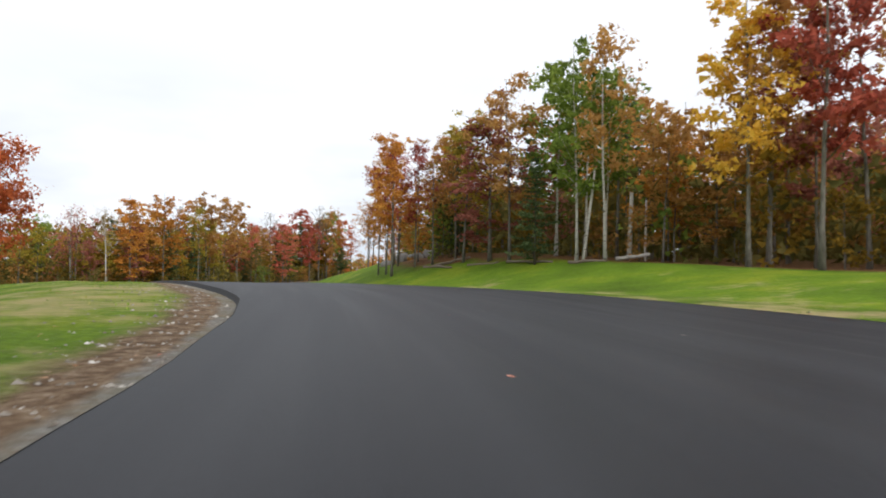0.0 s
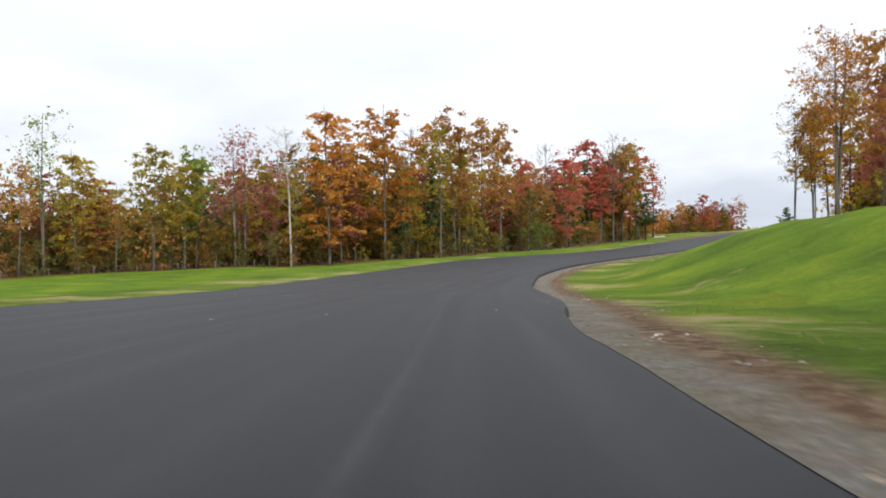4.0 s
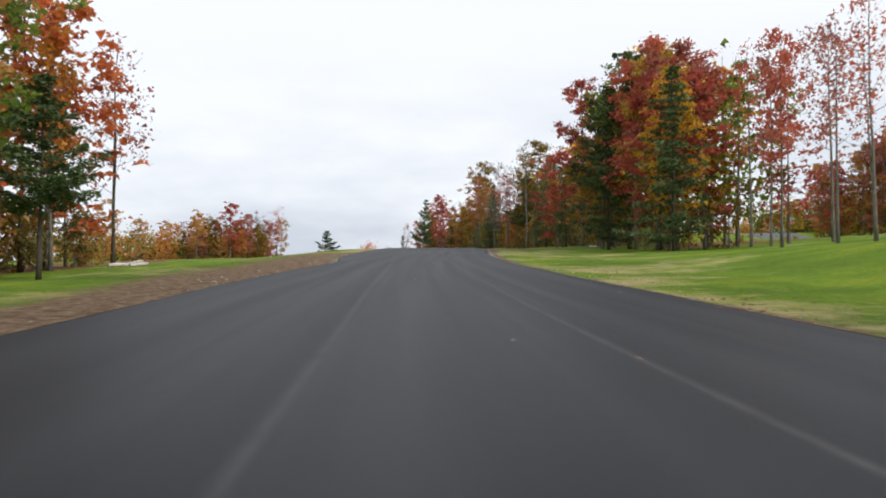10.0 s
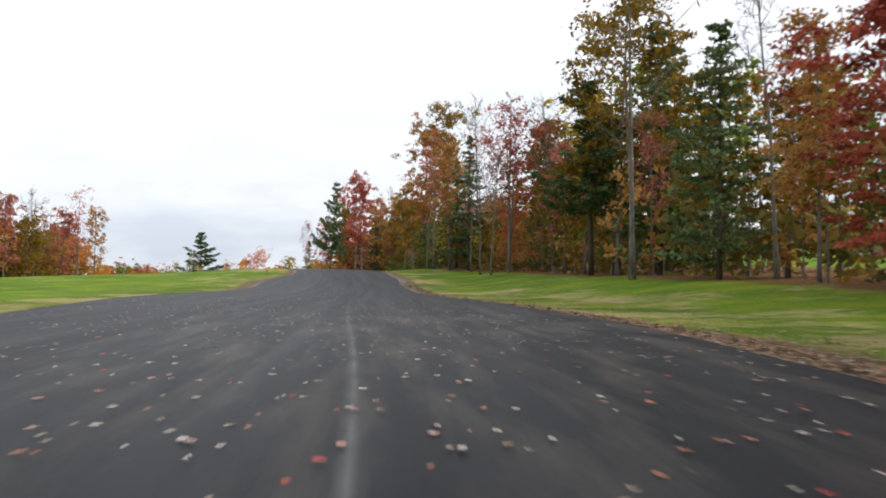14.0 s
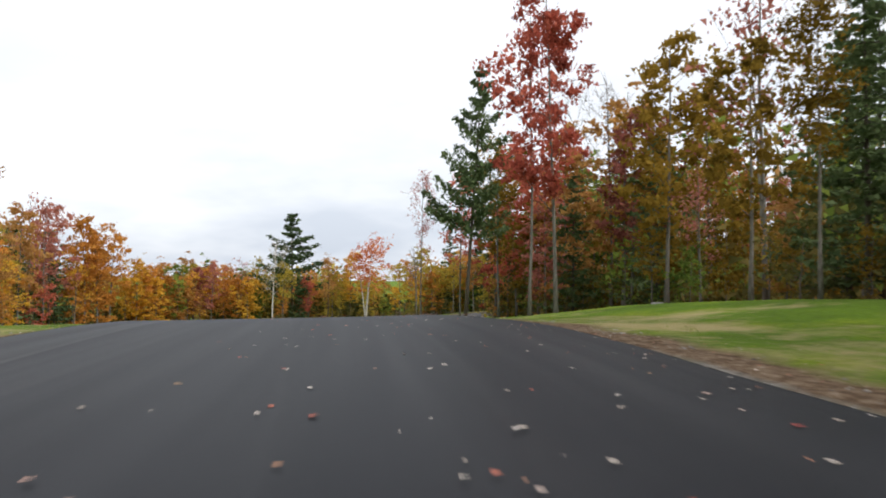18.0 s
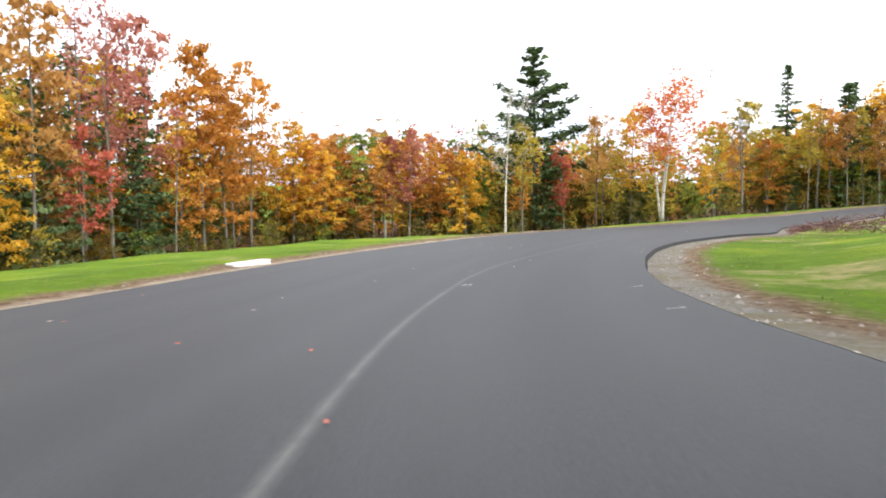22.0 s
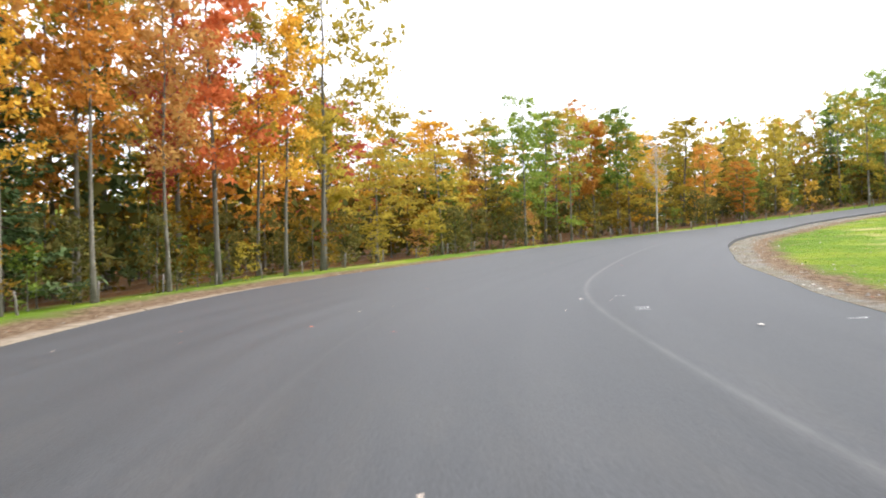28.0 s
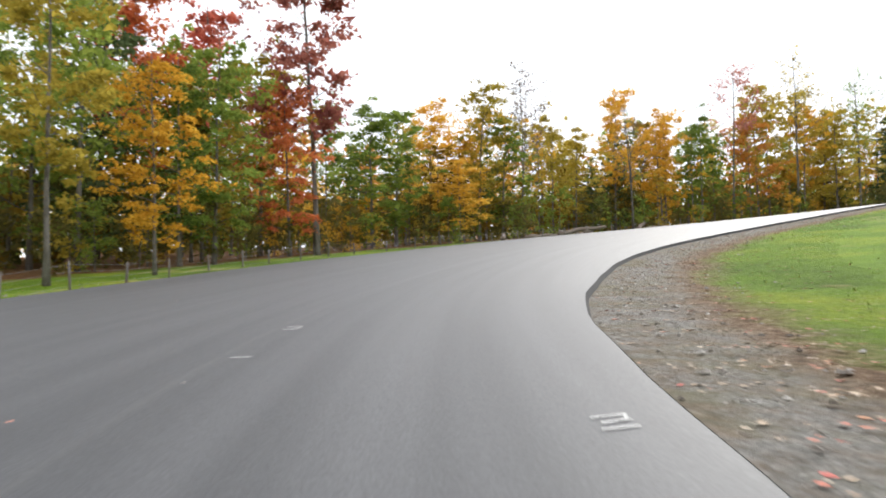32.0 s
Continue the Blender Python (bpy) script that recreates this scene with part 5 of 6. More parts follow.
tree("full", 149.3, 421.9, 8.9, "green", wide=1.25)
# north east wood
tree("hemlock", 142.4, 437.2, 13.2, "needle")
tree("full", 150.2, 420, 9.0, "green", wide=1.25)
tree("full", 157.1, 414.5, 10.9, "gold")
tree("full", 150.2, 415.6, 5.7, "gold", wide=1.25)
tree("full", 156.3, 410.9, 11.8, "olive")
tree("thin", 160.4, 404.7, 13.7, "twig")
tree("full", 163.1, 401, 11.0, "olive")
tree("full", 158.1, 401.1, 9.1, "olive")
tree("tall", 160.8, 395, 12.4, "gold")
tree("bare", 157.7, 395.6, 10.5, "twig")
tree("full", 160.3, 389.8, 11.2, "gold")
tree("full", 159.5, 386.3, 10.5, "green")
tree("thin", 158.4, 383.6, 14.6, "maroon")
tree("tall", 160.3, 378.4, 13.6, "olive")
tree("thin", 157.2, 376.7, 16.0, "olive")
tree("full", 161, 368.6, 11.9, "olive")
tree("thin", 157, 368.4, 14.0, "green")
tree("slim", -5.1, 128.4, 10.5, "olive")
tree("slim", -5.5, 124.3, 11.0, "rust", BARK_DARK)
tree("tall", 6.5, 38.9, 10.6, "green", BARK_BIRCH, wide=0.85)
tree("slim", 7.7, 38, 11.0, "rust", BARK_BIRCH)
tree("pine", 34.4, 359, 17.5, "needle", wide=0.7, lean=(0, 4), turn=0.0)
tree("thin", 33.5, 374.5, 13.4, "maroon", wide=0.55, variant=0)
tree("slim", 39.4, 386.3, 16.0, "red", wide=0.9)
tree("tall", 34.6, 339.3, 15.2, "red", wide=0.72)
tree("slim", 36.1, 348.9, 17.5, "red", wide=0.8)
tree("slim", 37.8, 363.2, 12.5, "bronze")
tree("oak", -32.1, 54.9, 11.0, "ember", BARK_DARK, wide=1.12)
tree("thin", 12.2, 190, 11.4, "red", wide=0.85)
tree("slim", 9.2, 183.6, 10.8, "red", wide=0.8)
tree("thin", 10.4, 181.6, 10.4, "maroon", wide=0.85)
tree("thin", 6.5, 175, 9.6, "red", wide=0.85)
tree("slim", 11.2, 187, 10.6, "maroon", wide=0.8)
tree("thin", 8, 178.6, 9.4, "maroon", wide=0.8)
tree("tall", -3.1, 49.4, 8.6, "orange")
tree("slim", -3.6, 51.5, 8.0, "red")
tree("slim", -4.2, 53, 7.4, "orange")
tree("thin", -3, 54.5, 7.8, "red")
tree("bare", -8.1, 93.1, 8.5, "twig", BARK_DARK)
tree("full", 11.5, 197.5, 12.3, "red")
tree("full", 13.5, 196.5, 12.3, "red", wide=0.9)
tree("tall", 15, 198.5, 13.0, "red")
tree("full", 10, 195, 11.5, "gold", wide=0.8)
tree("tall", 12.6, 200.5, 14.2, "olive")
tree("tall", -15.2, 340, 15.5, "red")
tree("slim", -11, 343, 13.0, "maroon")
tree("bare", -8.5, 352, 15.5, "twig")
tree("tall", -22.5, 334, 12.5, "rust")
tree("full", -28, 334, 10.5, "orange")
tree("full", -34, 333, 11.0, "rust")
tree("tall", -41, 332, 14.5, "rust")
tree("thin", -46.6, 331, 15.0, "maroon")
tree("full", -52, 330, 12.0, "orange")
tree("full", 2.5, 450.5, 10.5, "orange")
tree("full", 4.2, 452.8, 11.5, "gold")
tree("hemlock", 1.2, 454, 11.0, "needle")
tree("full", 3.5, 456.5, 12.0, "rust")
tree("full", -0.5, 450, 11.5, "orange")
tree("tall", 5.8, 457, 12.5, "orange")
tree("full", 2, 462, 13.0, "olive")
tree("full", -2.5, 455, 12.0, "rust")
tree("full", -3, 463, 13.0, "orange")
tree("full", 4.5, 467, 13.5, "green")
tree("full", 0, 470, 14.0, "rust")
tree("full", -5, 447.5, 12.0, "gold")
tree("hemlock", 11.2, 205.5, 12.5, "needle")
tree("pine", 14, 207.5, 15.5, "needle", wide=1.1)
tree("full", 16.4, 212, 14.0, "olive")
tree("full", 13.2, 210.5, 12.5, "bronze")
tree("full", 17.8, 216.5, 13.5, "rust")
tree("tall", 15.4, 203, 14.5, "gold")
tree("pine", 19.5, 221, 15.0, "needle", wide=1.1)
tree("full", 20.6, 226, 12.0, "rust")
tree("full", 131.2, 436, 7.2, "gold", wide=0.95)
tree("full", 142.8, 428.6, 9.0, "ember", wide=0.9)
tree("tall", 128.2, 439, 9.5, "olive")
tree("full", 138, 433, 9.5, "green")
tree("full", 38.0, 290.0, 13.5, "bronze")
tree("tall", 41.5, 296.5, 15.0, "rust")
tree("full", 40.0, 284.5, 14.0, "bronze")
tree("tall", 36.5, 280.0, 13.5, "olive")
tree("full", 43.5, 304.0, 13.0, "bronze")
tree("thin", -3.4, 360.0, 17.0, "red", wide=0.8)
tree("tall", -5.6, 362.0, 15.0, "maroon")
tree("slim", -1.6, 372.0, 16.0, "rust")


# fill of the woods behind and between, by palette
PALETTE = {
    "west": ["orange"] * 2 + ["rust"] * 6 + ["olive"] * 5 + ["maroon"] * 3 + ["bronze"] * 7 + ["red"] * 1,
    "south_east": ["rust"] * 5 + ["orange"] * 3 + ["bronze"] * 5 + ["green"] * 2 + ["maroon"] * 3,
    "knoll": ["rust"] * 3 + ["orange"] * 3 + ["maroon"] * 2 + ["olive"],
    "grove": ["red"] * 3 + ["bronze"] * 3 + ["gold"] + ["orange"] + ["green"],
    "hill": ["rust"] * 3 + ["maroon"] * 3 + ["red"] * 2 + ["orange"] * 2,
    # bronze wood; the extra bronze also paints in its deep shade
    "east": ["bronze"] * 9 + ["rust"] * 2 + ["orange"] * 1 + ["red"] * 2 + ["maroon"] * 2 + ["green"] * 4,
    "north_west": ["orange"] * 5 + ["gold"] * 6 + ["olive"] * 5 + ["rust"] * 3 + ["green"] * 2 + ["red"],
    "north_east": ["olive"] * 7 + ["green"] * 8 + ["gold"] * 3 + ["orange"] * 1 + ["bronze"] * 2,
}
# undergrowth colours; the dark ones also stand in for shade under the trees
UNDER = {"north_east": ("green", "thicket", "olive", "green", "gold", "thicket"), "north_west": ("olive", "thicket", "bronze", "thicket", "rust", "green"), "west": ("bronze", "rust", "thicket", "olive", "rust", "bronze"), "south_east": ("thicket", "bronze", "rust", "green", "bronze", "thicket"), "east": ("thicket", "bronze", "green", "olive", "thicket", "rust"), "grove": ("bronze", "thicket", "rust", "olive", "green", "bronze")}
fill_rng = np.random.default_rng(11)


def walk_front(line, step):
    p = np.array(line, float)
    s = np.r_[0, np.cumsum(np.hypot(*np.diff(p, axis=0).T))]
    at = np.arange(step / 2, s[-1], step)
    q = np.stack([np.interp(at, s, p[:, 0]), np.interp(at, s, p[:, 1])], 1)
    t = np.stack([np.interp(at + 0.5, s, p[:, 0]) - np.interp(at - 0.5, s, p[:, 0]), np.interp(at + 0.5, s, p[:, 1]) - np.interp(at - 0.5, s, p[:, 1])], 1)
    return q, t / (np.hypot(*t.T)[:, None] + 1e-9)


HEROES = np.array(STANDING)


def usual_height(x, y):
    """Height of the trees that stand round a place."""
    d = np.hypot(HEROES[:, 0] - x, HEROES[:, 1] - y)
    k = np.argsort(d)[:4]
    return float(np.average(HEROES[k, 2], weights=1 / (d[k] + 2)))


def free(x, y, gap):
    return np.min(np.hypot(HEROES[:, 0] - x, HEROES[:, 1] - y)) > gap


def merged_row(trees, name, label, keep):
    """Many trees as one stretch of woodland: trunks, and foliage by colour."""
    root = tagged(new(name), label, "woods", kind="stuff")
    stems, crowns = [], {}
    rng = np.random.default_rng(len(trees))
    for shape, x, y, h, c in trees:
        kinds = SHAPES[shape]
        tm, cm, _, _ = kinds[int(rng.integers(0, len(kinds)))]
        k = h / (5.0 if shape == "shrub" else 15.0)
        w = rng.uniform(0, 6.28)
        rot = np.array([[math.cos(w), -math.sin(w), 0], [math.sin(w), math.cos(w), 0], [0, 0, 1]]) * k
        at = np.array([x, y, float(survey(x, y)[0][0])])
        v, fcs = RAW[tm.name]
        stems.append((list(np.array(v) @ rot.T + at), fcs))
        if cm is not None:
            q = RAW[cm.name].reshape(-1, 3, 3)
            big = np.arange(len(q)) < CORE[cm.name]
            q = q[big | (rng.random(len(q)) < (0.35 if shape == "shrub" and h < 3.3 else keep))]
            mid = q.mean(1, keepdims=True)
            q = mid + (q - mid) * np.where(np.arange(len(q)) < CORE[cm.name], 1.25, 1.5)[:, None, None]
            crowns.setdefault("needle" if shape in ("pine", "spruce", "hemlock") else c, []).append(q.reshape(-1, 3) @ rot.T + at)
    part("trunks", mesh_of("trunks", *gather(stems), BARK), root)
    for c, qs in crowns.items():
        part("foliage", quads_mesh("foliage", np.concatenate(qs), 3, LEAF[c]), root, CROWN_WORDS[c] + " foliage")


for wood_name, (front, way, deep) in WOODS.items():
    colours = PALETTE[wood_name]
    behind = []
    for row, (step, back) in enumerate(((3.8, 2.5), (4.4, 7.0), (5.0, 11.5), (5.5, 16.5))):
        if back > deep or (wood_name == "grove" and row > 1):
            continue
        for p, t in zip(*walk_front(front, step * (0.75 if wood_name == "west" and row < 2 else 1.0))):
            out = np.array([t[1], -t[0]]) * way
            p = p + out * (back + fill_rng.uniform(-1.6, 1.6)) + t * fill_rng.uniform(-1.4, 1.4)
            c = colours[fill_rng.integers(0, len(colours))]
            h = usual_height(*p) * fill_rng.uniform(0.68, 1.0)
            pick = fill_rng.random()
            kind = "tall" if pick < 0.30 else "slim" if pick < 0.46 else "full" if pick < 0.80 else "thin" if pick < (0.82 if wood_name in ("east", "north_east") else 0.86) else "hemlock" if pick < 0.96 else "slim"
            if wood_name == "north_west" and p[1] < 392:
                c = ("rust", "maroon", "bronze", "orange", "bronze")[fill_rng.integers(0, 5)]
            if not free(*p, 1.5) or (wood_name == "east" and p[1] < 262 and p[0] > 33):
                continue
            if wood_name == "hill":
                h = float(np.interp(p[1], [256, 286], [37, 15])) * fill_rng.uniform(0.85, 1.1)
            if wood_name == "east" and 298 < p[1] < 352:
                h *= 0.62
            if wood_name == "east" and p[1] > 270 and c in ("rust", "orange") and fill_rng.random() < 0.55:
                kind = "hemlock"
            if wood_name == "east" and p[1] > 318 and c == "olive":
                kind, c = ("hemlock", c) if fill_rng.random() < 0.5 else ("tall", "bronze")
            if row == 0:
                tree(kind, p[0], p[1], h * 0.85, c)
            else:
                behind.append((kind, p[0], p[1], h, c))
    for k in range(3 if deep > 10 else 2):
        for p, t in zip(*walk_front(front, 2.6)):
            out = np.array([t[1], -t[0]]) * way
            p = p + out * (fill_rng.uniform(0.6, 4.0) + 4.5 * k) + t * fill_rng.uniform(-1.3, 1.3)
            c = UNDER.get(wood_name, ("olive", "green", "gold", "olive", "rust", "orange"))[fill_rng.integers(0, 6)]
            if wood_name == "east" and p[1] < 262 and p[0] > 31:
                continue
            if k == 0 and fill_rng.random() < (0.95 if wood_name.startswith("north") else 0.55):
                tree("shrub", p[0], p[1], fill_rng.uniform(1.4, 3.6), c)
            else:
                behind.append(("shrub", p[0], p[1], fill_rng.uniform(2.6, 6.0), ("thicket", "bronze", c)[k % 3] if k else c))
    # low belt, mostly in the darkened leaf colour to paint shade at the foot
    if wood_name in ("north_east", "north_west", "west"):
        for p, t in zip(*walk_front(front, 1.5)):
            out = np.array([t[1], -t[0]]) * way
            p = p + out * fill_rng.uniform(-0.2, 4.5) + t * fill_rng.uniform(-0.9, 0.9)
            behind.append(("shrub", p[0], p[1], fill_rng.uniform(1.2, 3.2), "thicket" if fill_rng.random() < 0.62 else UNDER[wood_name][fill_rng.integers(0, 6)]))
    merged_row(behind, "woodland", "mixed autumn woodland behind the front trees", 0.08)


# deep woods, too far in to tell tree from tree
def deep_woods(name, front, way, seed, back0, back1, gap, mellow):
    rng = np.random.default_rng(seed)
    stems, leaf_at, colour = [], [], []
    for back in np.arange(back0, back1, gap):
        for p, t in zip(*walk_front(front, gap)):
            out = np.array([t[1], -t[0]]) * way
            p = p + out * (back + rng.uniform(-2, 2)) + t * rng.uniform(-2, 2)
            z, off, _, _ = survey(*p)
            if off[0] < 14 or (name == "deep_woods" and way > 0 and 225 < p[1] < 352 and p[0] > 36 + 0.3 * max(p[1] - 272, 0)):
                continue
            z = float(z[0])
            h = usual_height(*p) * rng.uniform(0.6, 0.9)
            stems.append(tube([(p[0], p[1], z - 0.2), (p[0] + rng.normal(0, 0.3), p[1] + rng.normal(0, 0.3), z + h)], [0.13, 0.03], 5))
            for k in range(20):
                leaf_at.append((p[0] + rng.normal(0, 1.6), p[1] + rng.normal(0, 1.6), z + h * rng.uniform(0.03, 1.0)))
    root = tagged(new(name), "dense autumn woodland stretching away behind", "woods", kind="stuff")
    part("trunks", mesh_of("trunks", *gather(stems), BARK_DARK), root)
    half = np.array(leaf_at)
    low = []
    for back in np.arange(4.5, min(back1, 34.0), 3.0):
        for p, t in zip(*walk_front(front, 2.2)):
            out = np.array([t[1], -t[0]]) * way
            p = p + out * (back + rng.uniform(-1.5, 1.5)) + t * rng.uniform(-1.2, 1.2)
            z, off, _, _ = survey(*p)
            if off[0] > 12 and not (way > 0 and 225 < p[1] < 352 and p[0] > 36 + 0.3 * max(p[1] - 272, 0)):
                low += [(p[0], p[1], float(z[0]) + rng.uniform(0.0, 4.0)) for _ in range(4)]
    low = np.array(low)
    part("undergrowth", quads_mesh("undergrowth", leaf_cloud(rng, low, 1.6, len(low) * 11, 0.38), 3, LEAF["thicket"]), root, "green and brown thicket, darkened for the shade in the woods")
    # outside the north woods, darker leaf colours paint the shaded interior
    tone = rng.permutation(len(half)) % 4
    for k, c in enumerate(("rust", "olive", "orange", "green") if mellow else ("bronze", "thicket", "rust", "thicket")):
        sel = half[tone == k]
        part("foliage", quads_mesh("foliage", leaf_cloud(rng, sel, 1.3, len(sel) * 6, 0.48), 3, LEAF[c]), root, CROWN_WORDS[c] + " foliage")


for k, (wood_name, (front, way, deep)) in enumerate(WOODS.items()):
    if wood_name in ("grove", "hill"):
        continue
    deep_woods("deep_woods", front, way, 200 + k, min(21, deep - 2), 60 if wood_name in ("east", "north_west", "west", "north_east") else deep + 14, 6.0, wood_name.startswith("north"))

# ---------------------------------------------------------------- stones, fallen leaves and grass along the road
stuff_rng = np.random.default_rng(21)


def beside(i, off, side):
    """A place off metres beyond the edge at run i."""
    i = np.clip(np.asarray(i, int), 0, N - 1)
    lat = np.where(side < 0, EL[i] - off, ER[i] + off)
    x, y = LINE[i, 0] + RIGHT[i, 0] * lat, LINE[i, 1] + RIGHT[i, 1] * lat
    return x, y


def scatter_stones(count, side, i0, i1, offs, sizes):
    i = stuff_rng.integers(i0, i1, count)
    x, y = beside(i, stuff_rng.gamma(2.0, offs / 2.0, count) + 0.06, side)
    x, y = x + stuff_rng.uniform(-0.5, 0.5, count), y + stuff_rng.uniform(-0.5, 0.5, count)
    z, off, _, _ = survey(x, y)
    ok = off > 0.05
    x, y, z = x[ok], y[ok], z[ok]
    s = stuff_rng.uniform(sizes[0], sizes[1], len(x)) * stuff_rng.uniform(0.5, 1.0, len(x))
    base = np.array([(1, 0, 0), (0.3, 0.9, 0.1), (-0.8, 0.5, 0), (-0.7, -0.6, 0.1), (0.4, -0.9, 0), (0.1, 0.1, 0.75)])
    tri = np.array([(0, 1, 5), (1, 2, 5), (2, 3, 5), (3, 4, 5), (4, 0, 5)])
    w = stuff_rng.uniform(0, 6.28, len(x))
    rot = np.stack([np.stack([np.cos(w), -np.sin(w)], -1), np.stack([np.sin(w), np.cos(w)], -1)], 1)
    v = base[None] * stuff_rng.uniform(0.65, 1.3, (len(x), 6, 3)) * s[:, None, None]
    v[..., :2] = np.einsum("nij,nkj->nki", rot, v[..., :2])
    v += np.stack([x, y, z - 0.2 * s], -1)[:, None]
    return v, tri


def stone_material():
    m, n, l, b = material("shoulder_gravel", 0.9, 0.25)
    geo = n.new("ShaderNodeNewGeometry")
    c = ramp(n, l, geo.outputs["Random Per Island"], [(0.0, (0.09, 0.075, 0.06)), (0.35, (0.22, 0.20, 0.175)), (0.75, (0.36, 0.335, 0.30)), (1.0, (0.62, 0.59, 0.54))])
    c = blend(n, l, maths(n, l, "MULTIPLY", noise_of(n, l, 16.0), 0.6), c, (0.15, 0.12, 0.09))
    l.new(c, b.inputs["Base Color"])
    return m


def litter_material():
    m, n, l, b = material("fallen_leaf", 0.7, 0.3)
    geo = n.new("ShaderNodeNewGeometry")
    c = ramp(n, l, geo.outputs["Random Per Island"], [(0.0, (0.42, 0.34, 0.25)), (0.3, (0.30, 0.19, 0.10)), (0.55, (0.44, 0.33, 0.22)), (0.75, (0.42, 0.17, 0.06)), (0.9, (0.52, 0.07, 0.05)), (1.0, (0.30, 0.17, 0.08))])
    l.new(c, b.inputs["Base Color"])
    return m


def pale_leaf_material():
    m, n, l, b = material("pale_fallen_leaf", 0.75, 0.3)
    geo = n.new("ShaderNodeNewGeometry")
    c = ramp(n, l, geo.outputs["Random Per Island"], [(0.0, (0.66, 0.59, 0.51)), (0.3, (0.56, 0.43, 0.33)), (0.5, (0.70, 0.64, 0.57)), (0.68, (0.62, 0.30, 0.20)), (0.84, (0.58, 0.08, 0.06)), (1.0, (0.42, 0.27, 0.15))])
    l.new(c, b.inputs["Base Color"])
    return m


def blade_material():
    m, n, l, b = material("grass_blade", 0.85, 0.2)
    geo = n.new("ShaderNodeNewGeometry")
    c = ramp(n, l, geo.outputs["Random Per Island"], [(0.0, (0.08, 0.15, 0.015)), (0.55, (0.19, 0.29, 0.03)), (0.85, (0.32, 0.34, 0.07)), (1.0, (0.45, 0.37, 0.17))])
    l.new(c, b.inputs["Base Color"])
    return m


CLOD = plain("earth_clod", (0.10, 0.066, 0.04), 0.95, 0.5, 8)
GRAVEL, LITTER, BLADE, PALE_LEAF = stone_material(), litter_material(), blade_material(), pale_leaf_material()
stone_v, stone_f, base_k = [], [], 0
for count, side, i0, i1, offs, sizes in ((8000, 1, 60, 330, 0.45, (0.012, 0.042)), (6000, 1, 330, 460, 0.55, (0.012, 0.05)), (9000, 1, 460, 625, 0.85, (0.015, 0.05)),
                                        (300, 1, 60, 625, 0.9, (0.035, 0.07)), (4500, -1, 60, 110, 0.5, (0.012, 0.045)), (7000, -1, 110, 625, 0.45, (0.012, 0.05)), (250, -1, 60, 625, 0.7, (0.04, 0.09))):
    v, tri = scatter_stones(count, side, i0, i1, offs, sizes)
    stone_v.append(v.reshape(-1, 3))
    stone_f.append((np.arange(len(v))[:, None, None] * 6 + tri[None]).reshape(-1, 3) + base_k)
    base_k += len(v) * 6
gravel_mesh = bpy.data.meshes.new("gravel")
gravel_mesh.from_pydata(np.concatenate(stone_v), [], np.concatenate(stone_f))
gravel_mesh.materials.append(GRAVEL)
tagged(new("gravel", gravel_mesh), "loose grey and brown stones on the shoulder", "gravel", kind="stuff")
stone_v, stone_f, base_k = [], [], 0
for count, i0, i1, offs in ((3500, 140, 226, 0.85), (3000, 296, 350, 0.9), (1500, 404, 434, 0.85)):
    v, tri = scatter_stones(count, 1, i0, i1, offs, (0.02, 0.06))
    stone_v.append(v.reshape(-1, 3))
    stone_f.append((np.arange(len(v))[:, None, None] * 6 + tri[None]).reshape(-1, 3) + base_k)
    base_k += len(v) * 6
crumb_mesh = bpy.data.meshes.new("soil_crumbs")
crumb_mesh.from_pydata(np.concatenate(stone_v), [], np.concatenate(stone_f))
crumb_mesh.materials.append(CLOD)
tagged(new("soil_crumbs", crumb_mesh), "dark brown crumbs of washed-out soil beside the gravel", "soil", kind="stuff")


def flat_leaves(x, y, z, size):
    n = len(x)
    w = stuff_rng.uniform(0, 6.28, n)
    s = size * stuff_rng.uniform(0.6, 1.3, n)
    shape = np.array([(1.0, 0, 0.06), (0.25, 0.55, 0.0), (-0.8, 0.35, 0.05), (-0.75, -0.4, 0.0), (0.3, -0.6, 0.07)])
    c, d = np.cos(w)[:, None], np.sin(w)[:, None]
    v = np.stack([shape[:, 0] * c - shape[:, 1] * d, shape[:, 0] * d + shape[:, 1] * c, shape[:, 2] * stuff_rng.uniform(0.5, 2.5, (n, 1))], -1) * s[:, None, None]
    return (v + np.stack([x, y, z], -1)[:, None]).reshape(-1, 3)


leaf_corners = []
for count, i0, i1, lo, hi in ((3800, 262, 320, 0.0, 1.0), (260, 320, 352, 0.25, 1.0), (900, 352, 415, 0.35, 1.05), (160, 60, 262, 0.0, 1.0), (260, 412, 625, 0.0, 1.0)):
    i = stuff_rng.integers(i0, i1, count)
    u = stuff_rng.random(count) ** (0.7 if lo > 0.2 else 1.0) * (hi - lo) + lo
    lat = EL[i] * (1 - np.clip(u, 0, 1)) + ER[i] * np.clip(u, 0, 1)
    p = road_point(i, lat, 0.012) + np.c_[stuff_rng.uniform(-0.5, 0.5, (count, 2)), np.zeros(count)]
    leaf_corners.append(flat_leaves(p[:, 0], p[:, 1], p[:, 2], 0.03 if i1 < 420 else 0.034))
tagged(new("fallen_leaves", quads_mesh("fallen_leaves", np.concatenate(leaf_corners), 5, PALE_LEAF)), "pale and red fallen leaves on the asphalt", "leaves", kind="stuff")
leaf_corners = []
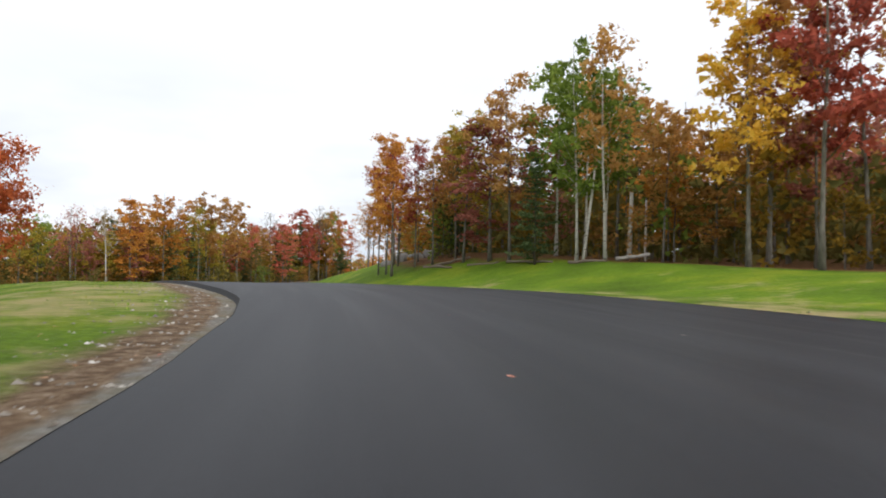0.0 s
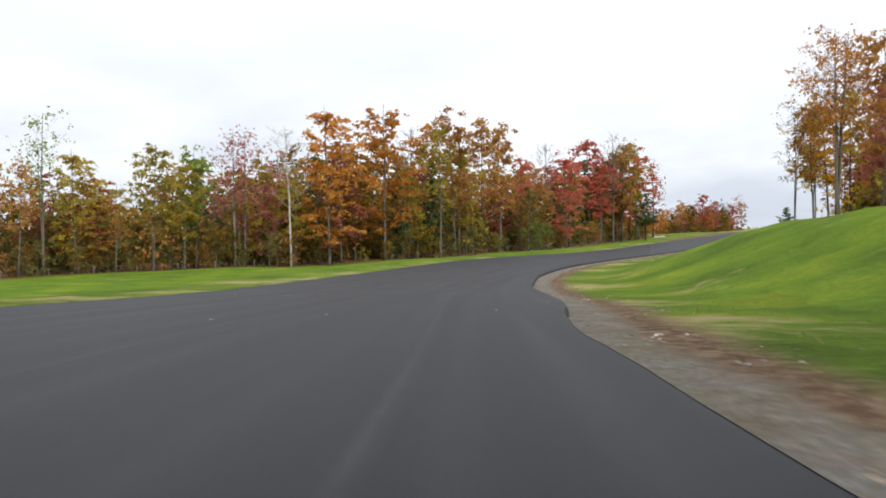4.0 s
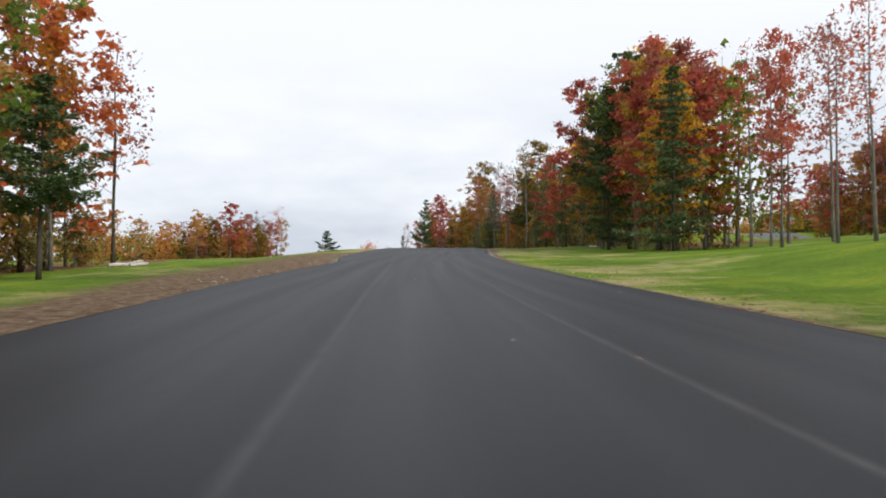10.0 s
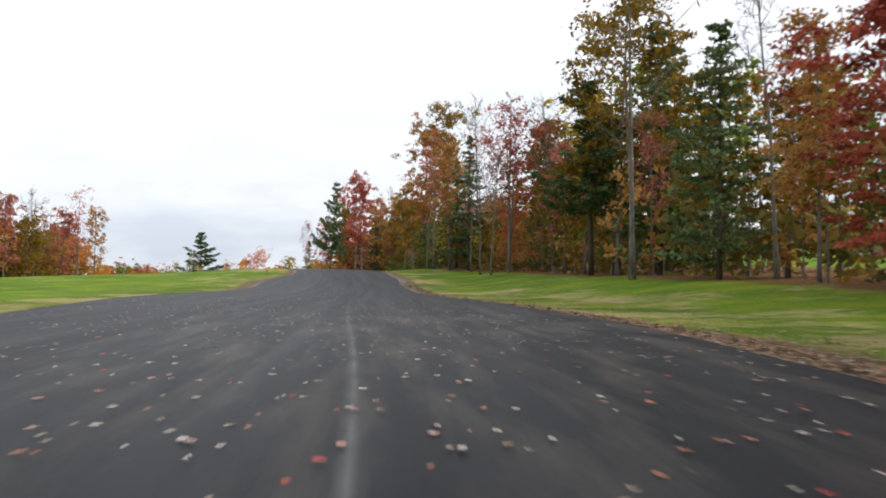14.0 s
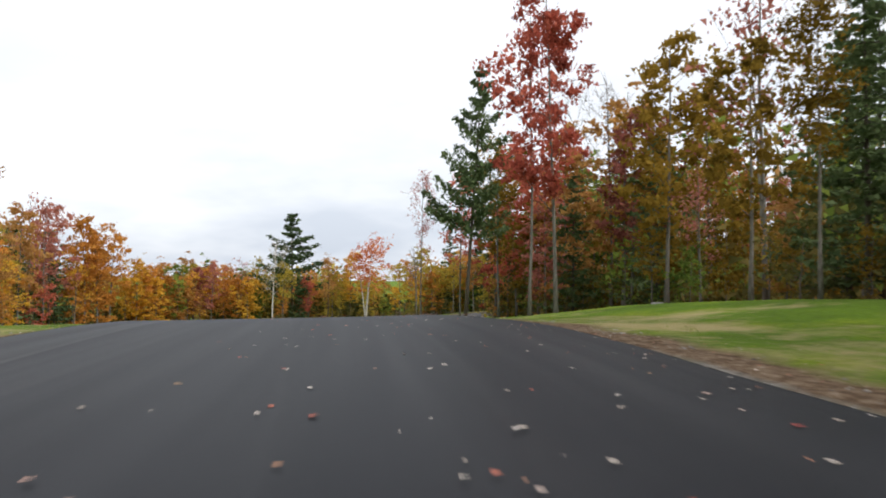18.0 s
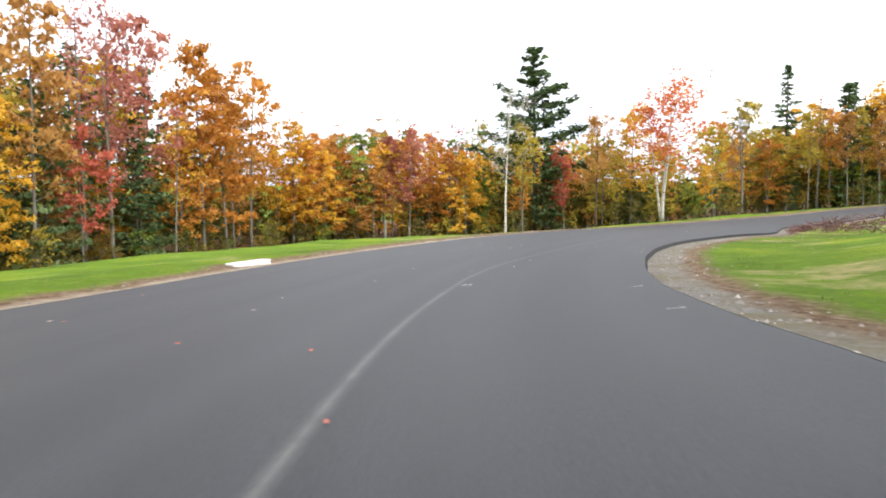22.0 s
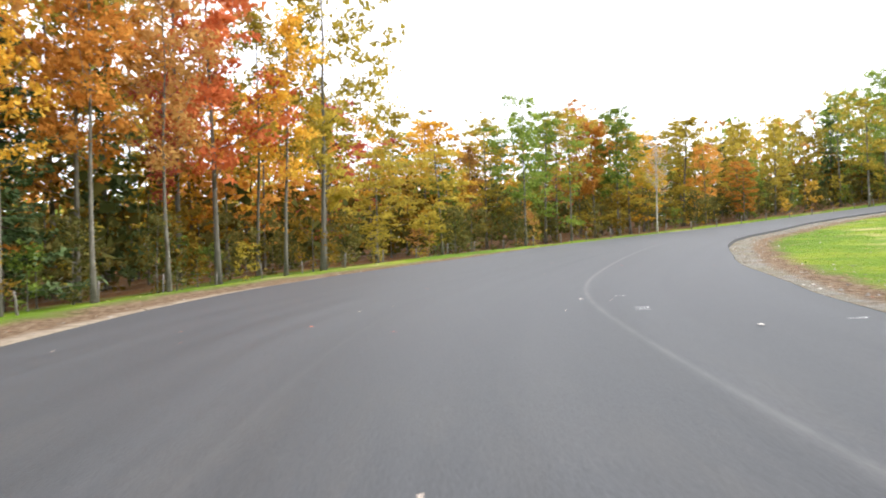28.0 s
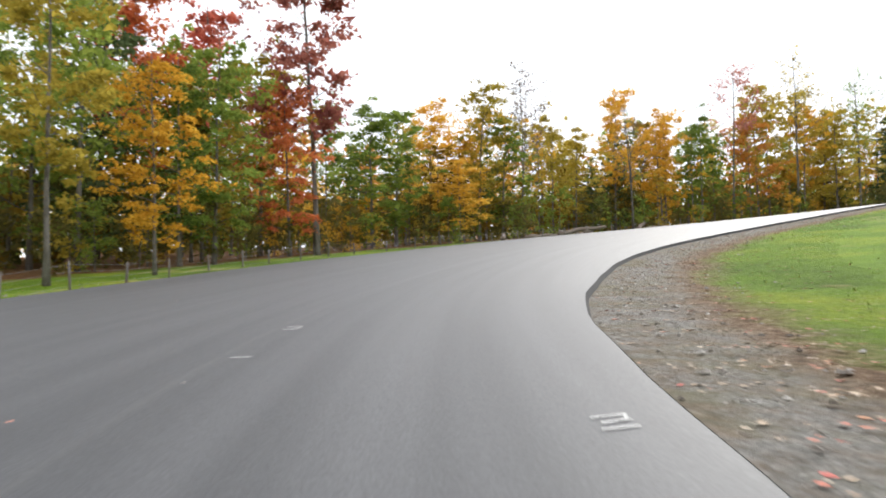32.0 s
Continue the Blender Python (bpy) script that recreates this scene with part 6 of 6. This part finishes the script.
for count, side, i0, i1, far in ((5000, 1, 290, 346, 0.9), (4000, 1, 262, 430, 1.5), (2500, 1, 60, 262, 2.0), (2500, 1, 140, 225, 1.0), (3500, 1, 460, 545, 2.0), (7000, 1, 545, 625, 1.8), (5000, -1, 60, 625, 1.6)):
    i = stuff_rng.integers(i0, i1, count)
    x, y = beside(i, stuff_rng.gamma(2.0, far / 2, count), side)
    x, y = x + stuff_rng.uniform(-0.5, 0.5, count), y + stuff_rng.uniform(-0.5, 0.5, count)
    z, off, _, _ = survey(x, y)
    ok = off > 0.1
    leaf_corners.append(flat_leaves(x[ok], y[ok], z[ok] + 0.035, 0.042 if i1 == 346 else 0.023 if i1 < 440 else 0.038 if i0 == 545 else 0.028))
tagged(new("leaf_litter", quads_mesh("leaf_litter", np.concatenate(leaf_corners), 5, LITTER)), "brown and orange leaf litter along the verge", "leaves", kind="stuff")

# grass blades in small bent tufts on the near verges
blades = []
for count, side, i0, i1, far in ((9000, 1, 70, 430, 1.2), (4000, 1, 430, 625, 1.0), (8000, -1, 70, 620, 1.2)):
    i = stuff_rng.integers(i0, i1, count)
    x, y = beside(i, 0.9 + stuff_rng.gamma(1.6, far / 1.6, count), side)
    x, y = x + stuff_rng.uniform(-0.6, 0.6, count), y + stuff_rng.uniform(-0.6, 0.6, count)
    z, off, _, _ = survey(x, y)
    ok = (off > np.where(side < 0, SOIL_L[i], SOIL_R[i]) + stuff_rng.random(count) * 0.8) & (in_wood(x, y) < 0.6)
    x, y, z = x[ok], y[ok], z[ok]
    n = len(x)
    h = stuff_rng.uniform(0.01, 0.045, n)
    for k in range(2):
        w = stuff_rng.uniform(0, 6.28, n)
        dx, dy = np.cos(w), np.sin(w)
        b = 0.02
        foot = np.stack([x, y, z - 0.03], -1)
        blades.append(np.stack([foot + np.stack([-dy * b, dx * b, 0 * x], -1), foot + np.stack([dy * b, -dx * b, 0 * x], -1), foot + np.stack([dx * h * 0.6, dy * h * 0.6, h + 0.03], -1)], 1).reshape(-1, 3))
tagged(new("grass", quads_mesh("grass", np.concatenate(blades), 3, BLADE)), "short green grass tufts on the verge", "grass", kind="stuff")


# ---------------------------------------------------------------- wire fence at the foot of the woods
def fence(line, way, ahead, spacing, tall):
    root = tagged(new("wire_fence"), "old wire fence on grey weathered wooden posts", "fence")
    spots, tans = walk_front(line, spacing)
    rng = np.random.default_rng(len(spots))
    tops = []
    for p, t in zip(spots, tans):
        p = p - np.array([t[1], -t[0]]) * way * ahead
        z = float(survey(*p)[0][0])
        h = tall * rng.uniform(0.85, 1.1)
        lean = rng.normal(0, 0.04, 2)
        r = rng.uniform(0.026, 0.038)
        part("post", mesh_of("post", *tube([(p[0], p[1], z - 0.3), (p[0] + lean[0] * 0.6, p[1] + lean[1] * 0.6, z + h * 0.6), (p[0] + lean[0], p[1] + lean[1], z + h)], [r, r * 0.95, r * 0.85], 7), WOOD_GREY, True), root)
        tops.append((p[0] + lean[0] * 0.8, p[1] + lean[1] * 0.8, z, h))
    for k in range(4):
        run = [(x, y, z + h * (0.18 + 0.24 * k)) for x, y, z, h in tops]
        part("wire", mesh_of("wire", *tube(run, [0.0026] * len(run), 3), WIRE), root)
    return root


fence([(-92, 66), (-70, 88), (-53, 106.5), (-43.5, 113.5), (-36.5, 127), (-30.2, 137.5), (-29.8, 148), (-30, 169), (-26.5, 185)], -1, 1.2, 3.0, 0.68)
fence([(-10, 418), (-6, 438), (5, 450), (18, 450), (35, 449.5), (43.7, 447.6), (52.7, 452.6), (60, 454.6), (74, 456.4), (88, 455.6), (100, 452.4), (110, 447.4), (119.4, 441.8), (124, 439.2), (127, 437.4), (130, 435.6), (132.8, 433.5), (135.8, 431.5), (141, 426.5), (147, 417), (151.5, 405), (154, 390)], -1, 0.2, 2.6, 0.62)


# ---------------------------------------------------------------- single things by the road
def log(x0, y0, x1, y1, r, up=0.0, label="", mat=None, name="log"):
    z0, z1 = float(survey(x0, y0)[0][0]), float(survey(x1, y1)[0][0])
    rng = np.random.default_rng(int(abs(x0 * 31 + y0 * 17)))
    pts = [np.array((x0, y0, z0 + r * 0.8)) * (1 - u) + np.array((x1, y1, z1 + r * 0.8 + up)) * u + rng.normal(0, r * 0.3, 3) * (0 < u < 1) for u in np.linspace(0, 1, 6)]
    return tagged(new(name, mesh_of(name, *tube(pts, np.linspace(r, r * 0.7, 6), 8), mat or WOOD_LOG, True)), label or "fallen grey log lying at the wood's edge", "log")


log(-1.1, 48.4, 0.5, 45.4, 0.09)
log(-0.4, 47.6, 1.6, 46.2, 0.08, 0.15)
log(-0.2, 47.9, 0.4, 45.9, 0.06, 0.25, "broken grey log propped on other logs")
log(1.4, 44.6, 3.0, 43.2, 0.07)
log(6.0, 38.2, 7.6, 37.2, 0.08)
log(3.4, 42.4, 5.4, 39.4, 0.07)
log(8.2, 38.0, 9.6, 37.2, 0.10, 0.25, "pale birch log tilted on the ground", BARK_BIRCH)
log(-22.8, 199.0, -20.9, 200.8, 0.12, 0, "pale cut log lying in leaf litter", BARK_BIRCH)
log(-22.6, 199.7, -21.2, 201.2, 0.10, 0.16, "pale cut log on top of another", BARK_BIRCH)
log(24.0, 448.6, 27.5, 449.4, 0.09)
log(4.0, 447.4, 8.0, 448.8, 0.10, 0.35, "fallen trunk leaning across the fence line")
log(-8.5, 430.0, -8.0, 434.0, 0.10)
for k, (ax, ay, bx, by) in enumerate(((151.5, 405.7, 154.5, 402.2), (152.3, 404.4, 155.0, 402.0), (153.0, 406.2, 153.9, 401.4), (149.8, 411.0, 151.2, 407.6), (148.6, 413.4, 150.8, 412.0), (153.0, 399.0, 155.4, 396.4), (153.6, 397.5, 155.2, 393.8))):
    log(ax, ay, bx, by, 0.13 + 0.02 * (k % 3), 0.18 * (k % 3), "rough cut log in a heap beyond the road")


def snag(x, y, h, r, lean, mat=BARK_BIRCH, name="dead_birch_trunk", label="broken dead birch trunk without branches"):
    """A dead stump with a broken top."""
    z = float(survey(x, y)[0][0])
    pts = [(x + lean * u * h, y, z - 0.2 + u * (h + 0.2)) for u in np.linspace(0, 1, 6)]
    v, fcs = tube(pts, np.linspace(r * 1.25, r * 0.85, 6), 8)
    v = [p + np.array((0, 0, 0.28 * ((k * 5) % 8) / 8)) if k >= 40 else p for k, p in enumerate(v)]
    tagged(new(name, mesh_of(name, v, fcs, mat, True)), label, "tree")


snag(9.0, 38.8, 3.1, 0.10, 0.04)
snag(9.7, 38.5, 2.8, 0.05, 0.02)
snag(6.7, 38.4, 4.2, 0.065, 0.13)
snag(7.6, 433.0, 2.6, 0.14, 0.02, BARK, "tree_stump", "broken grey tree stump at the wood's edge")
snag(9.4, 436.5, 1.9, 0.10, -0.05, BARK, "tree_stump", "broken grey tree stump at the wood's edge")


def culvert(x0, y0, x1, y1, r):
    """A black corrugated drain pipe lying on the grass."""
    a, b = np.array((x0, y0)), np.array((x1, y1))
    z = float(survey(*((a + b) / 2))[0][0]) + r * 0.85
    m = 33
    outer = [np.array((*(a + (b - a) * u), z)) for u in np.linspace(0, 1, m)]
    pipe = gather([tube(outer, [r * (1.0 if k % 2 else 0.92) for k in range(m)], 12)])
    root = tagged(new("drain_pipe"), "black corrugated plastic drain pipe on grass", "pipe")
    tube_part = part("pipe", mesh_of("pipe", *pipe, BLACK_RUBBER, True), root)
    end = (a - b) / np.hypot(*(a - b))
    for q, way in ((a, 1), (b, -1)):
        part("rim", mesh_of("rim", *tube([np.array((*(q - end * 0.03 * way), z)), np.array((*(q + end * 0.05 * way), z))], [r * 1.08, r * 1.08], 12), BLACK_RUBBER, True), tube_part)
    return root


culvert(12.1, 358.5, 12.3, 360.4, 0.085)


def slab(x0, y0, x1, y1, wide, tall, label):
    a, b = np.array((x0, y0)), np.array((x1, y1))
    mid = (a + b) / 2
    z = float(survey(*mid)[0][0])
    turn = math.atan2(*(b - a)[::-1])
    n = np.hypot(*(b - a))
    root = tagged(new("concrete_slab"), label, "slab")
    part("block", mesh_of("block", *box(mid[0], mid[1], z - 0.03, n, wide, tall, 0.05, turn), WHITE_BOX), root)
    part("cap", mesh_of("cap", *box(mid[0], mid[1], z - 0.03 + tall, n * 0.98, wide * 0.9, 0.05, 0.02, turn), WHITE_BOX), root)


slab(12.3, 381.9, 12.85, 383.2, 0.34, 0.10, "long pale concrete slab at the road's edge")


def rocks(name, label, places, size, seed, mat=None):
    """A heap or row of separate rough stones."""
    rng = np.random.default_rng(seed)
    for x, y, k in places:
        bm = bmesh.new()
        bmesh.ops.create_icosphere(bm, subdivisions=2 if size > 0.15 else 1, radius=1.0)
        push = rng.uniform(0, 50)
        for vert in bm.verts:
            vert.co *= 1 + 0.45 * noise.noise(vert.co * 1.1 + Vector((push, 0, 0)))
        me = bpy.data.meshes.new(name)
        bm.to_mesh(me)
        bm.free()
        me.materials.append(mat or STONE)
        s = size * k * rng.uniform(0.7, 1.3)
        ob = tagged(new(name, me), label, "stone", label)
        ob.matrix_world = Matrix.Translation((x, y, float(survey(x, y)[0][0]) + s * 0.15)) @ Euler((rng.uniform(0, 6), rng.uniform(0, 0.4), rng.uniform(0, 6))).to_matrix().to_4x4() @ Matrix.Diagonal((s * 1.3, s, s * 0.6, 1))


rock_rng = np.random.default_rng(9)
ditch = [(-16.6 + 8.6 * u + rock_rng.normal(0, 0.26), 108.4 + 9.6 * u - 1.4 * u * u + rock_rng.normal(0, 0.26), 1) for u in np.linspace(0, 1, 130)]
rocks("ditch_stone", "grey stone in a rock-lined drainage ditch", ditch, 0.06, 4)
ditch_b = [(-13.5 + 3 * u, 105.5 + 2.2 * u + rock_rng.normal(0, 0.2), 1) for u in np.linspace(0, 1, 16)]
rocks("ditch_stone", "grey stone in a rock-lined drainage ditch", ditch_b, 0.055, 5)
rocks("field_stone", "brown stone in a small heap on the grass", [(47.0 + rock_rng.normal(0, 0.9), 420.9 + rock_rng.normal(0, 0.45), 1) for _ in range(22)], 0.22, 6)
rocks("field_stone", "brown stone in a small heap on the grass", [(41.6 + rock_rng.normal(0, 0.35), 416.5 + rock_rng.normal(0, 0.3), 0.7) for _ in range(8)], 0.2, 7)
rocks("field_stone", "grey stone dumped on the grassy knoll", [(-1.8 + rock_rng.normal(0, 1.3), 60 + rock_rng.normal(0, 0.8), 1.4) for _ in range(18)], 0.28, 8)
rocks("earth_clod", "brown clod of earth in the washed gully", [(*(float(v) for v in beside(i, rock_rng.uniform(0.45, 1.25), 1)), rock_rng.uniform(0.6, 1.4)) for i in np.linspace(300, 345, 90)], 0.055, 13, CLOD)
rocks("shoulder_stone", "pale stone thrown up beside the washed gully", [(*(float(v) for v in beside(i, rock_rng.uniform(0.55, 1.15), 1)), rock_rng.uniform(0.6, 1.5)) for i in np.linspace(409, 432, 24)], 0.042, 12)
rocks("shoulder_stone", "pale stone at the edge of the verge", [(*(float(v) for v in beside(i, rock_rng.uniform(0.3, 1.1), 1)), 0.7) for i in range(88, 610, 6)], 0.04, 10)


def brush_pile(x, y, long, wide, tall, turn, seed):
    """Cut twigs and branches heaped on the grass."""
    rng = np.random.default_rng(seed)
    z = float(survey(x, y)[0][0])
    root = tagged(new("brush_pile"), "heap of cut reddish-brown brushwood on grass", "brush pile")
    for k in range(520):
        u, v = rng.uniform(-1, 1), rng.normal(0, 0.4)
        c = np.array((u * long / 2, v * wide / 2))
        c = np.array((math.cos(turn) * c[0] - math.sin(turn) * c[1], math.sin(turn) * c[0] + math.cos(turn) * c[1]))
        h = tall * max(0.05, 1 - u * u) * rng.uniform(0.05, 0.9) * max(0.2, 1 - abs(v))
        d = rng.normal(0, 1, 3) * (1, 1, 0.45)
        d *= rng.uniform(0.18, 0.5) / np.linalg.norm(d)
        m = np.array((x + c[0], y + c[1], z + h + 0.05))
        a, b = m - d, m + d
        a[2], b[2] = max(a[2], z - 0.05), max(b[2], z - 0.05)
        part("branch", mesh_of("branch", *tube([a, (a + b) / 2 + rng.normal(0, 0.06, 3), b], [rng.uniform(0.014, 0.032), 0.016, 0.008], 3), BRUSH), root)


BRUSH = plain("cut_brushwood", (0.20, 0.105, 0.09), 0.9, 0.4, 5)
brush_pile(36.4, 402.6, 7.4, 3.4, 1.15, -0.6, 3)


def cone(x, y, tall):
    z = float(survey(x, y)[0][0])
    root = tagged(new("traffic_cone"), "small orange traffic cone standing in grass", "cone")
    part("base", mesh_of("base", *box(x, y, z - 0.01, 0.26, 0.26, 0.035, 0.015), ORANGE_CONE), root)
    body = part("body", mesh_of("body", *tube([(x, y, z + 0.03), (x, y, z + tall * 0.5), (x, y, z + tall)], [0.10, 0.06, 0.022], 14), ORANGE_CONE, True), root)
    part("band", mesh_of("band", *tube([(x, y, z + tall * 0.5), (x, y, z + tall * 0.68)], [0.064, 0.048], 14), ROAD_PAINT, True), body, "white band")


cone(15.2, 298.6, 0.46)


def stake(x, y):
    z = float(survey(x, y)[0][0])
    root = tagged(new("survey_stake"), "thin wooden survey stake leaning in the grass", "stake")
    stick = part("stick", mesh_of("stick", *tube([(x, y, z - 0.2), (x - 0.02, y, z + 0.4), (x - 0.07, y, z + 0.85)], [0.022, 0.02, 0.018], 5), WOOD_GREY), root)
    part("tip", mesh_of("tip", *tube([(x - 0.07, y, z + 0.85), (x - 0.075, y, z + 0.93)], [0.02, 0.016], 5), ORANGE_CONE), stick, "orange painted tip")
    tagged(new("white_stone", mesh_of("white_stone", *box(x - 0.1, y + 2.2, z - 0.01, 0.24, 0.15, 0.06, 0.025, 0.3), WHITE_BOX)), "flat white stone lying beside the stake", "stone")


stake(-17.0, 104.4)
tagged(new("white_stone", mesh_of("white_stone", *box(15.6, 217.3, float(survey(15.6, 217.3)[0][0]) - 0.03, 0.7, 0.3, 0.16, 0.06, 0.3), WHITE_BOX)), "flat white stone block lying in the grass", "stone")
tagged(new("flat_stone", mesh_of("flat_stone", *box(34.2, 327.8, float(survey(34.2, 327.8)[0][0]) - 0.02, 0.42, 0.28, 0.13, 0.05, 0.4), STONE)), "low pale grey stone lying in the grass", "stone")


# ---------------------------------------------------------------- painted marks and tyre rubbings on the asphalt
def mark(i, lat, bars, name="painted_mark", label="faded white survey mark sprayed on asphalt", mat=None):
    """Short painted bars: along, across, length, width, turn in degrees."""
    root = tagged(new(name), label, "road marking", kind="structure")
    for along_m, across, length, width, turn in bars:
        k = 0.21 if bars is GLYPHS else 0.42
        along_m, across, length, width = along_m * k, across * k, length * k, width * k
        c, s = math.cos(radians(turn)), math.sin(radians(turn))
        v = []
        for a, b in ((-0.5, -0.5), (0.5, -0.5), (0.5, 0.5), (-0.5, 0.5)):
            p, q = a * length, b * width
            al, ac = along_m + c * p - s * q, across + s * p + c * q
            k = int(np.clip(i, 0, N - 1))
            v.append((LINE[k, 0] + TANG[k, 0] * al + RIGHT[k, 0] * (lat + ac), LINE[k, 1] + TANG[k, 1] * al + RIGHT[k, 1] * (lat + ac), 0))
        v = [(x, y, float(road_height(x, y)) + 0.008) for x, y, _ in v]
        part("paint_bar", mesh_of("paint_bar", v, [(0, 1, 2, 3)], mat or ROAD_PAINT), root)


def road_height(x, y):
    d = (LINE[:, 0] - x) ** 2 + (LINE[:, 1] - y) ** 2
    k = int(d.argmin())
    k2 = k + 1 if k + 1 < N and ((x - LINE[k, 0]) * TANG[k, 0] + (y - LINE[k, 1]) * TANG[k, 1]) > 0 else max(k - 1, 0)
    u = abs((x - LINE[k, 0]) * TANG[k, 0] + (y - LINE[k, 1]) * TANG[k, 1])
    lat = (x - LINE[k, 0]) * RIGHT[k, 0] + (y - LINE[k, 1]) * RIGHT[k, 1]
    return on_road(np.array(k), np.array(lat)) * (1 - u) + on_road(np.array(k2), np.array(lat)) * u


TWO = [(-0.30, 0.0, 0.06, 0.42, 5), (0.02, 0.03, 0.06, 0.36, -6), (0.30, -0.02, 0.055, 0.40, 4), (0.14, 0.16, 0.34, 0.035, 12)]
GLYPHS = [(0, -0.32, 0.55, 0.06, 0), (0, -0.08, 0.65, 0.05, 32), (0, 0.14, 0.5, 0.06, -6), (0.16, 0.26, 0.07, 0.22, 0), (-0.12, 0.26, 0.07, 0.22, 0), (-0.02, 0.34, 0.26, 0.05, 0)]
SCRAWL = [(-0.3, -0.08, 0.75, 0.04, 24), (0.0, 0.0, 0.75, 0.04, -22), (0.28, 0.10, 0.7, 0.04, 26)]
ONE = [(0, 0, 0.055, 0.42, 4), (0.05, 0.16, 0.05, 0.14, -14)]
for i, lat, kind in ((128, 1.35, GLYPHS), (132, 1.3, ONE), (134, -0.5, GLYPHS), (130, -3.9, ONE), (143, 0.9, ONE), (158, -1.6, ONE), (180, -0.06, GLYPHS), (182, 2.25, ONE), (186, 2.1, ONE), (205, 1.5, ONE), (257, 1.0, SCRAWL), (330, 1.5, SCRAWL), (416, -1.1, TWO),
                     (413, 1.0, TWO), (415, 1.1, ONE), (418, 0.95, TWO), (422, 1.48, TWO), (424, 1.55, TWO), (425, 1.45, TWO), (427, 1.6, ONE), (438, 1.85, ONE), (443, -0.5, TWO), (441, 1.9, ONE), (446, -0.8, ONE), (450, 2.6, ONE), (461, 4.0, ONE), (475, 1.1, ONE), (474, 1.8, SCRAWL), (481, 4.6, TWO),
                     (503, 3.2, ONE), (512, 3.0, ONE), (514, 3.4, SCRAWL), (519, 3.6, ONE), (523, 1.7, ONE), (521, 1.9, TWO), (549, -0.3, ONE), (562, 1.1, ONE), (565, 0.8, ONE), (573, 0.95, TWO), (578, -1.6, TWO), (576, -1.6, ONE)):
    mark(i, lat, kind)
